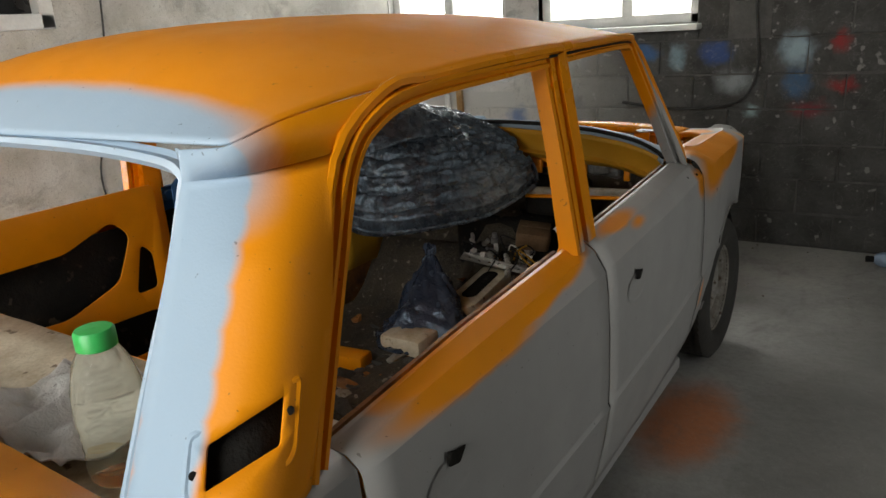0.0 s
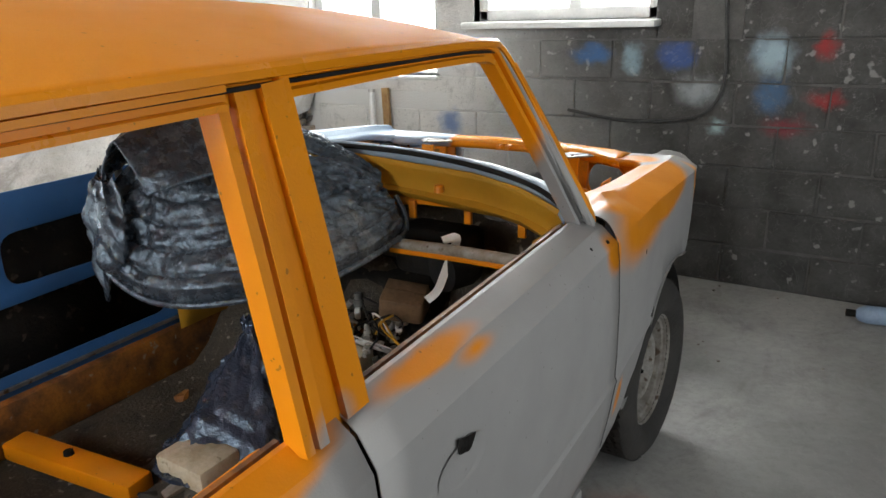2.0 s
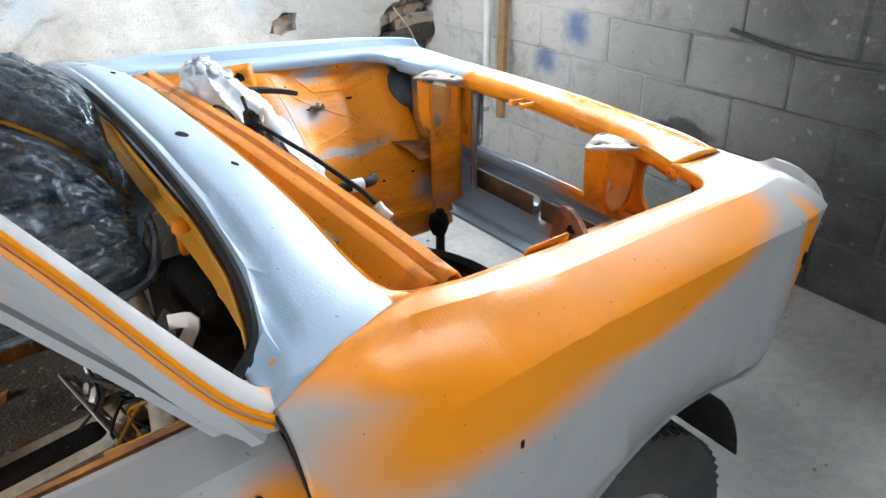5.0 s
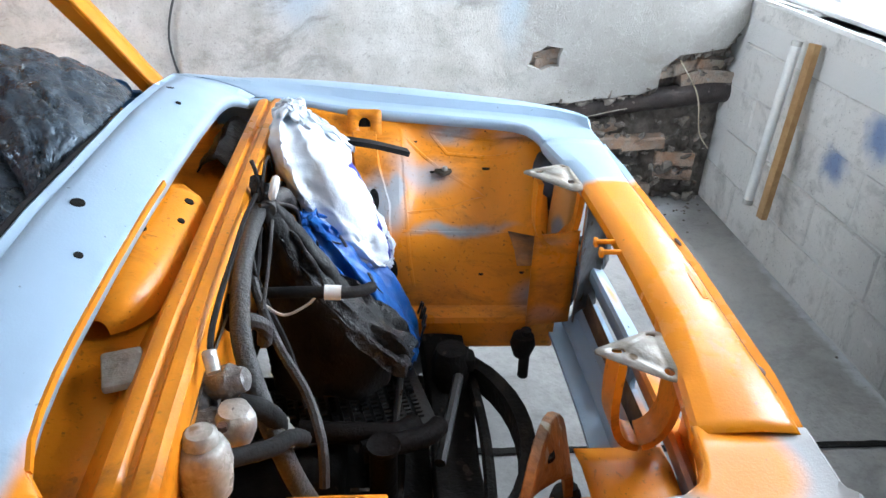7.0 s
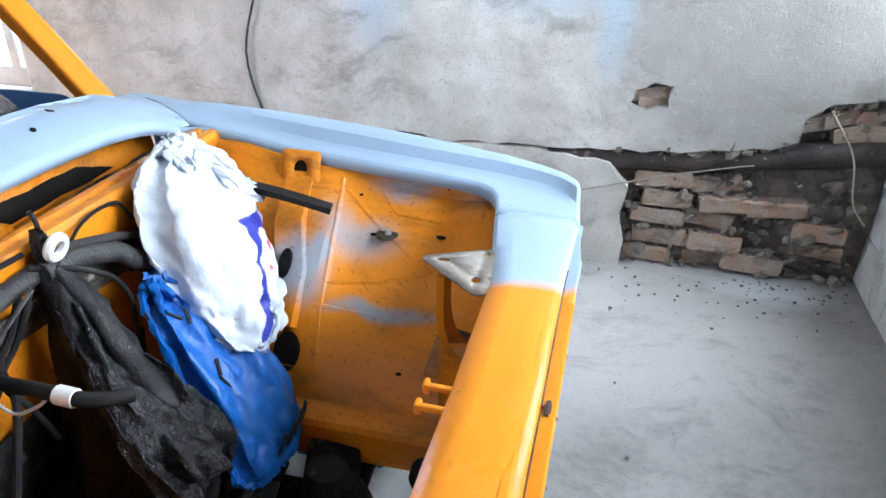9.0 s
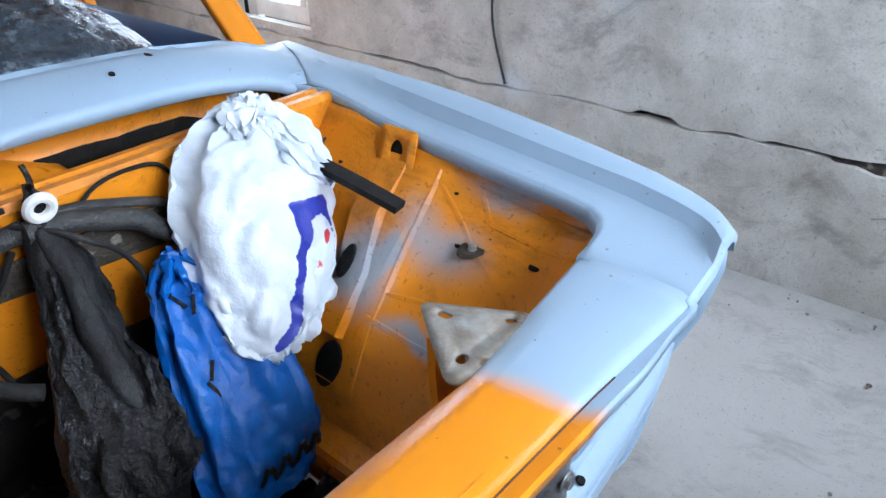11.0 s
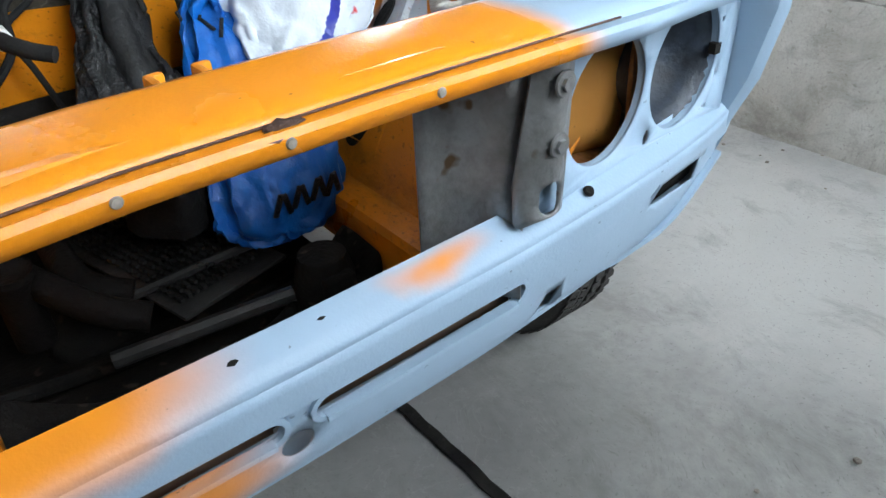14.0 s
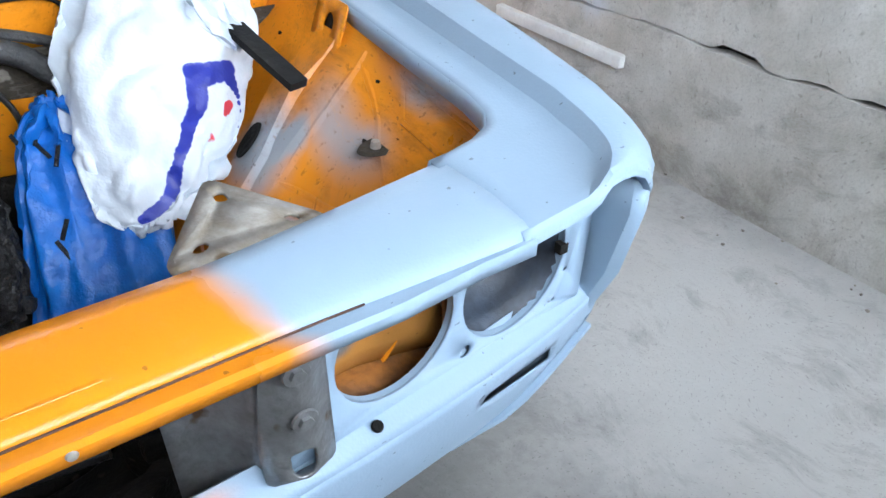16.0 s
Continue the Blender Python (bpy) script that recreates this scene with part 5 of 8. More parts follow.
# bulkhead under the screen, dash rail
rows = []
for x in steps(-0.66, 0.66, 20):
    b = lerp(abs(x), [0, 0.4, 0.55, 0.66], [0.992, 0.970, 0.945, 0.908])
    y = lerp(abs(x), [0, 0.4, 0.55, 0.66], [-0.430, -0.432, -0.440, -0.468])
    rows.append([(x, y, b), (x, y + 0.004, b - 0.02), (x, y + 0.022, b - 0.045), (x, y + 0.026, b - 0.082), (x, y + 0.010, b - 0.092 - 0.008 * noise.noise(Vector((x * 9, 0, 0)))), (x, y + 0.02, b - 0.102 - 0.02 * abs(noise.noise(Vector((x * 14, 3, 0)))))])
dash = part("dash_panel", grid(rows), yellow_paint, car, "bare yellow-orange dash panel", solid=0.003, smooth=30)
part("dash_stud", turned([(0.0, 0.02), (0.012, 0.018), (0.014, 0.0)], (0.282, -0.42, 0.905), 10), orange_paint, dash)
for x, z in ((0.18, 0.84), (0.36, 0.845), (0.52, 0.83)):
    part("dash_tab", rounded_box(x, -0.40, z, 0.022, 0.012, 0.05, 0.003), orange_paint, dash)
part("bulkhead", grid([[(x, -0.16 - 0.22 * k, 0.84 - 0.55 * k) for x in steps(-0.66, 0.66, 10)] for k in steps(0, 1, 6)]), pan_coat, car, "dark inner bulkhead", solid=0.004)
for s in (1, -1):
    part("kick_panel", grid([[(s * (0.655 - 0.02 * k), y, 0.88 - 0.5 * k) for y in steps(-0.36, -0.62, 5)] for k in steps(0, 1, 5)]), yellow_paint, car, "flaking yellow side panel in the footwell", solid=0.003)
rail = part("dash_rail", tube([(-0.20, -0.47, 0.755), (0.165, -0.488, 0.765), (0.40, -0.52, 0.785), (0.60, -0.555, 0.80)], 0.016, 10), grey_plate, car, "scuffed metal dash rail")
part("rail_edge", tube([(0.17, -0.498, 0.748), (0.40, -0.53, 0.768), (0.59, -0.565, 0.785)], 0.007, 6), orange_paint, rail)

# dark shut line between the front door and the fender
side_line = [(px + 0.001, -0.4775, pz) for px, pz in flank(-0.476, arch_low(-0.476))]
top_line = [(x, -0.4775 + 0.2 * max(0.0, 0.745 - x), body_z(x, -0.4775) + 0.001) for x in steps(0.742, crease_x(-0.476) - 0.004, 6)]
shut = sorted(side_line, key=lambda p: -p[2])
part("shut_line", sweep(top_line + shut[:-1], ring(0.0019, 6), up=(0, 1, 0)), black_steel, car, "dark shut line of the front door")

# ---- engine bay ----
from mathutils.bvhtree import BVHTree

ACROSS = Vector((0.77, 0, 0.64))


def on_wing(tree, x, y, z, lift=0.0):
    """The point of the left inner wing behind a place, and its normal."""
    at, normal, *_ = tree.ray_cast(Vector((x, y, z)) + ACROSS * 0.2, -ACROSS)
    if at is None:
        return Vector((x, y, z)), ACROSS.copy()
    if normal.dot(ACROSS) < 0:
        normal = -normal
    return at + normal * lift, normal

def apron_bm():
    """Inner wing of one side (built for the left, x negative): slopes from the fender lip to the rail."""
    rows = []
    for y in steps(-0.235, 0.470, 46):
        top = crease_z(y) - 0.02
        swell = 0.03 * math.exp(-(((y - 0.03) / 0.10) ** 2))
        pts = [(-0.650, lip_z(y) + 0.014), (-0.641, lip_z(y) + 0.002), (-0.626, lip_z(y) - 0.018), (-0.600, 0.822), (-0.575, 0.800), (-0.553, 0.778), (-0.527, 0.752), (-0.50, 0.725), (-0.476, 0.698), (-0.452, 0.670), (-0.426, 0.638), (-0.40, 0.603), (-0.362, 0.553), (-0.345, 0.520), (-0.330, 0.505), (-0.285, 0.500), (-0.280, 0.490), (-0.280, 0.425), (-0.29, 0.415)]
        out = []
        for x, z in pts:
            k = math.exp(-(((z - 0.72) / 0.10) ** 2))
            # panel pressings: a low step and a strut tower seat
            press = 0.010 * (1 if 0.10 < y < 0.30 and 0.68 < z < 0.80 else 0) + 0.02 * math.exp(-(((y - 0.20) / 0.12) ** 2)) * k
            deep = 0.034 * math.exp(-(((y - 0.25) / 0.135) ** 6)) * math.exp(-(((z - 0.76) / 0.085) ** 4))
            out.append((x + press * 0.3 - deep + swell * k * 0.4, y, z + press * 0.3 - deep))
        rows.append(out)
    return grid(rows)


to_right = lambda b: moved(flipped(b), Matrix.Translation((-0.040, 0, -0.020)))
for s in (-1, 1):
    bm = apron_bm()
    wing_tree = BVHTree.FromBMesh(bm)
    apron = part("inner_wing", bm if s < 0 else to_right(bm), bay_paint, car, "orange inner wing with grey primer patches" if s < 0 else "orange inner wing", solid=0.004, smooth=24)
    turn = (lambda b: b) if s < 0 else to_right
    # bracket strip with oval hole, up against the fender
    part("strip", turn(sweep([(-0.640, 0.015, 0.850), (-0.60, 0.018, 0.812), (-0.535, 0.024, 0.770), (-0.47, 0.05, 0.700), (-0.40, 0.05, 0.615)], [(-0.035, 0.002), (-0.028, 0.016), (0.028, 0.016), (0.035, 0.002)], up=(0.7, 0, 0.7))), bay_paint, apron, "pressed stiffener")
    part("flap", turn(plate(rounded2([(-0.044, -0.07), (0.044, -0.07), (0.042, 0.026), (-0.042, 0.026)], 0.008), [circle2(0.0, -0.018, 0.015, 20, 0.021)], lambda u, v: (-0.622 - 0.30 * v, 0.017 + u, 0.872 + v * 0.85))), bay_paint, apron, "hinge flap with oval hole", solid=0.003)
    part("flap_hole", turn(plate(circle2(0.0, -0.018, 0.017, 20, 0.023), (), lambda u, v: (-0.626 - 0.30 * v, 0.017 + u, 0.870 + v * 0.85))), black_steel, apron, "dark hole behind the hinge flap", solid=0.002)
    part("oval_hole", turn(moved(turned([(0.0, 0.002), (0.03, 0.002), (0.031, -0.002)], (0, 0, 0), 18), Matrix.Translation((-0.460, 0.042, 0.722)) @ pose(0, 0, 0, 0, 47, 0) @ Matrix.Diagonal((1.0, 0.42, 1, 1)))), black_steel, apron, "dark slotted hole")
    part("oval_hole", turn(moved(turned([(0.0, 0.002), (0.036, 0.002), (0.037, -0.002)], (0, 0, 0), 18), Matrix.Translation((-0.374, 0.072, 0.575)) @ pose(0, 0, 0, 0, 60, 0) @ Matrix.Diagonal((1.1, 0.75, 1, 1)))), black_steel, apron, "dark oval hole")
    for x, y, z, r in ((-0.553, 0.187, 0.772, 0.009), (-0.615, 0.145, 0.822, 0.006), (-0.452, 0.234, 0.672, 0.006), (-0.655, 0.326, 0.83, 0.004), (-0.66, 0.326, 0.70, 0.013), (-0.37, 0.30, 0.574, 0.008), (-0.375, 0.40, 0.575, 0.008), (-0.49, 0.28, 0.706, 0.005), (-0.58, 0.235, 0.785, 0.005), (-0.60, -0.10, 0.81, 0.008), (-0.57, -0.16, 0.79, 0.006)):
        at, normal = on_wing(wing_tree, x, y, z, 0.0022)
        part("bolt_hole", turn(moved(turned([(0.0, 0.001), (r * 0.8, 0.0005), (r * 0.9, -0.003)], (0, 0, 0), 12), Matrix.Translation(at) @ normal.to_track_quat("Z", "Y").to_matrix().to_4x4())), black_steel, apron)
    # pressed ridges: a triangle, an upper panel, a long crease
    for outline_yz, closed in (([(0.105, 0.850), (0.20, 0.79), (0.318, 0.728), (0.22, 0.700), (0.118, 0.688)], True), ([(0.180, 0.862), (0.30, 0.852), (0.405, 0.842), (0.410, 0.812), (0.32, 0.812), (0.225, 0.818)], True), ([(0.11, 0.652), (0.20, 0.648), (0.30, 0.648), (0.40, 0.648)], False), ([(0.105, 0.86), (0.112, 0.78), (0.118, 0.70), (0.128, 0.60), (0.14, 0.54)], False)):
        line = outline_yz + (outline_yz[:1] if closed else [])
        line = [(y0 + (y1 - y0) * k / 6, z0 + (z1 - z0) * k / 6) for (y0, z0), (y1, z1) in zip(line, line[1:]) for k in range(6)]
        path = [on_wing(wing_tree, -0.482 - (z - 0.709) * 0.83, y, z, 0.0)[0] for y, z in line]
        part("pressing", turn(sweep(path, [(-0.008, -0.002), (-0.003, 0.0035), (0.003, 0.0035), (0.008, -0.002)], closed=closed, up=(0.77, 0, 0.64))), bay_paint, apron, "pressed ridge")
    if s < 0:
        at, normal = on_wing(wing_tree, -0.560, 0.215, 0.775, 0.002)
        turn_to = Matrix.Translation(at) @ normal.to_track_quat("Z", "Y").to_matrix().to_4x4()
        stud = part("stud_plate", moved(turned([(0.0, 0.0015), (0.026, 0.001), (0.029, -0.004)], (0, 0, 0), 22), turn_to @ Matrix.Diagonal((1.3, 0.8, 1, 1))), pan_coat, apron, "scraped dark patch with a stud")
        part("stud", moved(turned([(0.0, 0.012), (0.006, 0.011), (0.008, 0.0)], (0.012, 0.004, 0), 12), turn_to), alloy, stud, "small metal stud")


# hood stay arm on the left inner wing
tagged(part("stay_arm", sweep(spline([(-0.49, -0.03, 0.862), (-0.492, 0.02, 0.855), (-0.50, 0.07, 0.842), (-0.512, 0.124, 0.824)], 5), [(-0.014, -0.005), (0.014, -0.005), (0.014, 0.007), (-0.014, 0.007)]), rubber, car, "dark rubber-covered stay arm"))

# plenum trough, ridge and firewall
rows = []
for x in steps(-0.665, 0.60, 30):
    a = abs(x)
    z = lerp(x, [-0.66, -0.3, 0.0, 0.3, 0.5, 0.6], [0.908, 0.911, 0.914, 0.908, 0.896, 0.886])
    fy = lerp(a, [0, 0.46, 0.575, 0.66], [-0.294, -0.291, -0.279, -0.26])
    fz = lerp(a, [0, 0.3, 0.5, 0.66], [0.960, 0.947, 0.922, 0.88]) + (0.017 * a if x < 0 else 0.0)
    e = lerp(x, [-0.66, -0.3, 0.0, 0.3, 0.6], [-0.186, -0.178, -0.170, -0.163, -0.152])
    floor_z = lerp(x, [-0.66, -0.25, 0.15, 0.6], [z - 0.075, z - 0.085, z - 0.060, z - 0.045])
    rows.append([(x, fy - 0.105, fz - 0.010), (x, fy - 0.095, floor_z + 0.004), (x, e - 0.094, floor_z), (x, e - 0.084, floor_z + 0.008), (x, e - 0.062, z - 0.012), (x, e - 0.056, z - 0.002), (x, e - 0.050, z), (x, e - 0.040, z), (x, e - 0.034, z - 0.008), (x, e - 0.026, z - 0.008), (x, e - 0.020, z), (x, e - 0.006, z), (x, e, z - 0.010), (x, e - 0.002, z - 0.05), (x, e - 0.006, z - 0.09), (x, e - 0.014, z - 0.13), (x, e - 0.03, 0.60), (x, e - 0.06, 0.48), (x, e - 0.12, 0.40)])
firewall = part("firewall", grid(rows), bay_paint, car, "orange firewall with a double-ridged plenum rail", solid=0.004, smooth=26)
dome = []
for x in steps(-0.215, 0.285, 34):
    # a wedge-topped box: its end tapers to a point, the other end is rounded down
    taper = max(0.0, min(1.0, (x + 0.215) / 0.15))
    full = taper * max(0.0, 1 - max(0.0, (x - 0.05) / 0.24) ** 4) ** 0.5
    front_y, top = -0.325 + 0.085 * full, 0.870 + 0.066 * full
    dome.append([(x, -0.385, 0.862), (x, -0.372, top), (x, -0.335, top + 0.003 * full), (x, front_y - 0.034 * full, top - 0.012 * full), (x, front_y - 0.012 * full, top - 0.026 * full), (x, front_y, top - 0.052 * full), (x, front_y + 0.002, 0.862)])
airbox = part("blower_housing", grid(dome), bay_paint, firewall, "orange sheet-metal air box tapering to a point", smooth=40)
for x, y, z, r in ((-0.03, -0.262, 0.918, 0.008), (0.04, -0.258, 0.916, 0.006), (0.10, -0.300, 0.934, 0.007)):
    part("clip_hole", moved(turned([(0.0, 0.001), (r, 0.0008), (r + 0.001, -0.004)], (0, 0, 0), 10), Matrix.Translation((x, y, z)) @ pose(0, 0, 0, -30, 0, 0)), black_steel, airbox, "dark clip hole")
pad = [[(x, y, z - 0.25 * (x + 0.03) ** 2 * (z - 0.40) / 0.25) for x in steps(-0.30, 0.20, 14)] for y, z in ((-0.178, 0.655), (-0.181, 0.62), (-0.184, 0.58), (-0.195, 0.53), (-0.215, 0.47), (-0.27, 0.40))]
# black sheets added where the lower bay falls into deep shade
part("dark_sheet", grid([[(x, y + 0.004 * noise.noise(Vector((x * 9, z * 9, 0))), z) for x, y, z in row] for row in pad]), black_steel, firewall, "black sheet put in for the deep shade of the bay", solid=0.004)
part("lower_dark_sheet", grid([[(x, y, z) for x in steps(-0.48, 0.46, 12)] for y, z in ((-0.262, 0.425), (-0.285, 0.34), (-0.305, 0.25))]), black_steel, firewall, "black sheet put in for the deep shade of the bay", solid=0.004)
part("fuse_plate", moved(rounded_box(0, 0, 0, 0.075, 0.05, 0.012, 0.004), Matrix.Translation((0.375, -0.252, 0.874)) @ pose(0, 0, 0, 0, 0, 20)), grey_plate, firewall, "small grey plate in the trough")
for x, z in ((0.28, 0.74), (0.05, 0.76), (-0.12, 0.70), (-0.3, 0.78)):
    part("grommet", moved(turned([(0.0, 0.01), (0.016, 0.008), (0.02, 0.0)], (0, 0, 0), 12), Matrix.Translation((x, -0.170, z)) @ pose(0, 0, 0, -90, 0, 0)), rubber, firewall, "black rubber grommet")
# black sheet added to darken the back of the trough
part("trough_dark_sheet", grid([[(x, -0.378 - 0.03 * t, 0.842 + 0.085 * t + 0.004 * noise.noise(Vector((x * 14, t * 3, 4)))) for t in steps(0, 1, 5)] for x in steps(-0.60, -0.185, 20)]), black_steel, firewall, "dark sheet along the back of the trough", solid=0.003)
part("trough_cloth", grid([[(x, -0.33 + 0.07 * t, 0.845 + 0.03 * math.sin(t * 3.1) + 0.016 * noise.noise(Vector((x * 22, t * 3, 0)))) for t in steps(0, 1, 6)] for x in steps(-0.62, -0.34, 14)]), black_film, firewall, "dark cloth stuffed in the trough", solid=0.004)

# front bar over the grille opening
def bar_rows():
    rows = []
    for x in [-0.512, *steps(-0.475, 0.475, 44)]:
        a = abs(x)
        yi = lerp(x, [-0.512, -0.475, -0.36, -0.25, 0, 0.25, 0.36, 0.475], [0.446, 0.4505, 0.468, 0.483, 0.486, 0.483, 0.470, 0.456])
        yo = lerp(a, [0, 0.3, 0.475], [0.598, 0.597, 0.602])
        z = lerp(x, [-0.475, -0.3, -0.1, 0.1, 0.3, 0.40, 0.475], [0.860, 0.861, 0.864, 0.864, 0.856, 0.850, 0.8405])
        flat = lerp(a, [0, 0.36, 0.46], [1, 1, 0])
        rows.append([(x, yi + 0.006, z - 0.032), (x, yi, z - 0.020), (x, yi, z - 0.006), (x, yi + 0.006, z), (x, yi + 0.030, z + 0.003 + 0.004 * flat), (x, yi + 0.034, z + 0.003 + 0.004 * flat), (x, (yi + yo) / 2 + 0.01, z + 0.005), (x, yo - 0.020, z + 0.001), (x, yo - 0.012, z - 0.003), (x, yo - 0.008, z - 0.007), (x, yo - 0.007, z - 0.010), (x, yo + 0.010 * flat, z - 0.008), (x, yo + 0.012 * flat, z - 0.012), (x, yo + 0.011 * flat, z - 0.024)])
    return rows


bar = part("front_bar", grid(bar_rows()), bar_paint, car, "orange front cross bar fading to pale blue primer", solid=0.003, smooth=30)
for x0, x1 in ((-0.16, -0.02), (0.06, 0.20)):
    part("rib", sweep(spline([(x0, 0.572, 0.861), (x0 + 0.012, 0.572, 0.8665), (x1 - 0.012, 0.572, 0.8665), (x1, 0.572, 0.861)], 3), [(-0.009, -0.006), (-0.004, 0.0), (0.004, 0.0), (0.009, -0.006)]), bar_paint, bar, "raised rib")
for x in (-0.118, 0.005, 0.115):
    part("bar_bolt", moved(turned([(0.0, 0.002), (0.0032, 0.0016), (0.0042, 0.0)], (0, 0, 0), 14), Matrix.Translation((x, 0.6115, 0.849)) @ pose(0, 0, 0, -90, 0, 0)), grey_plate, bar, "worn washer and bolt")
rnd = random.Random(77)
for x, y, z in ((0.015, 0.606, 0.853), (0.005, 0.600, 0.856), (0.356, 0.590, 0.846)):
    part("scab", plate([(x + 0.014 * math.cos(a) * rnd.uniform(0.5, 1.3), y + 0.006 * math.sin(a) * rnd.uniform(0.5, 1.3)) for a in steps(0, 2 * math.pi, 11)[:-1]], (), lambda u, v: (u, v, z + 0.0015 - 0.35 * (v - y))), rust, bar, "rusty scab where the paint has gone", solid=0.0015)
part("bar_hole", turned([(0.0, 0.0015), (0.005, 0.001), (0.006, -0.002)], (0.004, 0.545, 0.8690), 10), black_steel, bar)
for x in (-0.002, 0.036):
    part("latch_hook", merged(rounded_box(x, 0.472, 0.855, 0.008, 0.042, 0.009, 0.003), rounded_box(x - 0.004, 0.452, 0.852, 0.016, 0.008, 0.016, 0.003)), orange_paint, bar, "orange latch hook")
part("groove", sweep([(x, lerp(abs(x), [0, 0.3, 0.475], [0.598, 0.597, 0.602]) - 0.0055, lerp(x, [-0.475, -0.3, -0.1, 0.1, 0.3, 0.475], [0.860, 0.861, 0.864, 0.864, 0.856, 0.845]) - 0.0075) for x in steps(-0.34, 0.40, 40)], ring(0.0011, 6)), rust, bar, "dark groove along the bar")

# brackets under the bar: triangular plate over a U strap, one each side
for s in (-1, 1):
    x0 = -0.300 if s < 0 else 0.320
    w = 0.075 if s < 0 else 0.060
    tri = rounded2([(0.0, -0.096), (w, 0.008), (w - 0.009, 0.030), (0.009 - w, 0.030), (-w, 0.008)], 0.014, 3)
    hole_a, hole_b = circle2(-0.042, 0.004, 0.0075, 12), circle2(0.042, 0.004, 0.0075, 12)
    mid = slot2(-0.006, 0.006, -0.066, -0.046)
    bracket = part("bonnet_bracket", plate(tri, [hole_a, hole_b, mid], lambda u, v: (x0 + u, 0.457 + v, (0.858 if s < 0 else 0.846) + 0.008 * math.cos(u * 30) - 0.02 * abs(v))), grey_plate, car, "grey triangular bonnet bracket", solid=0.004)
    path = [(x0, 0.402, 0.848), (x0, 0.402, 0.78), (x0, 0.408, 0.735), (x0, 0.424, 0.705), (x0, 0.448, 0.695), (x0, 0.472, 0.705), (x0, 0.488, 0.735), (x0, 0.494, 0.78), (x0, 0.496, 0.838)]
    part("u_strap", sweep(spline(path, 4), [(-0.026, -0.006), (0.026, -0.006), (0.026, 0.006), (-0.026, 0.006)], up=(0, 1, 0)), bay_paint, bracket, "orange U-shaped strap")
    part("front_post", plate(rounded2([(-0.020, 0.655), (0.020, 0.655), (0.024, 0.835), (-0.024, 0.835)], 0.004, 2), [slot2(-0.008, 0.008, 0.69, 0.725)], lambda u, v: (s * 0.262 + u, 0.515, v)), bay_paint, car, "orange upright beside the grille opening", solid=0.012, bevel=0.002)

# lamp panels with two round openings each
def lamp_y(u):
    return 0.553 - 0.105 * max(0.0, abs(u) - 0.28)


def lamp_panel_bm():
    outline = rounded2([(-0.690, 0.640), (-0.262, 0.640), (-0.262, 0.829), (-0.690, 0.829)], 0.006, 2)
    outer = circle2(-0.568, 0.735, 0.080, 40)
    inner = circle2(-0.402, 0.740, 0.0735, 36)
    small = [circle2(-0.496, 0.664, 0.0085, 10, 0.010), circle2(-0.640, 0.660, 0.004, 8), circle2(-0.648, 0.772, 0.005, 8), circle2(-0.655, 0.700, 0.004, 8)]
    return plate(outline, [outer, inner, *small], lambda u, v: (u, lamp_y(u) - 0.02 * (0.83 - v), v), steps(-0.64, -0.3, 6), steps(0.67, 0.81, 4))


for s, coat in ((-1, nose_paint), (1, orange_paint)):
    turn = (lambda b: b) if s < 0 else flipped
    lamps = part("lamp_panel", turn(lamp_panel_bm()), coat, car, "lamp panel with two empty headlight openings", solid=0.004)
    lamps_left = lamps if s < 0 else lamps_left
    for cx, cz, r in ((-0.568, 0.735, 0.080), (-0.402, 0.740, 0.0735)):
        part("opening_rim", turn(sweep([(u, lamp_y(u) - 0.02 * (0.83 - v) - 0.006, v) for u, v in circle2(cx, cz, r + 0.001, 40)], [(-0.0012, -0.004), (0.0012, -0.004), (0.0012, 0.004), (-0.0012, 0.004)], closed=True, up=(0, 1, 0))), coat, lamps, "turned-in edge of the headlight opening")
    part("notch", turn(box(-0.6455, lamp_y(0.645) - 0.004, 0.735, 0.012, 0.010, 0.014)), black_steel, lamps, "dark notch")
    part("lamp_cavity", turn(grid([[(-0.69 + 0.0 * k, 0.50 - 0.13 * k, z) for k in steps(0, 1, 4)] for z in steps(0.63, 0.83, 4)])), bare_steel, lamps, solid=0.003)
    part("lamp_floor", turn(grid([[(-0.69 + 0.40 * k, 0.37 + 0.14 * t, 0.635 + 0.012 * math.sin(9 * k) + 0.06 * (1 - t) * (1 - k)) for t in steps(0, 1, 4)] for k in steps(0, 1, 8)])), rusty_paint if s < 0 else bay_paint, lamps, "stained sheet metal behind the lamp openings", solid=0.003)

part("lamp_back", grid([[(-0.50 + 0.20 * t, 0.492 - 0.02 * math.sin(math.pi * t) - 0.05 * (0.83 - z), z) for t in steps(0, 1, 8)] for z in steps(0.64, 0.815, 6)]), lamp_sheet, lamps_left, "stained orange sheet behind the inner lamp opening", solid=0.003)
part("lamp_strut", tube([(-0.478, 0.520, 0.825), (-0.480, 0.512, 0.77), (-0.484, 0.510, 0.71), (-0.482, 0.515, 0.655)], 0.006, 8), rusty_paint, lamps_left, "thin stained strut between the lamp openings")
part("lamp_bowl", moved(lathe([(0.084, 0.0), (0.080, -0.03), (0.066, -0.055), (0.040, -0.072), (0.0, -0.078)], 30), Matrix.Translation((-0.566, lamp_y(0.566) - 0.014, 0.737)) @ pose(0, 0, 0, 0, 0, 90)), lamp_steel, lamps_left, "dark blue-grey headlight bowl", solid=0.002)

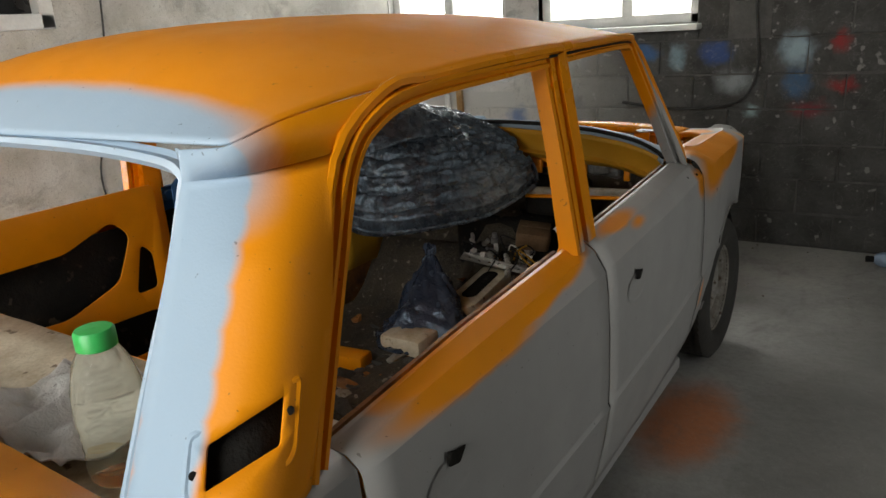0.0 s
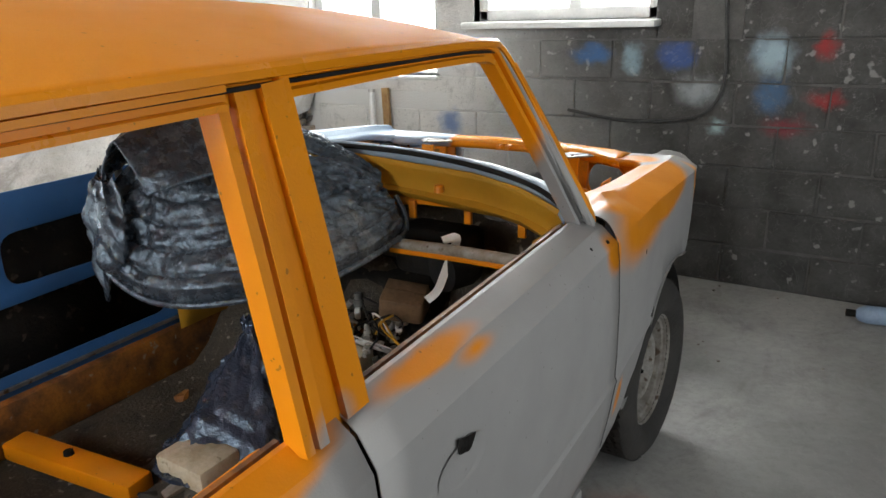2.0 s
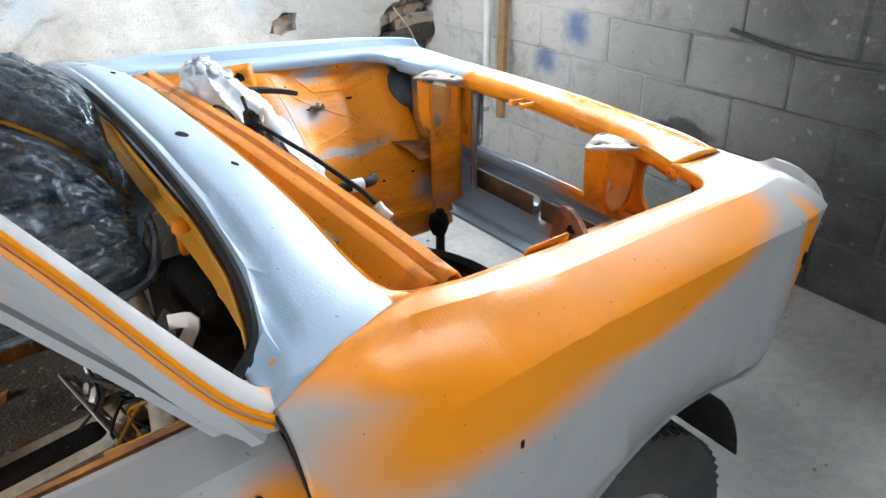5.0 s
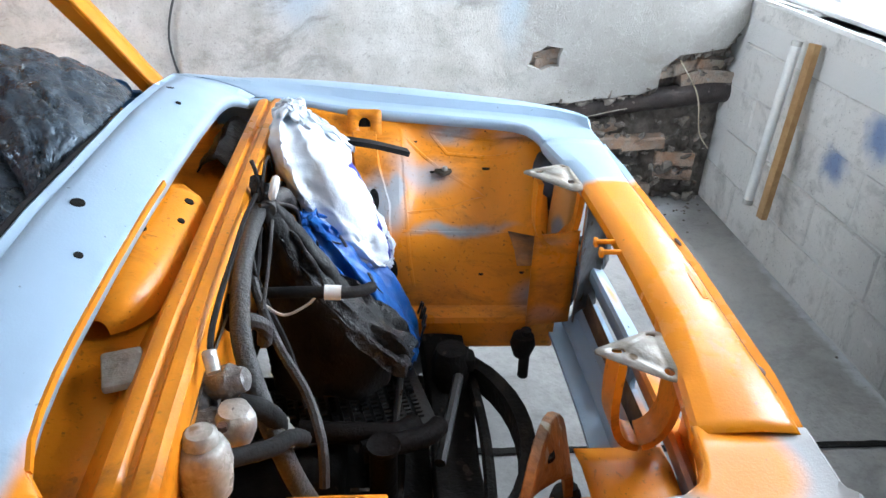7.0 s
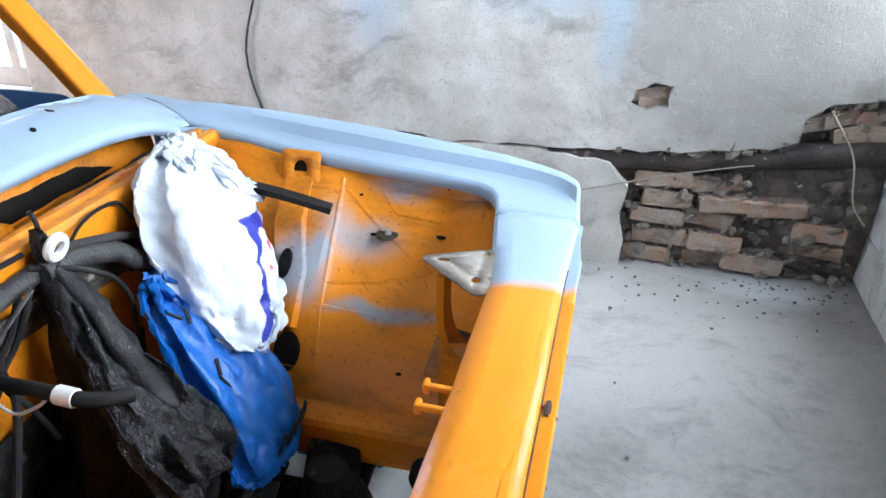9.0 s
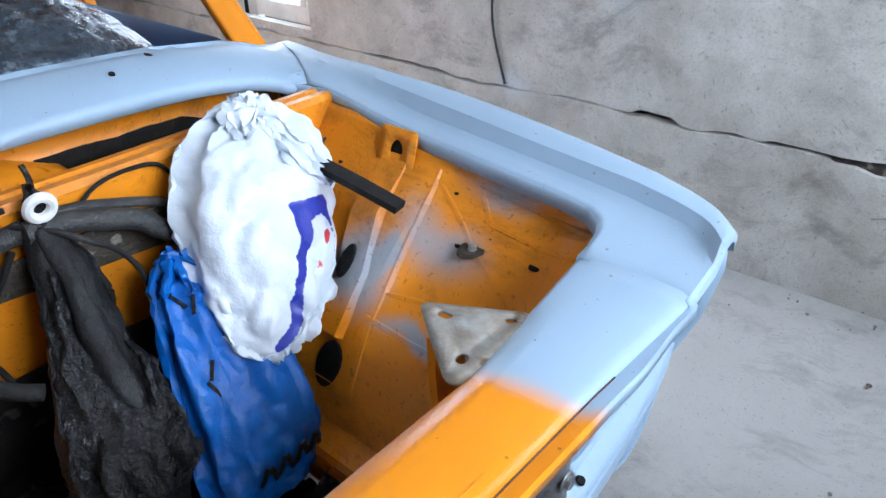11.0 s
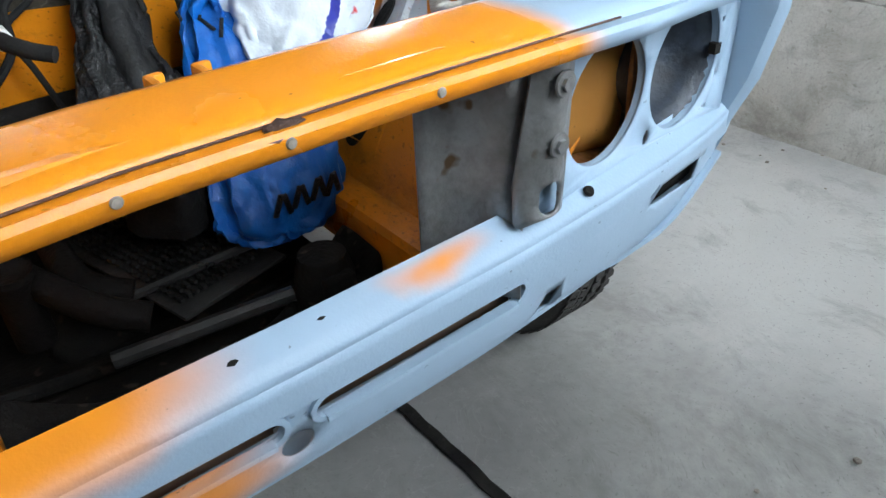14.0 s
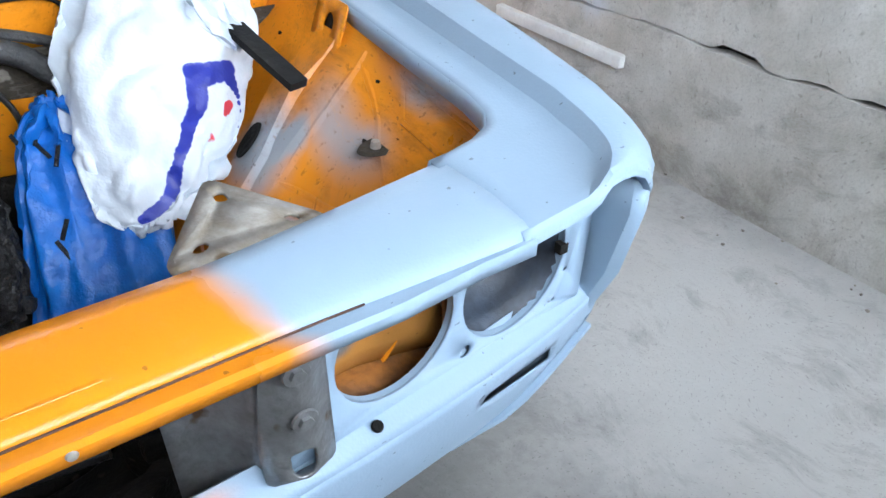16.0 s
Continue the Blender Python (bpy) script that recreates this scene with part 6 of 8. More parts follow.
# lower front panel: sloping ledge, face with slots
def bend(u):
    return lerp(abs(u), [0, 0.25, 0.4, 0.52, 0.6, 0.66, 0.745], [0.0, -0.004, -0.014, -0.026, -0.038, -0.050, -0.072])


def face_shape(u, v):
    y = lerp(v, [0.463, 0.470, 0.482, 0.486, 0.50, 0.585, 0.590, 0.632], [0.508, 0.520, 0.532, 0.539, 0.545, 0.560, 0.570, 0.574])
    y += bend(u)
    return (u, y, v)


ledge = []
for x in steps(-0.735, 0.705, 46):
    yy = bend(x)
    dip = 0.006 * (1 if abs(x - 0.015) < 0.10 else 0)
    ledge.append([(x, 0.532 + yy, 0.630), (x, 0.533 + yy, 0.652), (x, 0.538 + yy, 0.657), (x, 0.556 + yy + dip, 0.646), (x, 0.568 + yy + dip * 0.5, 0.637), (x, 0.574 + yy, 0.630)])
apron_panel = part("front_ledge", grid(ledge), nose_paint, car, "sloping ledge of the front panel in pale primer", solid=0.003, smooth=26)
for x in (-0.025, 0.058):
    part("ledge_hole", moved(turned([(0.0, 0.002), (0.0065, 0.0015), (0.008, -0.002)], (0, 0, 0), 12), Matrix.Translation((x, 0.553, 0.649)) @ pose(0, 0, 0, -34, 0, 0)), black_steel, apron_panel, "dark bolt hole")
part("ledge_hole", moved(turned([(0.0, 0.002), (0.0055, 0.0015), (0.007, -0.002)], (0, 0, 0), 12), Matrix.Translation((-0.369, 0.552, 0.649)) @ pose(0, 0, 0, -34, 0, 0)), black_steel, apron_panel)
rim_u = [-0.745, *steps(-0.72, 0.68, 40), 0.700]
outline = [(u, 0.463 + 0.42 * max(0.0, abs(u) - 0.48) ** 1.2) for u in rim_u] + [(u, 0.631) for u in rim_u[::-1]]
slots = [slot2(-0.268, 0.0, 0.550, 0.580), slot2(0.032, 0.30, 0.550, 0.580), circle2(0.018, 0.528, 0.0175, 18),
         rounded2([(-0.352, 0.474), (-0.320, 0.474), (-0.316, 0.524), (-0.348, 0.524)], 0.004, 2), rounded2([(0.352, 0.482), (0.386, 0.482), (0.386, 0.528), (0.352, 0.528)], 0.004, 2),
         rounded2([(-0.664, 0.536), (-0.523, 0.556), (-0.516, 0.597), (-0.640, 0.592)], 0.005, 2), rounded2([(0.650, 0.536), (0.523, 0.556), (0.516, 0.597), (0.636, 0.592)], 0.005, 2)]
face = part("front_apron", plate(outline, slots, face_shape, steps(-0.73, 0.69, 72), (0.470, 0.482, 0.486, 0.50, 0.512, 0.524, 0.536, 0.548, 0.560, 0.572, 0.585, 0.590, 0.602, 0.615), 0.0045), nose_paint, car, "front apron with cooling slots in pale primer", solid=0.003, smooth=22)
for x0, x1 in ((-0.268, 0.0), (0.032, 0.30)):
    part("slot_rim", sweep([face_shape(u, v) for u, v in slot2(x0 - 0.003, x1 + 0.003, 0.547, 0.583)], [(-0.003, -0.004), (0.003, -0.004), (0.003, 0.006), (-0.003, 0.006)], closed=True, up=(0, 1, 0)), nose_paint, face, "raised slot edge")
    part("slot_lip", sweep([tuple(Vector(face_shape(u, 0.549)) + Vector((0, 0.004, 0))) for u in steps(x0 + 0.01, x1 - 0.01, 14)], [(-0.006, -0.003), (0.005, -0.003), (0.005, 0.002), (-0.006, 0.003)]), nose_paint, face, "bright lower slot lip")
    part("slot_back", grid([[(x, 0.530, z) for x in steps(x0, x1, 4)] for z in (0.535, 0.59)]), carton, face, "brown metal behind the slot", solid=0.002)
for s in (-1, 1):
    part("lamp_socket", plate([(s * 0.690, 0.522), (s * 0.505, 0.540), (s * 0.502, 0.608), (s * 0.690, 0.604)], (), lambda u, v: tuple(Vector(face_shape(u, v)) + Vector((0, -0.016, 0))), [s * q for q in (0.55, 0.6, 0.65)], (0.55, 0.57)), black_steel, face, "dark side-light opening", solid=0.004)
    part("tow_socket", rounded_box(s * 0.335 + (0.034 if s > 0 else 0), 0.495, 0.505, 0.04, 0.03, 0.05, 0.006), black_steel, face, "dark slot")
part("lower_lip", sweep([tuple(Vector(face_shape(u, 0.463 + 0.42 * max(0.0, abs(u) - 0.48) ** 1.2)) + Vector((0, -0.02, -0.004))) for u in rim_u], [(-0.03, -0.004), (0.022, -0.004), (0.022, 0.004), (-0.03, 0.004)]), nose_paint, face)

# bare metal bracket and splash plate left of the grille opening
brk = part("grille_bracket", plate(rounded2([(-0.318, 0.652), (-0.248, 0.652), (-0.246, 0.70), (-0.258, 0.842), (-0.312, 0.842)], 0.006, 2), [slot2(-0.292, -0.268, 0.664, 0.702)], lambda u, v: (u, 0.565 + 0.012 * math.cos((u + 0.283) * 70) + 0.10 * max(0, v - 0.74) ** 1.0 * 0.6, v), steps(-0.31, -0.255, 5), steps(0.68, 0.82, 6)), bare_steel, car, "bare metal bracket with two bolts", solid=0.004, smooth=50)
for x, y, z in ((-0.283, 0.588, 0.742), (-0.279, 0.594, 0.806)):
    part("bracket_bolt", moved(merged(turned([(0.013, 0.0), (0.012, 0.002), (0.0, 0.002)], (0, 0, 0), 18), turned([(0.007, 0.002), (0.007, 0.006), (0.0, 0.006)], (0, 0, 0), 6)), Matrix.Translation((x, y - 0.008, z)) @ pose(0, 0, 0, -90, 0, 0)), bare_steel, brk, "bolt with washer")
part("splash_plate", grid([[(-0.262 + 0.079 * t, 0.556 - 0.071 * t - 0.02 * math.sin(math.pi * t), z) for t in steps(0, 1, 6)] for z in steps(0.555, 0.825, 6)]), bare_steel, brk, "plain steel splash plate", solid=0.003)
part("baffle", grid([[(-0.270 - 0.02 * t, 0.50 - 0.22 * t, z - 0.04 * t) for t in steps(0, 0.45, 5)] for z in steps(0.50, 0.74, 5)]), bay_paint, car, "orange baffle panel", solid=0.003)

# right strut piece: arched orange bracket with a hole
arch = []
for k in steps(0, 1, 14):
    a = math.pi * (0.08 + 0.84 * k)
    arch.append((0.375 - 0.085 * math.cos(a), 0.30 + 0.06 * math.cos(a), 0.52 + 0.19 * math.sin(a) ** 0.7))
strut = part("strut_arch", sweep(arch, [(-0.05, -0.004), (-0.044, 0.010), (0.044, 0.010), (0.05, -0.004)], up=(0.1, 1, 0.2)), rusty_paint, car, "dirty orange arched strut mount", bevel=0.002)
part("mount_hole", turned([(0.0, 0.003), (0.016, 0.002), (0.018, -0.004)], (0.375, 0.298, 0.718), 16), black_steel, strut)

# crossmember, steering rods, dark engine remains
xm = thing("engine", "dark engine and crossmember remains deep in the bay", "engine")
part("crossmember", sweep(spline([(-0.30, 0.20, 0.44), (-0.15, 0.22, 0.34), (0.0, 0.22, 0.31), (0.15, 0.22, 0.34), (0.30, 0.20, 0.44)], 5), [(-0.05, -0.03), (0.05, -0.03), (0.05, 0.03), (-0.05, 0.03)]), black_steel, xm, "black crossmember", bevel=0.006)
for z, y, x0, x1 in ((0.40, 0.26, -0.30, 0.30), (0.36, 0.08, -0.30, 0.30)):
    part("tie_rod", tube([(x0, y, z), (0.0, y + 0.02, z - 0.012), (x1, y, z + 0.01)], 0.013, 8), black_steel, xm, "dark steering rod")
ring_pts = [(0.02 + 0.30 * math.cos(a), 0.12 + 0.24 * math.sin(a), 0.40) for a in steps(0.35, math.pi - 0.2, 16)]
part("fan_ring", sweep(ring_pts, [(-0.016, -0.03), (0.016, -0.03), (0.016, 0.03), (-0.016, 0.03)]), black_steel, xm, "dark perforated ring")
# black tray and block added to fill the bay's deep shade
part("bay_floor_filler", rounded_box(0.0, -0.08, 0.285, 0.66, 0.50, 0.03, 0.01, 2), black_steel, xm, "black sheet filling the shaded floor of the bay")
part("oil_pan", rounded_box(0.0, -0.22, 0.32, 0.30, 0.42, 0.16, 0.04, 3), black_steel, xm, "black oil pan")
part("bay_dark_block", rounded_box(0.0, -0.32, 0.46, 0.44, 0.18, 0.34, 0.05, 3), black_steel, xm, "black block filling the shade of the bay")
grille = bmesh.new()
tilt = Matrix.Translation((-0.048, -0.03, 0.445)) @ pose(0, 0, 0, 0, 0, 14)
for i in range(13):
    for j in range(17):
        bmesh.ops.create_cube(grille, size=1.0, matrix=tilt @ Matrix.Translation((-0.075 + 0.0125 * i, -0.175 + 0.021 * j, 0.0)) @ Matrix.Diagonal((0.006, 0.013, 0.006, 1)))
part("vent_grid", grille, dark_plastic, xm, "black moulded grid", smooth=0)
part("grid_tray", moved(rounded_box(0, 0, 0, 0.185, 0.385, 0.008, 0.003), tilt @ Matrix.Translation((0, 0, -0.012))), dark_plastic, xm)
part("exhaust", tube([(0.086, -0.087, 0.5), (0.094, 0.005, 0.5), (0.085, 0.092, 0.49), (0.039, 0.127, 0.47)], 0.021, 12), pipe_skin, xm, "dull brown bent pipe")
part("exhaust", tube([(0.145, 0.032, 0.5), (0.125, 0.091, 0.5), (0.084, 0.149, 0.48), (0.035, 0.178, 0.46)], 0.021, 12), pipe_skin, xm, "dull brown bent pipe")
part("stay_rod", tube([(0.069, 0.087, 0.44), (-0.149, 0.106, 0.46)], 0.008, 8), dark_plastic, xm, "black shiny rod")
part("stay_rod", tube([(0.096, 0.178, 0.42), (-0.142, 0.233, 0.44)], 0.012, 8), dark_plastic, xm, "black frame rod")
part("pump", merged(turned([(0.0, 0.06), (0.035, 0.055), (0.045, 0.02), (0.045, -0.04), (0.0, -0.04)], (-0.20, 0.22, 0.42), 16), rounded_box(-0.20, 0.25, 0.44, 0.05, 0.05, 0.04, 0.01)), black_steel, xm, "small dark pump")
for s in (-1, 1):
    part("damper", tube([(s * 0.235, 0.395, 0.50), (s * 0.24, 0.398, 0.44), (s * 0.245, 0.40, 0.36)], 0.013, 10), rubber, xm, "black damper rod")
    part("damper_top", turned([(0.0, 0.03), (0.025, 0.025), (0.03, 0.0), (0.02, -0.03), (0.0, -0.03)], (s * 0.235, 0.39, 0.46), 14), black_steel, xm)
part("tin_can", turned([(0.0, 0.06), (0.024, 0.06), (0.030, 0.064), (0.031, 0.056), (0.026, 0.05), (0.026, -0.05), (0.0, -0.05)], (0.16, 0.07, 0.47), 18), pipe_skin, xm, "rusty cylinder")

# brake master and heater tap at the right of the firewall
def casting(seed, *pieces):
    """A cast housing: pieces with uneven skin."""
    bm = merged(*pieces)
    bmesh.ops.subdivide_edges(bm, edges=[e for e in bm.edges if e.calc_length() > 0.012], cuts=2, use_grid_fill=True)
    bm.normal_update()
    for v in bm.verts:
        v.co += v.normal * 0.0025 * noise.noise(v.co * 55 + Vector((seed, 0, 0)))
    return bm


def stub(r, length, at, turn):
    return moved(turned([(0.0, length), (r * 0.75, length - 0.002), (r * 0.85, length * 0.8), (r * 1.15, length * 0.72), (r * 1.15, length * 0.55), (r, length * 0.5), (r, 0.0)], (0, 0, 0), 16), Matrix.Translation(at) @ pose(0, 0, 0, *turn))


servo = part("master_cylinder", casting(1, rounded_box(0.385, -0.165, 0.845, 0.095, 0.075, 0.060, 0.022, 4), rounded_box(0.440, -0.150, 0.830, 0.07, 0.085, 0.055, 0.024, 4), stub(0.021, 0.075, (0.385, -0.155, 0.858), (-72, 0, -8)), stub(0.014, 0.05, (0.36, -0.165, 0.865), (10, 0, 0))), cast_alloy, car, "grey cast-metal cylinder on the firewall", smooth=45)
part("reservoir", casting(3, turned([(0.0, 0.032), (0.014, 0.031), (0.027, 0.026), (0.033, 0.014), (0.034, 0.0), (0.031, -0.045), (0.0, -0.045)], (0.515, -0.118, 0.855), 26)), milky, servo, "cloudy white reservoir", smooth=50)
part("reservoir_cap", turned([(0.0, 0.016), (0.016, 0.015), (0.021, 0.010), (0.022, 0.0)], (0.513, -0.118, 0.884), 18), milky, servo, "cloudy cap")
part("union", casting(5, turned([(0.0, 0.026), (0.020, 0.024), (0.026, 0.012), (0.026, -0.012), (0.018, -0.03)], (0.440, -0.095, 0.845), 18)), alloy, servo, "bright metal union", smooth=50)
for k, at in enumerate(((0.36, -0.20, 0.872), (0.425, -0.192, 0.862), (0.465, -0.105, 0.858), (0.40, -0.112, 0.872))):
    part("cylinder_bolt", turned([(0.0, 0.008), (0.007, 0.0075), (0.008, 0.0)], at, 6), rust, servo)
part("outlet_hose", tube([(0.405, -0.12, 0.85), (0.40, -0.075, 0.835), (0.385, -0.055, 0.80), (0.36, -0.06, 0.76)], 0.015, 10), rubber, servo, "short black hose")
part("lower_hose", tube([(0.50, -0.10, 0.84), (0.46, -0.05, 0.82), (0.42, -0.03, 0.80), (0.38, -0.02, 0.76)], 0.012, 10), rubber, servo, "short black hose")
for piece in (servo,):
    piece.matrix_basis = Matrix.Translation((-0.040, -0.020, -0.040))

# hoses and looms
loom = thing("wiring_loom", "black wiring loom and hoses hanging in the engine bay", "cables")
part("hose", tube([(-0.075, -0.155, 0.880), (0.02, -0.158, 0.872), (0.138, -0.150, 0.862), (0.240, -0.135, 0.830), (0.307, -0.108, 0.790), (0.356, -0.075, 0.735), (0.365, -0.05, 0.66), (0.36, -0.02, 0.58)], 0.0155, 12), hose_skin, loom, "thick ribbed black hose")
part("hose", tube([(-0.40, -0.07, 0.74), (-0.31, -0.11, 0.77), (-0.25, -0.128, 0.815), (-0.215, -0.132, 0.846), (-0.132, -0.136, 0.876), (-0.07, -0.140, 0.882)], 0.017, 10), hose_skin, loom, "thick black hose")
part("hose", tube([(0.018, -0.160, 0.840), (0.061, -0.145, 0.792), (0.135, -0.102, 0.732), (0.198, -0.052, 0.682), (0.266, -0.024, 0.640), (0.30, -0.02, 0.58)], 0.0085, 8), hose_skin, loom, "thin ribbed hose")
part("cable", tube([(-0.03, -0.150, 0.865), (0.0, -0.150, 0.82), (0.03, -0.150, 0.79), (0.04, -0.13, 0.74), (0.10, -0.09, 0.69), (0.16, -0.06, 0.62)], 0.006, 8), rubber, loom)
part("cable", tube([(-0.05, -0.150, 0.86), (-0.01, -0.155, 0.80), (0.035, -0.15, 0.765), (0.02, -0.13, 0.71), (0.0, -0.12, 0.64)], 0.005, 8), rubber, loom)
part("cable", tube([(0.015, -0.155, 0.85), (0.045, -0.15, 0.83), (0.04, -0.14, 0.78), (0.07, -0.13, 0.76)], 0.004, 8), rubber, loom)
part("hose", tube([(-0.36, -0.145, 0.80), (-0.267, -0.150, 0.848), (-0.207, -0.152, 0.870), (-0.141, -0.152, 0.888), (-0.08, -0.152, 0.89)], 0.008, 8), hose_skin, loom, "black hose")
part("cable", tube([(-0.12, -0.160, 0.86), (-0.155, -0.162, 0.884), (-0.187, -0.162, 0.904), (-0.235, -0.165, 0.909), (-0.285, -0.166, 0.900), (-0.31, -0.166, 0.86)], 0.0032, 6), rubber, loom)
part("cable", tube([(-0.06, -0.150, 0.895), (-0.10, -0.118, 0.880), (-0.135, -0.100, 0.855), (-0.165, -0.100, 0.828), (-0.190, -0.100, 0.778), (-0.195, -0.105, 0.70)], 0.0045, 8), dark_plastic, loom, "shiny black cable loop")
part("cable", tube([(-0.115, -0.140, 0.84), (-0.135, -0.130, 0.80), (-0.150, -0.135, 0.75), (-0.145, -0.150, 0.69)], 0.006, 8), rubber, loom)
part("rod", tube([(0.12, -0.125, 0.795), (0.085, -0.122, 0.824), (0.031, -0.122, 0.852), (-0.032, -0.125, 0.880)], 0.0032, 6), hose_skin, loom, "thin dark rod")
part("cable", tube([(-0.06, -0.155, 0.917), (0.05, -0.156, 0.919), (0.16, -0.152, 0.918), (0.26, -0.150, 0.914), (0.345, -0.146, 0.906), (0.385, -0.140, 0.885)], 0.0042, 6), rubber, loom, "black cable lying along the rail")
part("cable_end", casting(9, tube([(0.372, -0.145, 0.898), (0.392, -0.135, 0.880)], 0.009, 10)), alloy, loom, "bright cable end")
for cx, cz, w, h in ((0.035, 0.800, 0.020, 0.034), (-0.005, 0.872, 0.016, 0.010), (0.105, 0.735, 0.022, 0.022)):
    part("connector", rounded_box(cx, -0.180, cz, w, 0.018, h, 0.003), dark_plastic, loom, "small black connector")
taped = part("taped_loom", tube([(0.055, -0.150, 0.785), (0.062, -0.10, 0.790), (0.063, -0.06, 0.792), (0.063, 0.0, 0.790), (0.045, 0.03, 0.782), (0.02, 0.05, 0.775)], 0.0105, 10), rubber, loom, "taped cable bundle")
part("white_tape", tube([(0.063, -0.030, 0.791), (0.063, -0.002, 0.790)], 0.0135, 10), white_plastic, taped, "white tape sleeve")
part("cable", tube([(0.072, -0.135, 0.775), (0.074, -0.10, 0.752), (0.070, -0.06, 0.770), (0.066, -0.045, 0.785)], 0.0026, 6), white_plastic, loom, "thin white wire")
part("cable", tube([(0.16, -0.16, 0.80), (0.157, -0.135, 0.797), (0.145, -0.12, 0.775), (0.134, -0.125, 0.74)], 0.013, 8), hose_skin, loom, "short bent hose")
part("cable_clip", moved(rounded_box(0, 0, 0, 0.05, 0.03, 0.05, 0.012, 3), Matrix.Translation((0.175, -0.165, 0.825)) @ pose(0, 0, 0, 20, 10, 15)), black_steel, loom, "dark clip on the rail")
part("clamp", casting(7, tube([(0.25, -0.095, 0.662), (0.285, -0.07, 0.665)], 0.018, 10), rounded_box(0.27, -0.08, 0.684, 0.02, 0.016, 0.016, 0.004)), alloy, loom, "metal hose clamp")

# ---- wheels ----
def wheel(at, side, steer=0.0):
    hub = part("wheel", lathe([(0.0, -0.030), (0.030, -0.030), (0.031, 0.004), (0.036, 0.012), (0.070, 0.010), (0.078, 0.016), (0.086, 0.032), (0.098, 0.036), (0.110, 0.030), (0.122, 0.012), (0.134, 0.0), (0.148, -0.002), (0.153, 0.024), (0.158, 0.036), (0.167, 0.040), (0.173, 0.058), (0.177, 0.061), (0.179, 0.056), (0.172, 0.0), (0.160, -0.06), (0.0, -0.06)], 48), rim_paint, car, "worn steel wheel", smooth=35)
    hw, R = 0.082, 0.287
    prof = [(0.170, 0.050), (0.176, 0.062), (0.20, 0.080), (0.235, 0.086), (0.262, 0.078), (0.276, 0.066), (R - 0.003, 0.058)]
    for k in (0.040, 0.014, -0.014, -0.040):
        prof += [(R, k + 0.011), (R, k + 0.002), (R - 0.007, k), (R - 0.007, k - 0.003)]
    prof += [(R - 0.003, -0.058), (0.276, -0.066), (0.262, -0.078), (0.235, -0.086), (0.20, -0.080), (0.176, -0.062), (0.170, -0.050)]
    part("tyre", lathe(prof, 64), tyre_rubber, hub, "dusty black tyre", smooth=35)
    blocks = bmesh.new()
    for i in range(60):
        for x in (-0.050, -0.018, 0.018, 0.050):
            a = 2 * math.pi * (i + (0.5 if abs(x) > 0.03 else 0)) / 60
            bmesh.ops.create_cube(blocks, size=1.0, matrix=Matrix.Rotation(a, 4, "X") @ Matrix.Translation((x, 0, R - 0.0011)) @ Matrix.Rotation(0.3 if x > 0 else -0.3, 4, "Z") @ Matrix.Diagonal((0.022, 0.019, 0.003, 1)))
    part("tread", blocks, tyre_rubber, hub, "worn tread blocks", smooth=0)
    part("hub_cap", lathe([(0.0, 0.000), (0.020, -0.002), (0.028, -0.010), (0.029, -0.03)], 20), black_steel, hub, "dark hub in the open centre")
    for k in range(4):
        a = math.pi / 4 + k * math.pi / 2
        part("wheel_nut", moved(lathe([(0.0, 0.014), (0.006, 0.013), (0.007, 0.0)], 6), Matrix.Translation((0.006, 0.052 * math.cos(a), 0.052 * math.sin(a)))), black_steel, hub, "dark wheel bolt")
    hub.matrix_basis = Matrix.Translation(at) @ Matrix.Rotation(radians(steer), 4, "Z") @ (Matrix.Identity(4) if side > 0 else Matrix.Rotation(math.pi, 4, "Z"))
    return hub


wheel((0.700, WHEEL_Y, WHEEL_Z), 1, -1)
wheel((-0.715, WHEEL_Y, WHEEL_Z), -1, -1)
wheel((0.660, -2.39, WHEEL_Z), 1)
wheel((-0.660, -2.39, WHEEL_Z), -1)

# ---- loose things ----
def crumple(bm, amount, scale, seed, ridged=True):
    off = Vector((seed * 3.1, seed * 1.7, seed * 2.3))
    bm.normal_update()
    for v in bm.verts:
        n = noise.noise(v.co * scale + off)
        n = 1 - 2 * abs(n) if ridged else n
        m = noise.noise(v.co * scale * 2.7 + off)
        v.co += v.normal * amount * (n + 0.5 * m - 0.3)
    return bm


def sack(stations, folds, depth, seed, n=56, between=8):
    """A hanging bag: stations of (centre, half widths x and y), pleated round the rim."""
    rnd = random.Random(seed)
    waves = [(rnd.randint(3, folds), rnd.uniform(0, 6.28), rnd.uniform(0.4, 1.0)) for _ in range(5)]
    cs = spline([s[0] for s in stations], between)
    ws = spline([(s[1], s[2], 0) for s in stations], between)
    rows = []
    for i, (c, w) in enumerate(zip(cs, ws)):
        k = i / (len(cs) - 1)
        row = []
        for a in steps(0, 2 * math.pi, n)[:-1]:
            f = sum(m * math.sin(q * a + p + 2.5 * k * (q % 3 - 1)) for q, p, m in waves) / 3
            r = 1 + depth * f * (0.5 + abs(2 * k - 1))
            row.append((c.x + max(w.x, 0.002) * r * math.cos(a), c.y + max(w.y, 0.002) * r * math.sin(a), c.z + 0.012 * f))
        rows.append(row)
    return grid(rows, close=True, caps=True)


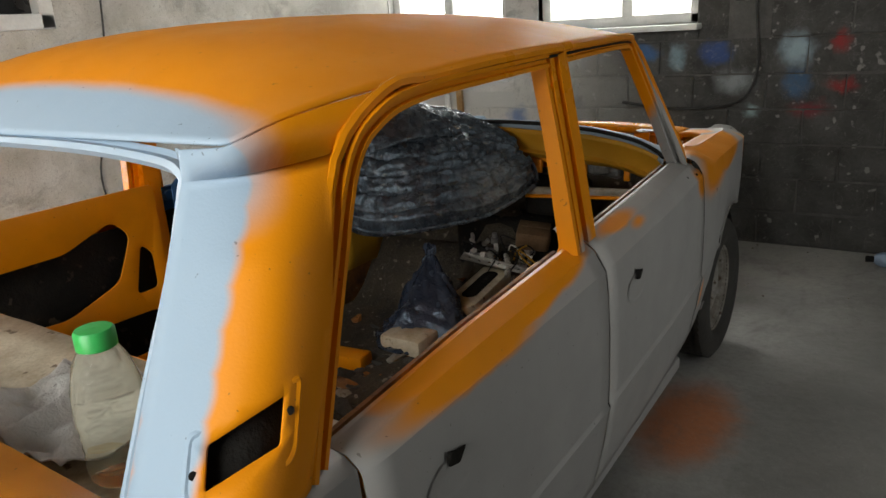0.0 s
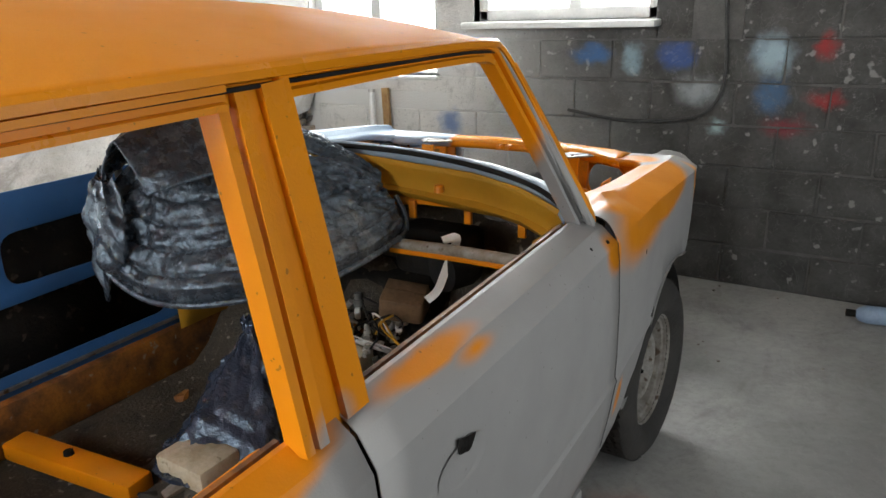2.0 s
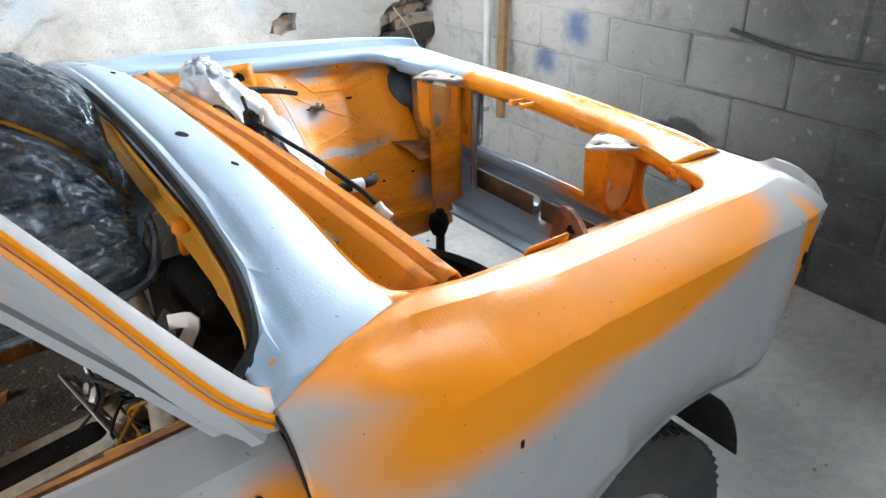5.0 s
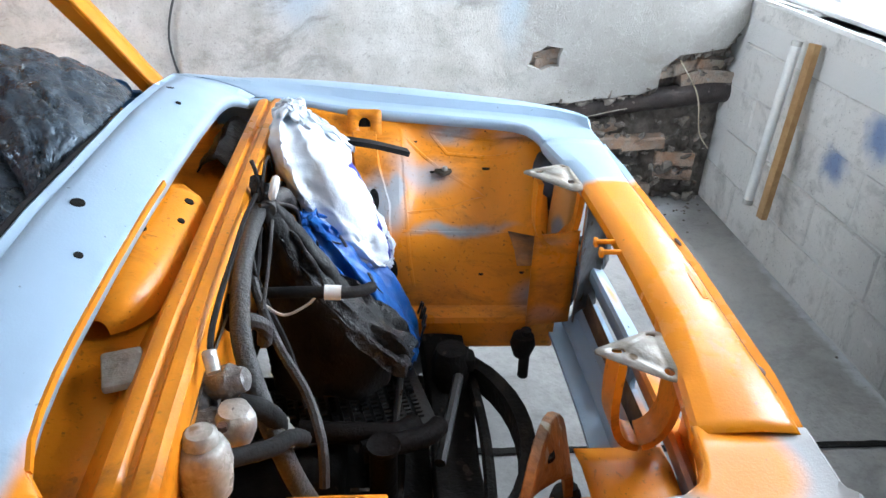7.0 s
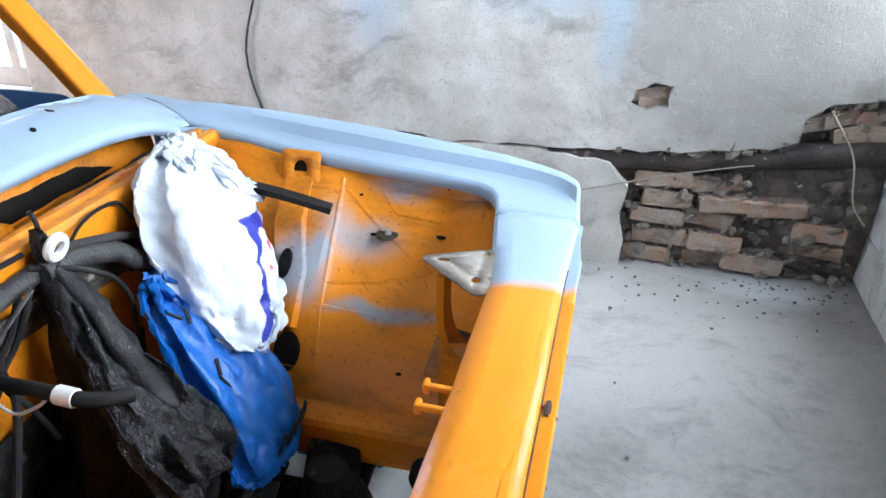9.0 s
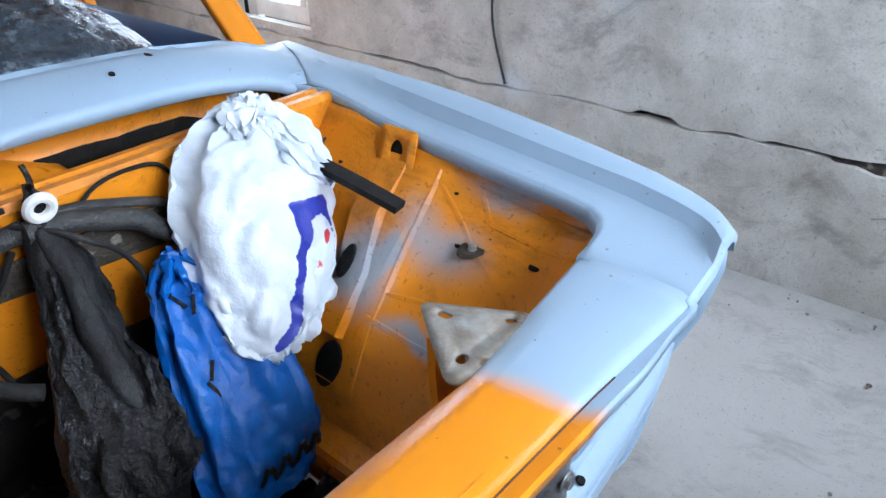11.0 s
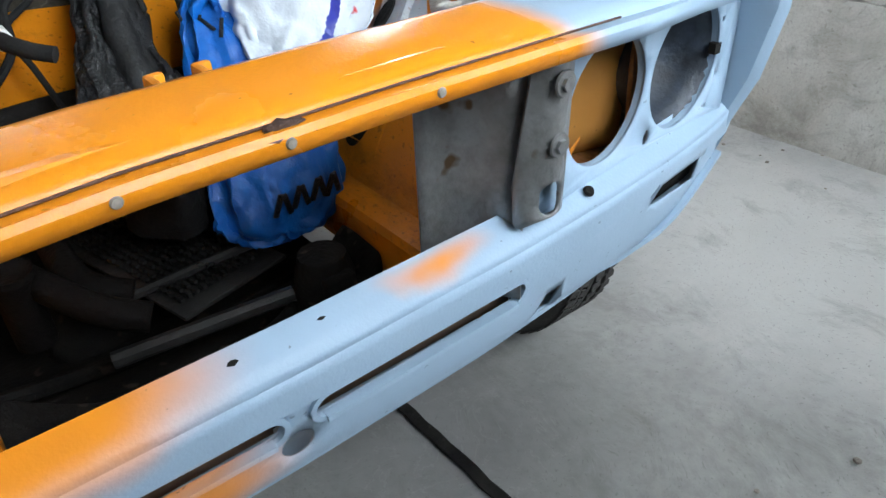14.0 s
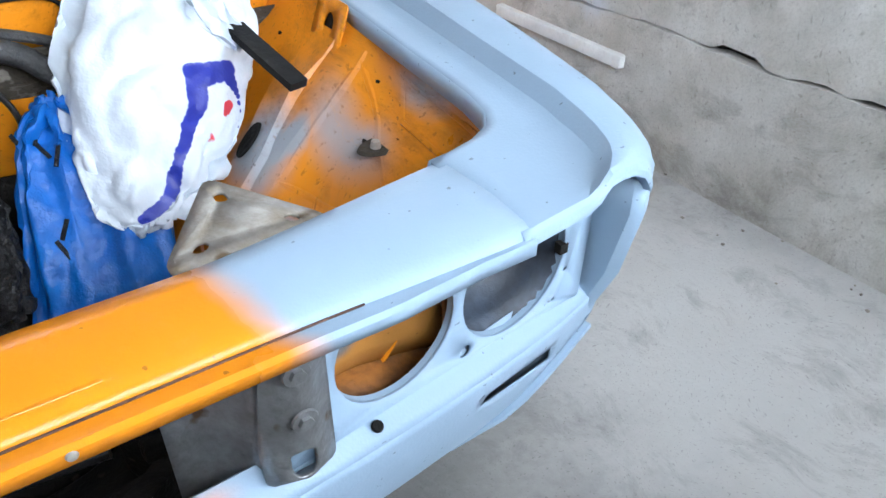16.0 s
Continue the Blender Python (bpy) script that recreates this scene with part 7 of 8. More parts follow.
def pulled(bm, seed, amount, axis, tightness=10.0):
    """Creases that run along the pull of a hanging bag."""
    bm.normal_update()
    axis = Vector(axis).normalized()
    for v in bm.verts:
        along = v.co.dot(axis)
        c = v.co - axis * along
        c = c * tightness + axis * along * tightness * 0.32
        f = 1 - 2.4 * abs(noise.noise(c + Vector((seed, seed * 0.7, 0)))) + 0.45 * (1 - 2.4 * abs(noise.noise(c * 2.4 + Vector((0, seed, 3)))))
        v.co += v.normal * amount * f
    return bm


def wrinkled(bm, amount, scale, seed):
    """Sharp creases in thin film, running across each other."""
    bm.normal_update()
    off = Vector((seed * 1.9, seed * 0.6, seed * 2.7))
    for v in bm.verts:
        c = v.co * scale + off
        w = Vector((noise.noise(c * 0.6), noise.noise(c * 0.6 + Vector((9, 0, 0))), noise.noise(c * 0.6 + Vector((0, 9, 0)))))
        f = abs(noise.noise(c + w * 1.3))
        g = abs(noise.noise(c * 2.1 + w))
        v.co += v.normal * amount * (0.9 - 3.0 * min(f, 0.35) + 0.4 - 1.2 * min(g, 0.35))
    return bm


bag = sack([((-0.425, -0.140, 0.968), 0.010, 0.010), ((-0.422, -0.138, 0.950), 0.080, 0.050), ((-0.412, -0.118, 0.905), 0.132, 0.076), ((-0.395, -0.085, 0.842), 0.156, 0.092), ((-0.370, -0.045, 0.772), 0.150, 0.092), ((-0.335, 0.0, 0.712), 0.122, 0.080), ((-0.300, 0.04, 0.670), 0.080, 0.058), ((-0.285, 0.052, 0.648), 0.04, 0.035), ((-0.283, 0.053, 0.644), 0.01, 0.01)], 9, 0.10, 3, 110, 14)
white_bag = finish("white_bag", wrinkled(wrinkled(pulled(bag, 2.0, 0.007, (0.12, 0.25, -0.33), 9.0), 0.011, 6.5, 4), 0.004, 19.0, 9), white_film, smooth=50)
tagged(white_bag, "full white carrier bag with blue and red print in engine bay", "bag")
part("knot", pulled(sack([((-0.465, -0.13, 0.925), 0.014, 0.014), ((-0.45, -0.13, 0.952), 0.026, 0.016), ((-0.42, -0.12, 0.962), 0.030, 0.018), ((-0.395, -0.09, 0.935), 0.018, 0.014)], 6, 0.3, 5, 40, 7), 7.0, 0.008, (1, 0, 0.3), 26.0), white_film, white_bag, "twisted handle knot")
part("handle_flap", pulled(sack([((-0.45, -0.12, 0.945), 0.012, 0.010), ((-0.455, -0.075, 0.915), 0.020, 0.016), ((-0.47, -0.035, 0.875), 0.026, 0.016), ((-0.485, -0.01, 0.845), 0.014, 0.010)], 6, 0.3, 6, 40, 7), 9.0, 0.008, (1, 0, 0.3), 24.0), white_film, white_bag, "loose handle flap")

bag = sack([((-0.24, -0.09, 0.79), 0.02, 0.02), ((-0.245, -0.06, 0.755), 0.068, 0.045), ((-0.240, 0.0, 0.67), 0.092, 0.058), ((-0.225, 0.065, 0.575), 0.106, 0.060), ((-0.212, 0.105, 0.495), 0.106, 0.052), ((-0.210, 0.115, 0.462), 0.075, 0.035), ((-0.210, 0.115, 0.456), 0.01, 0.01)], 12, 0.14, 8, 120, 14)
blue_bag = finish("blue_bag", wrinkled(pulled(bag, 4.0, 0.009, (0, 0.3, -0.4), 17.0), 0.006, 11.0, 6), blue_film, smooth=50)
tagged(blue_bag, "crumpled blue plastic bag with black print, in the engine bay", "bag")
for k, (dx, dz) in enumerate(((-0.045, 0.0), (-0.018, 0.004), (0.012, 0.002), (0.040, -0.004))):
    bars = merged(*[moved(rounded_box(0, 0, 0, 0.009, 0.004, 0.040, 0.0015), Matrix.Translation((-0.225 + dx + o, 0.158 - 3.0 * (dx + o) ** 2, 0.535 + dz)) @ pose(0, 0, 0, -12, t, 0)) for o, t in ((-0.007, 16), (0.006, -16))])
    part("print_bar", bars, black_film, blue_bag, "black printed bars")
blue_tree = BVHTree.FromPolygons([v.co.copy() for v in blue_bag.data.vertices], [tuple(p.vertices) for p in blue_bag.data.polygons])
for dx, dz, lean in ((0.010, 0.008, 14), (-0.003, 0.006, -14), (-0.016, 0.003, 14), (-0.030, 0.0, 0), (0.004, -0.086, 10), (-0.012, -0.090, -10), (0.002, -0.116, 6)):
    at, normal, *_ = blue_tree.find_nearest(Vector((-0.186 + dx, -0.050 - 1.1 * dx - 0.75 * dz, 0.742 + dz)))
    if normal.y < 0:
        normal = -normal
    part("print_bar", moved(rounded_box(0, 0, 0, 0.006, 0.030, 0.003, 0.001), Matrix.Translation(at + normal * 0.002) @ normal.to_track_quat("Z", "Y").to_matrix().to_4x4() @ pose(0, 0, 0, 0, 0, lean)), black_film, blue_bag, "black printed bar")

bag = sack([((-0.097, -0.155, 0.925), 0.010, 0.010), ((-0.095, -0.14, 0.88), 0.026, 0.020), ((-0.085, -0.10, 0.80), 0.045, 0.028), ((-0.068, -0.03, 0.715), 0.068, 0.036), ((-0.050, 0.055, 0.645), 0.086, 0.042), ((-0.042, 0.10, 0.605), 0.080, 0.034), ((-0.042, 0.112, 0.590), 0.05, 0.014)], 11, 0.18, 11, 88, 11)
black_bag = finish("black_bag", wrinkled(pulled(bag, 6.0, 0.013, (0.06, 0.27, -0.36), 24.0), 0.005, 16.0, 7), black_film, smooth=50)
tagged(black_bag, "dusty black plastic bag hanging from a hook over the engine bay", "bag")
slab_rows = []
for k in steps(0, 1, 30):
    z = 0.895 - 0.41 * k
    back, fore, half = -0.158, lerp(k, [0, 0.35, 0.8, 1.0], [-0.135, -0.03, 0.085, 0.07]), 0.012 + 0.040 * k ** 0.8
    cx = lerp(k, [0, 0.4, 1.0], [-0.095, -0.085, -0.070])
    slab_rows.append([(cx + half * math.sin(a) * (1 + 0.25 * math.sin(5 * a + 3 * k)), (back + fore) / 2 + (fore - back) / 2 * math.cos(a), z) for a in steps(0, 2 * math.pi, 49)[:-1]])
slab_bm = grid(slab_rows, close=True, caps=True)
slab_bm.normal_update()
# the bag's shaded side, put into a blacker film
part("slack_body", wrinkled(pulled(slab_bm, 9.0, 0.008, (0.05, 0.10, -0.4), 16.0), 0.004, 13.0, 8), film("shaded_film", (0.003, 0.003, 0.0035), 0.55, bump=0.4, scale=16), black_bag, "slack side of the black bag, blackened for its shade", smooth=50)
part("ring", sweep([(-0.095 + 0.016 * math.cos(a), -0.128 + 0.004 * math.sin(a), 0.915 + 0.016 * math.sin(a)) for a in steps(0, 2 * math.pi, 20)[:-1]], ring(0.0075, 8), closed=True, up=(0, 1, 0)), white_plastic, black_bag, "white plastic ring")
part("tip", tube([(-0.10, -0.155, 0.915), (-0.103, -0.16, 0.945), (-0.101, -0.165, 0.965)], 0.004, 6), black_film, black_bag)

# quilted jacket over the steering wheel
def fold_noise(u, v, seed):
    """Sharp-crested wrinkles."""
    return 1 - 2.2 * abs(noise.noise(Vector((u, v, seed)))) + 0.5 * (1 - 2.2 * abs(noise.noise(Vector((u * 2.3, v * 2.3, seed + 5)))))


HEM = [(-0.335, -1.03, 0.80), (-0.28, -1.02, 0.750), (-0.19, -1.0, 0.715), (-0.066, -0.965, 0.718), (0.05, -0.865, 0.728), (0.12, -0.745, 0.732), (0.168, -0.625, 0.760), (0.188, -0.54, 0.782), (0.190, -0.465, 0.800)]


def jacket_bm():
    n, m = 150, 120
    top = spline([(-0.34, -0.955, 0.985), (-0.31, -0.90, 1.04), (-0.26, -0.84, 1.085), (-0.20, -0.77, 1.085), (-0.13, -0.70, 1.060), (-0.08, -0.62, 1.030), (-0.02, -0.545, 0.995), (0.05, -0.485, 0.958), (0.110, -0.452, 0.912)], 20)
    low = spline(HEM, 20)
    out = Vector((0.70, -0.42, 0.56))
    rows = []
    for i in range(n + 1):
        f = i / n
        a, b = top[round(f * (len(top) - 1))], low[round(f * (len(low) - 1))]
        size = (a - b).length
        row = []
        for j in range(m + 1):
            k = j / m
            p = a.lerp(b, k)
            # stitched bands, each a little fuller than its seams, with puckers that run across the stitching
            seams = (1 - k) * size / 0.062 + 0.10 * math.sin(f * 5 + 0.6) + 0.06 * noise.noise(Vector((f * 11, k * 3, 1)))
            puff = 1 - (1 - abs(math.sin(math.pi * seams))) ** 3
            edge = min(1.0, (1 - k) / 0.06, k / 0.05)
            wander = 1.2 * noise.noise(Vector((f * 8, k * 7, 4)))
            pucker = fold_noise(f * 26 + wander, seams * 0.55 + 0.3 * wander, 2) * 0.0060 * (1.35 - 0.8 * puff)
            drape = fold_noise(f * 5 + k * 4.0, k * 2.2 - f * 4, 9) * 0.012 * (1.2 - 0.5 * k)
            sag = 0.020 * noise.noise(Vector((f * 3.2, k * 2.4, 7)))
            crush = max(0.0, noise.noise(Vector((f * 34, k * 26, 3)))) * 0.004
            rise = 0.016 * math.sin(math.pi * min(1.0, k * 1.05)) * min(1.0, size / 0.25)
            row.append(tuple(p + out * (rise + edge * (0.014 * puff + pucker + drape + sag - crush))))
        rows.append(row)
    back = [[(x - 0.035, y + 0.02, z - 0.03) for x, y, z in row] for row in rows]
    return grid([r + b[::-1] for r, b in zip(rows, back)], close=True, caps=False)


def hood_bm():
    """The hood: an arched flap with an open, pointed front."""
    left = spline([(-0.335, -0.985, 0.985), (-0.355, -0.93, 1.0), (-0.345, -0.84, 1.02), (-0.28, -0.74, 1.02), (-0.17, -0.65, 0.995)], 9)
    ridge = spline([(-0.250, -0.990, 1.094), (-0.243, -0.91, 1.118), (-0.228, -0.82, 1.140), (-0.17, -0.73, 1.100), (-0.10, -0.65, 1.040)], 9)
    right = spline([(-0.165, -0.985, 0.975), (-0.125, -0.94, 0.985), (-0.085, -0.86, 1.00), (-0.045, -0.76, 1.00), (-0.02, -0.66, 0.98)], 9)
    rows = []
    for i, (a, c, b) in enumerate(zip(left, ridge, right)):
        f = i / (len(left) - 1)
        row = []
        for t in steps(-1, 1, 60):
            side = a if t < 0 else b
            arch = abs(t) ** (1.15 + 0.6 * f)
            p = c.lerp(side, arch)
            bulge = 0.022 * math.sin(math.pi * abs(t)) * (0.4 + f)
            away = Vector((-0.6 if t < 0 else 0.6, -0.25, 0.7))
            fold = fold_noise(f * 5 + abs(t) * 1.5, t * 3 - f * 2, 14) * 0.009 + fold_noise(f * 14, t * 9, 5) * 0.0035
            row.append(tuple(p + away * (bulge + fold * min(1.0, 0.4 + f * 3))))
        rows.append(row)
    return grid(rows)


jacket = finish("jacket", jacket_bm(), jacket_cloth, smooth=60)
tagged(jacket, "black quilted jacket draped over the steering wheel", "jacket")


def ruffled(stations, folds, depth, seed, amount, scale, n=64, between=9):
    bm = sack(stations, folds, depth, seed, n, between)
    bm.normal_update()
    for v in bm.verts:
        c = v.co * scale
        v.co += v.normal * amount * fold_noise(c.x + 0.6 * c.z, c.y + c.z * 0.5, seed * 1.3)
    return bm


def yoke_bm():
    """The back of the jacket, lying forward over the dash to the windscreen."""
    high = spline([(-0.40, -0.88, 1.00), (-0.33, -0.80, 1.065), (-0.24, -0.74, 1.085), (-0.13, -0.70, 1.060), (-0.08, -0.62, 1.030), (-0.02, -0.545, 0.995), (0.05, -0.485, 0.958), (0.110, -0.452, 0.912)], 12)
    fore = spline([(-0.52, -0.56, 0.955), (-0.45, -0.49, 0.980), (-0.36, -0.45, 0.995), (-0.24, -0.434, 1.004), (-0.13, -0.434, 1.000), (-0.06, -0.438, 0.985), (0.02, -0.446, 0.950), (0.108, -0.448, 0.912)], 12)
    rows = []
    for i, (a, b) in enumerate(zip(high, fore)):
        f = i / (len(high) - 1)
        row = []
        for j in range(50):
            k = j / 49
            seams = (k * (a - b).length / 0.07) + 0.15 * noise.noise(Vector((f * 7, k * 3, 2)))
            puff = 1 - (1 - abs(math.sin(math.pi * seams))) ** 3
            full = math.sin(math.pi * min(1.0, 0.02 + k * 0.98)) ** 0.7
            row.append(tuple(a.lerp(b, k) + Vector((0.05, 0.1, 0.9)) * ((0.045 + 0.012 * puff) * full * (1 - 0.6 * f) + 0.010 * full * fold_noise(f * 7 + k, k * 4 - f * 3, 6) + 0.004 * fold_noise(f * 24, k * 14, 8))))
        rows.append(row)
    return grid(rows)


part("yoke", yoke_bm(), jacket_cloth, jacket, "back of the jacket lying over the dash", solid=0.006, smooth=60)
part("hood", hood_bm(), jacket_cloth, jacket, "pointed open hood", solid=0.006, smooth=60)
part("sleeve", ruffled([((-0.345, -0.965, 1.015), 0.028, 0.024), ((-0.362, -0.985, 0.96), 0.036, 0.026), ((-0.375, -0.998, 0.87), 0.040, 0.026), ((-0.372, -1.005, 0.79), 0.030, 0.020), ((-0.366, -1.010, 0.73), 0.018, 0.012), ((-0.361, -1.011, 0.690), 0.006, 0.005)], 7, 0.22, 22, 0.012, 12.0), jacket_cloth, jacket, "hanging sleeve")
part("collar", ruffled([((-0.33, -0.985, 1.00), 0.03, 0.02), ((-0.31, -1.00, 0.95), 0.055, 0.03), ((-0.30, -1.015, 0.88), 0.07, 0.035), ((-0.295, -1.02, 0.81), 0.065, 0.035), ((-0.29, -1.015, 0.775), 0.04, 0.02)], 7, 0.12, 23, 0.014, 9.0), jacket_cloth, jacket, "folded collar")
part("hem", tube([(x + 0.010, y - 0.004, z - 0.004) for x, y, z in HEM] + [(0.178, -0.440, 0.84), (0.150, -0.438, 0.885)], 0.008, 8), jacket_cloth, jacket, "stitched hem")
column = thing("steering_wheel", "steering wheel and column hidden below a jacket", "steering wheel")
part("rim", sweep([(-0.30 + 0.19 * math.cos(a), -0.83 - 0.05 * math.sin(a), 0.93 + 0.17 * math.sin(a)) for a in steps(0, 2 * math.pi, 32)[:-1]], ring(0.012, 8), closed=True, up=(0, 1, 0.3)), rubber, column)
part("column", tube([(-0.30, -0.83, 0.90), (-0.29, -0.40, 0.70)], 0.025, 10), black_steel, column)

# shiny black bag on the tunnel
bag = sack([((-0.045, -0.835, 0.60), 0.012, 0.010), ((-0.03, -0.865, 0.55), 0.058, 0.050), ((0.0, -0.92, 0.47), 0.118, 0.105), ((0.015, -0.97, 0.40), 0.150, 0.135), ((0.02, -1.00, 0.365), 0.180, 0.165), ((0.02, -0.98, 0.355), 0.02, 0.02)], 11, 0.24, 31)
bin_bag = finish("bin_bag", pulled(bag, 12.0, 0.014, (0, 0, 1), 20.0), shiny_film, smooth=50)
tagged(bin_bag, "shiny black bin bag standing on the car tunnel", "bag")
part("tied_neck", pulled(sack([((-0.050, -0.830, 0.590), 0.016, 0.014), ((-0.050, -0.828, 0.602), 0.018, 0.015), ((-0.052, -0.826, 0.612), 0.020, 0.015), ((-0.053, -0.825, 0.618), 0.008, 0.006)], 9, 0.35, 33, 40, 6), 3.0, 0.006, (0, 0, 1), 30.0), shiny_film, bin_bag, "gathered neck")

# stripped console and clutter in front of the tunnel
console = thing("console", "stripped console beam with cables and metal clutter", "console")
beam_rows = []
for k in steps(0, 1, 16):
    w = 0.058 * (1 - 0.75 * max(0.0, 1 - k / 0.16) ** 2)
    cx, cy, cz = 0.075 - 0.020 * k, -0.885 + 0.345 * k, 0.425 + 0.030 * k
    beam_rows.append([(cx - w - 0.010, cy, cz - 0.05), (cx - w - 0.004, cy, cz - 0.008), (cx - w, cy, cz), (cx - w + 0.016, cy, cz + 0.004), (cx + w - 0.016, cy, cz + 0.004), (cx + w, cy, cz), (cx + w + 0.006, cy, cz - 0.05)])
beam = part("beam", grid(beam_rows), cream, console, "cream painted beam with rusty end", solid=0.003, smooth=30)
part("beam_slot", moved(plate(slot2(-0.030, 0.030, -0.115, 0.115), (), lambda u, v: (u, v, 0.0)), Matrix.Translation((0.068, -0.690, 0.4475)) @ pose(0, 0, 0, 5, 0, 3.5)), black_steel, beam, "black slot", solid=0.002)
rnd = random.Random(41)
for k in range(26):
    sx, sy, sz = rnd.uniform(0.012, 0.045), rnd.uniform(0.012, 0.04), rnd.uniform(0.008, 0.03)
    at = (rnd.uniform(-0.12, 0.20), rnd.uniform(-0.58, -0.42), rnd.uniform(0.43, 0.54))
    part("fitting", moved(rounded_box(0, 0, 0, sx, sy, sz, 0.003), Matrix.Translation(at) @ pose(0, 0, 0, rnd.uniform(-40, 40), rnd.uniform(-40, 40), rnd.uniform(0, 180))), rnd.choice([grey_plate, alloy, black_steel, bare_steel, white_plastic, alloy]), console)
for k in range(18):
    at = (rnd.uniform(-0.10, 0.18), rnd.uniform(-0.575, -0.45), rnd.uniform(0.46, 0.55))
    r = rnd.uniform(0.007, 0.016)
    part("union_nut", moved(turned([(0.0, 0.03), (r * 0.7, 0.03), (r * 0.75, 0.012), (r, 0.010), (r, -0.012), (r * 0.6, -0.014), (r * 0.6, -0.03), (0.0, -0.03)], (0, 0, 0), 10), Matrix.Translation(at) @ pose(0, 0, 0, rnd.uniform(-80, 80), rnd.uniform(-80, 80), 0)), rnd.choice([alloy, grey_plate, bare_steel, black_steel]), console)
plate_turn = Matrix.Translation((0.062, -0.585, 0.497)) @ pose(0, 0, 0, 38, 10, 14)
part("side_plate", moved(plate(rounded2([(-0.135, -0.030), (0.135, -0.026), (0.140, 0.020), (-0.110, 0.028)], 0.008, 2), [circle2(q, 0.0, 0.007, 8) for q in (-0.09, -0.05, -0.01, 0.03, 0.07, 0.105)], lambda u, v: (u, 0.004 * math.sin(u * 40), v)), plate_turn), alloy, console, "bluish perforated metal plate", solid=0.003)
for k, mat_ in enumerate((rubber, rubber, yellow_paint, rubber, rubber, white_plastic, rubber, yellow_paint, rubber, purple_film, rubber, rubber)):
    a = Vector((rnd.uniform(-0.08, 0.16), rnd.uniform(-0.58, -0.46), rnd.uniform(0.48, 0.54)))
    part("wire", tube([a, a + Vector((rnd.uniform(-0.05, 0.08), rnd.uniform(-0.04, 0.04), rnd.uniform(0.02, 0.06))), a + Vector((rnd.uniform(0, 0.12), rnd.uniform(-0.06, 0.02), 0.02)), a + Vector((rnd.uniform(0.03, 0.16), rnd.uniform(-0.05, 0.06), -0.04))], 0.003, 6), mat_, console)
part("heater_box", rounded_box(0.24, -0.36, 0.72, 0.24, 0.14, 0.14, 0.03, 3), black_steel, console, "black heater box")
part("heater_motor", moved(lathe([(0.0, 0.06), (0.05, 0.055), (0.06, 0.03), (0.06, -0.05), (0.0, -0.05)], 20), Matrix.Translation((0.33, -0.42, 0.70)) @ pose(0, 0, 0, 0, 0, 70)), rubber, console, "black heater motor")
box_turn = Matrix.Translation((0.175, -0.455, 0.575)) @ pose(0, 0, 0, 18, 8, 22)
carton_box = finish("carton", moved(crumple(rounded_box(0, 0, 0, 0.125, 0.095, 0.075, 0.012, 3), 0.006, 18.0, 5), box_turn), carton)
tagged(carton_box, "brown cardboard box in the footwell", "box")
part("flap", moved(rounded_box(0, 0, 0, 0.120, 0.046, 0.003, 0.001), box_turn @ Matrix.Translation((0, -0.026, 0.043)) @ pose(0, 0, 0, 7, 0, 0)), carton, carton_box)
part("flap", moved(rounded_box(0, 0, 0, 0.120, 0.044, 0.003, 0.001), box_turn @ Matrix.Translation((0, 0.026, 0.041)) @ pose(0, 0, 0, -5, 0, 0)), carton, carton_box)
strap = spline([(0.325, -0.475, 0.79), (0.352, -0.448, 0.795), (0.345, -0.468, 0.75), (0.33, -0.48, 0.70), (0.318, -0.50, 0.655), (0.292, -0.512, 0.628)], 5)
tagged(finish("white_strap", sweep(strap, [(-0.011, -0.002), (0.011, -0.002), (0.011, 0.002), (-0.011, 0.002)], up=(0.6, -0.6, 0.4)), white_plastic), "white cloth strap tied to the dash rail", "strap")
rags = bmesh.new()
bmesh.ops.create_grid(rags, x_segments=40, y_segments=30, size=0.5, matrix=Matrix.Translation((0.18, -1.30, 0.262)) @ Matrix.Diagonal((0.8, 0.5, 1, 1)))
for v in rags.verts:
    v.co.z += 0.05 * abs(noise.noise(v.co * 7)) + 0.02 * noise.noise(v.co * 19)
tagged(finish("floor_rag", rags, dusty_cloth, solid=0.004), "dark dirty sheet lying on the car floor", "cloth")

# litter on the floor pan: crumbs, shards and torn scraps
pan_tree = BVHTree.FromBMesh(grid(pan_rows))
rnd = random.Random(52)
for name, material, count, label in (("floor_litter", dusty_cloth, 150, "dark dirt and torn scraps littering the car floor"), ("metal_litter", grey_plate, 90, "dull metal scraps and crumbs littering the car floor"), ("paint_litter", rusty_paint, 50, "flakes of rusty orange paint on the car floor")):
    litter = bmesh.new()
    for k in range(count):
        x, y = rnd.gauss(0.08, 0.24), rnd.uniform(-1.5, -0.46)
        at = pan_tree.ray_cast(Vector((x, y, 0.68)), Vector((0, 0, -1)))[0]
        if at is None or abs(x) > 0.6:
            continue
        size = rnd.choice((0.006, 0.010, 0.016, 0.026))
        turn = Matrix.Translation(at + Vector((0, 0, size * 0.3))) @ pose(0, 0, 0, rnd.uniform(-35, 35), rnd.uniform(-35, 35), rnd.uniform(0, 180))
        verts = bmesh.ops.create_icosphere(litter, subdivisions=1, radius=size, matrix=turn @ Matrix.Diagonal((rnd.uniform(0.6, 2.2), rnd.uniform(0.5, 1.3), rnd.uniform(0.15, 0.6), 1)))["verts"]
        for v in verts:
            v.co += Vector((rnd.uniform(-1, 1), rnd.uniform(-1, 1), rnd.uniform(-1, 1))) * size * 0.25
    tagged(finish(name, litter, material, smooth=0), label, "litter", "", "stuff")

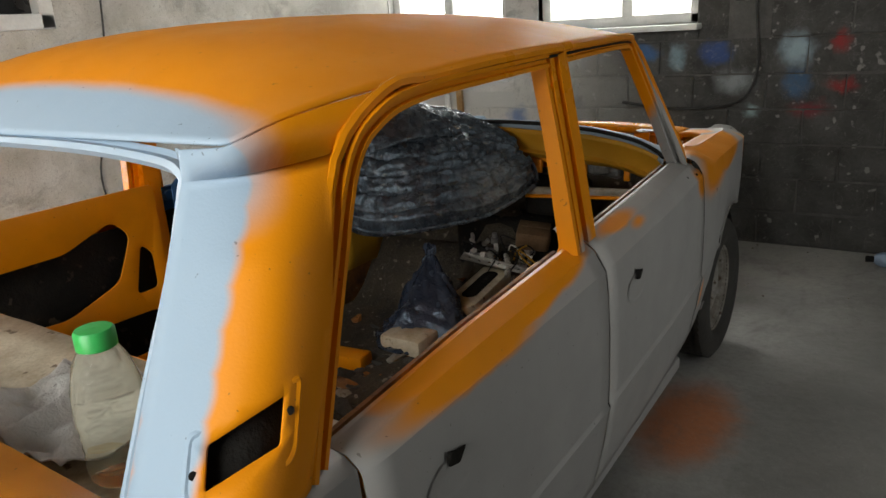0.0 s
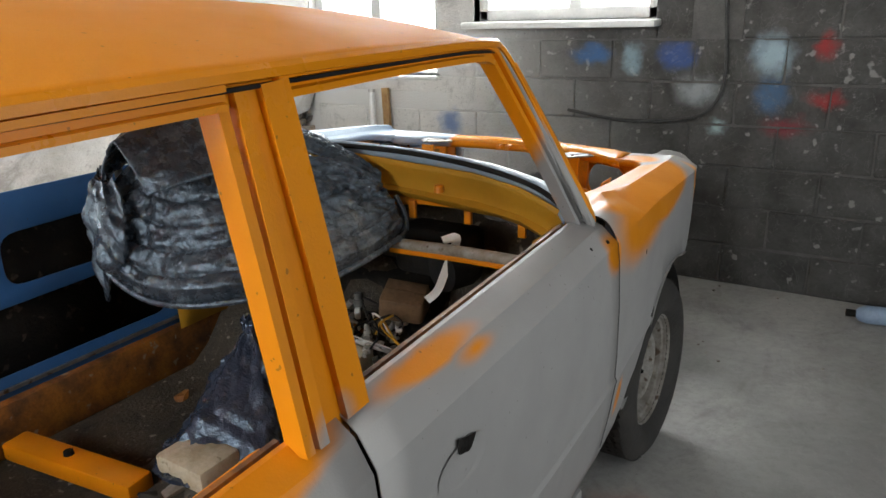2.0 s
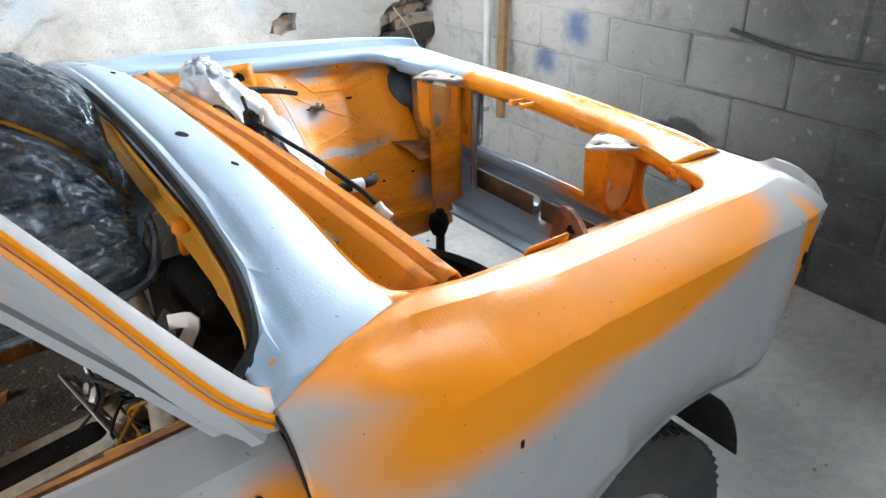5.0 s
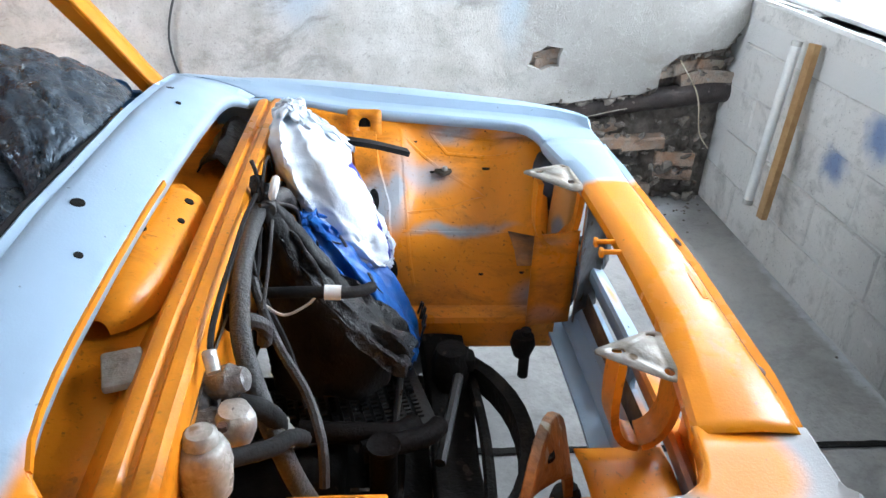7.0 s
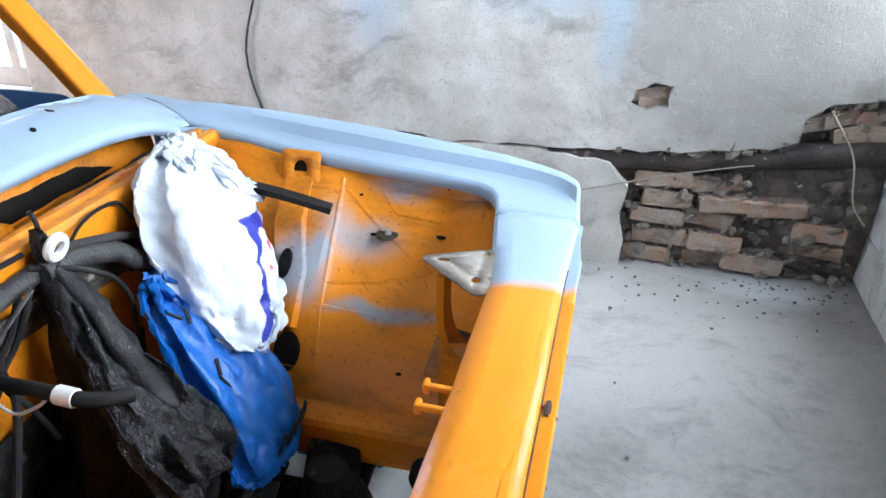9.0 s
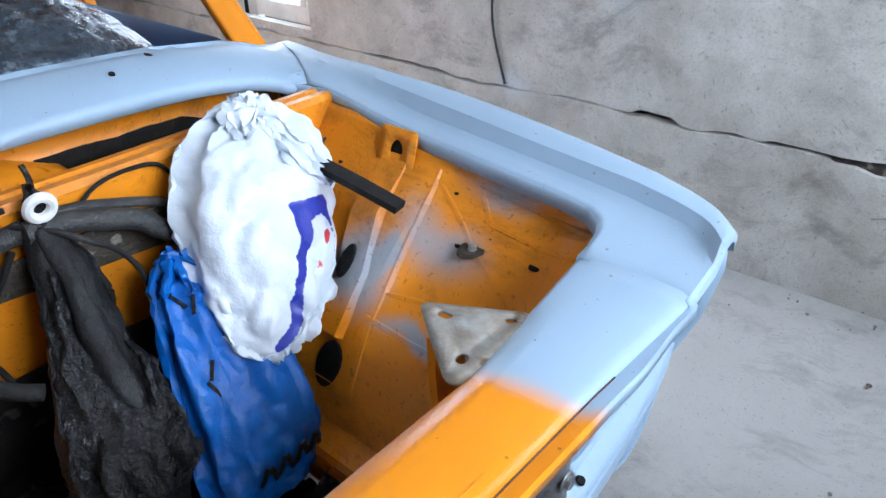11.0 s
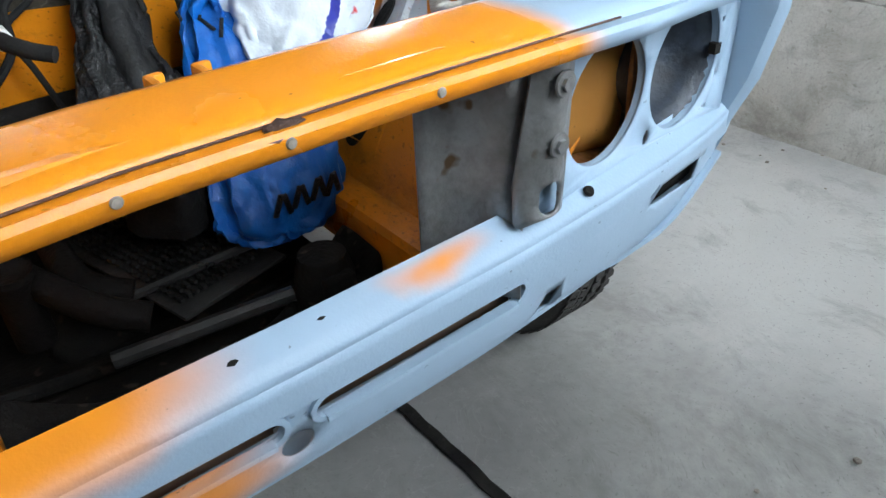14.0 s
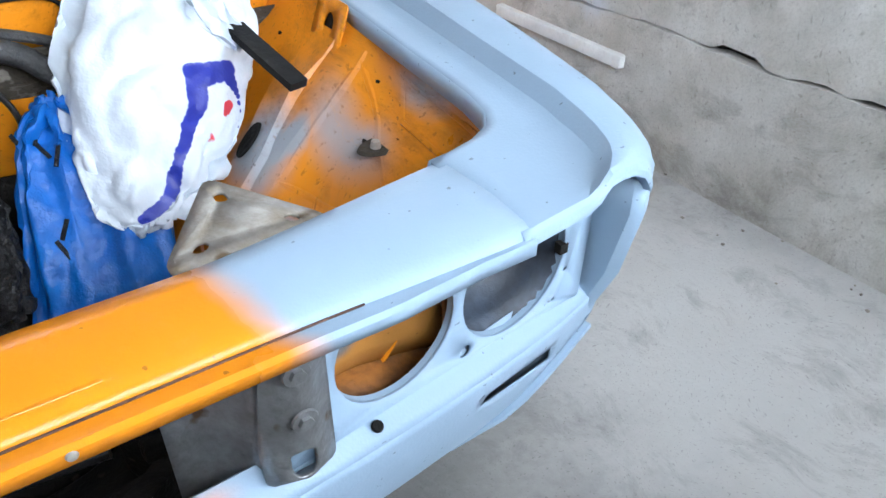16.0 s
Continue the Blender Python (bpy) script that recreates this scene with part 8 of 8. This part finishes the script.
# plastic bottle on the parcel shelf
bx, by, bz = 0.395, -2.325, 0.752
bottle = thing("bottle", "clear plastic bottle with green cap on the parcel shelf", "bottle")
part("body", turned([(0.0, 0.0), (0.042, 0.0), (0.048, 0.008), (0.050, 0.03), (0.048, 0.036), (0.050, 0.044), (0.048, 0.052), (0.050, 0.060), (0.048, 0.068), (0.050, 0.078), (0.052, 0.12), (0.050, 0.15), (0.040, 0.19), (0.028, 0.212), (0.024, 0.222)], (bx, by, bz), 32), pet, bottle, "crinkled clear plastic")
part("cap", turned([(0.026, 0.212), (0.029, 0.214), (0.029, 0.238), (0.026, 0.242), (0.0, 0.243)], (bx, by, bz), 28), surface("green_cap", (0.03, 0.42, 0.10), rough=0.4, bump=0.05, vary=0.1), bottle, "green screw cap")
sheet_bm = bmesh.new()
bmesh.ops.create_grid(sheet_bm, x_segments=36, y_segments=24, size=0.5, matrix=Matrix.Translation((0.16, -2.26, 0.765)) @ Matrix.Diagonal((0.36, 0.26, 1, 1)))
tagged(finish("plastic_sheet", crumple(sheet_bm, 0.035, 9.0, 17), film("clear_film", (0.55, 0.55, 0.54), 0.25, trans=0.3, bump=0.6, scale=14), smooth=70, solid=0.002), "crumpled clear plastic sheet on the parcel shelf", "sheet")

# ---- things in the room ----
def bent_cable(name, pts, r, material, label):
    return tagged(finish(name, tube(pts, r, 8), material), label, "cable")


bent_cable("hanging_cable", [(0.53, F - 0.03, 2.4), (0.545, F - 0.03, 1.6), (0.55, F - 0.03, 1.35), (0.575, F - 0.035, 1.06), (0.54, F - 0.04, 0.90), (0.43, F - 0.04, 0.825), (0.12, F - 0.04, 0.795), (-0.20, F - 0.04, 0.835)], 0.0085, hose_skin, "black cable hanging on the block wall")
bent_cable("wall_wire", [(LEFT_X + 0.035, -0.62, 2.5), (LEFT_X + 0.035, -0.66, 1.6), (LEFT_X + 0.04, -0.74, 1.1), (LEFT_X + 0.035, -0.84, 0.75), (LEFT_X + 0.03, -0.78, 0.46)], 0.005, hose_skin, "thin grey wire running down the plaster wall")
batten = finish("white_batten", rounded_box(LEFT_X + 0.036, -0.885, 0.312, 0.045, 0.66, 0.045, 0.006, 2), white_plastic)
tagged(batten, "white plastic light batten fixed low on the plaster wall", "batten")
for y in (-1.195, -0.575):
    part("end_cap", rounded_box(LEFT_X + 0.036, y, 0.312, 0.047, 0.03, 0.047, 0.004, 2), white_plastic, batten, "white end cap")
bent_cable("loose_wire", [(LEFT_X + 0.05, 0.55, 0.32), (LEFT_X + 0.05, 0.85, 0.41), (LEFT_X + 0.045, 1.05, 0.46), (LEFT_X + 0.04, 1.15, 0.48)], 0.0026, grey_plate, "thin grey wire over the broken wall")
bent_cable("loose_wire", [(LEFT_X + 0.03, 1.36, 0.70), (LEFT_X + 0.05, 1.46, 0.55), (LEFT_X + 0.06, 1.50, 0.38), (LEFT_X + 0.06, 1.56, 0.30)], 0.0032, cream, "thin pale wire from the wall hole")
pipe_pts = [(LEFT_X - 0.04, 0.40, 0.43), (LEFT_X - 0.04, 1.0, 0.465), (LEFT_X - 0.04, F + 0.05, 0.555)]
tagged(finish("wall_pipe", sweep(pipe_pts, ring(0.052, 20)), surface("old_iron", (0.075, 0.058, 0.052), (0.032, 0.026, 0.025), 0.5, 0.1, scale=9, bump=0.4, vary=0.35, specks=(0.2, 0.17, 0.15))), "dark rusty iron pipe in the broken wall", "pipe")

tube_thing = thing("tube_lamp", "white fluorescent tube leaning on the block wall", "lamp")
foot, head = Vector((-1.44, 1.52, 0.262)), Vector((-1.50, 1.585, 0.90))
part("tube", tube([foot, head], 0.019, 14), white_plastic, tube_thing, "white glass tube")
for p, q in ((foot, foot + (head - foot) * 0.03), (head, head - (head - foot) * 0.03)):
    part("end_cap", tube([p, q], 0.020, 14), alloy, tube_thing, "metal end cap")
batten = tagged(finish("wooden_batten", sweep([(-1.345, 1.54, 0.245), (-1.405, 1.600, 0.91)], [(-0.022, -0.012), (0.022, -0.012), (0.022, 0.012), (-0.022, 0.012)], up=(0, -1, 0)), wood), "wooden batten leaning beside the tube lamp", "batten")
tagged(finish("trim_strip", moved(rounded_box(0, 0, 0, 0.035, 0.75, 0.022, 0.004), Matrix.Translation((LEFT_X + 0.06, -1.05, 0.012)) @ pose(0, 0, 0, 0, 0, 2)), white_plastic), "white plastic strip on the floor by the wall", "strip")
jar = thing("floor_bottle", "pale blue plastic bottle lying on the floor by the wall", "bottle", (0, 0, 0))
part("body", moved(lathe([(0.0, 0.0), (0.035, 0.002), (0.040, 0.02), (0.040, 0.13), (0.030, 0.16), (0.014, 0.175)], 20), Matrix.Translation((1.42, 1.44, 0.041)) @ Matrix.Rotation(math.pi + 0.2, 4, "Z") @ Matrix.Translation((0, 0, 0))), surface("pale_blue", (0.30, 0.40, 0.55), rough=0.4), jar)
part("cap", moved(lathe([(0.016, 0.170), (0.017, 0.21), (0.0, 0.212)], 14), Matrix.Translation((1.42, 1.44, 0.041)) @ Matrix.Rotation(math.pi + 0.2, 4, "Z")), black_steel, jar, "black cap")

# ---- pieces of the walls ----
rnd = random.Random(77)
block_meshes = []
for k in range(5):
    bm = rounded_box(0, 0, 0, 0.391, 0.10, 0.190, 0.006, 1)
    for v in bm.verts:
        v.co += Vector((rnd.uniform(-1, 1), rnd.uniform(-1.2, 0.6), rnd.uniform(-1, 1))) * 0.004
    bmesh.ops.recalc_face_normals(bm, faces=bm.faces)
    me = bpy.data.meshes.new("block")
    bm.to_mesh(me)
    bm.free()
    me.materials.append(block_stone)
    block_meshes.append(me)
row = 0
z = 0.10
while z < TOP_Z:
    x = LEFT_X + 0.05 + (0.20 if row % 2 else 0.0)
    while x < RIGHT_X + 0.1:
        clear = all(x + 0.205 < a or x - 0.205 > b or z + 0.10 < c or z - 0.10 > d for a, b, c, d in ((-0.79, 0.225, 1.285, 2.35), (-2.0, -1.12, 0.985, 2.2)))
        if clear:
            block = new("block", block_meshes[rnd.randrange(5)])
            block.location = (x, F + 0.05 + rnd.uniform(-0.004, 0.004), z)
            block.parent = wall_front
        x += 0.40
    row += 1
    z += 0.198
for x0, x1, z0, z1 in ((-2.03, -0.5, 0.89, 0.985), (-1.03, -0.79, 0.985, 2.35), (-0.80, 0.24, 1.19, 1.285), (0.225, 0.40, 1.19, 2.4)):
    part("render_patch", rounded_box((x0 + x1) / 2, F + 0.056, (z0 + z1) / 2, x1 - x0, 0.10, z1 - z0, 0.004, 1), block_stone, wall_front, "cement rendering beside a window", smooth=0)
brick_meshes = []
for k in range(4):
    bm = rounded_box(0, 0, 0, 0.10, 0.235, 0.068, 0.006, 1)
    for v in bm.verts:
        v.co += Vector((rnd.uniform(-1, 1), rnd.uniform(-1, 1), rnd.uniform(-1, 1))) * 0.008
    bmesh.ops.recalc_face_normals(bm, faces=bm.faces)
    me = bpy.data.meshes.new("brick")
    bm.to_mesh(me)
    bm.free()
    me.materials.append(brick_clay)
    brick_meshes.append(me)
for j, z in enumerate((0.045, 0.125, 0.205, 0.285, 0.365)):
    for i in range(5):
        y = 0.84 + 0.20 * i + (0.04 if j % 2 else 0)
        # whole courses at one end, a hollow in the middle, odd bricks at the other
        if y > F - 0.06 or (1.12 < y < 1.24 and j < 4) or (y > 1.15 and rnd.random() < 0.6):
            continue
        loose = 1.0 if y < 1.0 else 2.6
        brick = new("brick", brick_meshes[rnd.randrange(4)])
        brick.matrix_basis = Matrix.Translation((LEFT_X - (0.062 if y < 1.1 else 0.085) + rnd.uniform(-0.02, 0.010) * loose, y + rnd.uniform(-0.015, 0.015), z + rnd.uniform(-0.006, 0.006))) @ pose(0, 0, 0, rnd.uniform(-3, 3) * loose, rnd.uniform(-4, 4) * loose, rnd.uniform(-4, 4) * loose) @ Matrix.Diagonal((1, rnd.uniform(0.75, 0.95), rnd.uniform(0.85, 1.0), 1))
        brick.parent = wall_left
for y, z in ((1.40, 0.66), (1.52, 0.68), (0.75, 0.69), (-0.05, 0.445), (1.45, 0.60), (1.33, 0.64), (1.56, 0.61), (0.78, 0.655)):
    brick = new("brick", brick_meshes[rnd.randrange(4)])
    brick.matrix_basis = Matrix.Translation((LEFT_X - 0.07, y, z)) @ pose(0, 0, 0, rnd.uniform(-14, 14), rnd.uniform(-14, 14), rnd.uniform(-16, 16)) @ Matrix.Diagonal((1, rnd.uniform(0.4, 0.8), rnd.uniform(0.7, 1.0), 1))
    brick.parent = wall_left
crumbs = bmesh.new()
for k in range(420):
    s_ = rnd.choice((0.008, 0.012, 0.018, 0.028))
    if k < 230:
        y, z = rnd.uniform(0.70, 1.60), rnd.choice((0.01, 0.085, 0.165, 0.245, 0.325, 0.40)) + rnd.gauss(0, 0.012)
        x = LEFT_X - 0.045 + rnd.gauss(0, 0.016)
    elif k < 330:
        y = rnd.uniform(0.66, 1.62)
        z = lerp(y, [p[0] for p in W_LEFT_TOP], [p[1] for p in W_LEFT_TOP]) + rnd.gauss(-0.004, 0.008)
        x = LEFT_X - 0.005 + rnd.gauss(0, 0.012)
    else:
        y, z, x = rnd.uniform(1.28, 1.62), rnd.uniform(0.57, 0.76), LEFT_X - 0.06 + rnd.gauss(0, 0.02)
    verts = bmesh.ops.create_icosphere(crumbs, subdivisions=1, radius=s_, matrix=Matrix.Translation((x, y, max(z, s_ * 0.4))) @ pose(0, 0, 0, rnd.uniform(0, 90), rnd.uniform(0, 90), rnd.uniform(0, 90)) @ Matrix.Diagonal((rnd.uniform(0.5, 1.0), rnd.uniform(0.6, 1.5), rnd.uniform(0.4, 0.9), 1)))["verts"]
    for v in verts:
        v.co += Vector((rnd.uniform(-1, 1), rnd.uniform(-1, 1), rnd.uniform(-1, 1))) * s_ * 0.3
tagged(part("broken_mortar", crumbs, rubble, wall_left, "crumbling lumps of old mortar", smooth=0), kind="stuff")
gravel = bmesh.new()
for k in range(140):
    s = rnd.uniform(0.003, 0.008)
    y = rnd.choice([rnd.uniform(0.6, 1.6), rnd.uniform(-1.2, 1.6)])
    x = LEFT_X + 0.03 + abs(rnd.gauss(0, 0.12)) if k < 110 else rnd.uniform(-1.8, 1.4)
    if k >= 110:
        y = rnd.uniform(0.7, 1.6)
    bmesh.ops.create_icosphere(gravel, subdivisions=1, radius=s, matrix=Matrix.Translation((x, y, s * 0.4)) @ Matrix.Diagonal((1, rnd.uniform(0.6, 1.4), 0.6, 1)))
tagged(finish("debris", gravel, rubble, smooth=0), "crumbs of plaster and stone on the floor", "debris", "", "stuff")
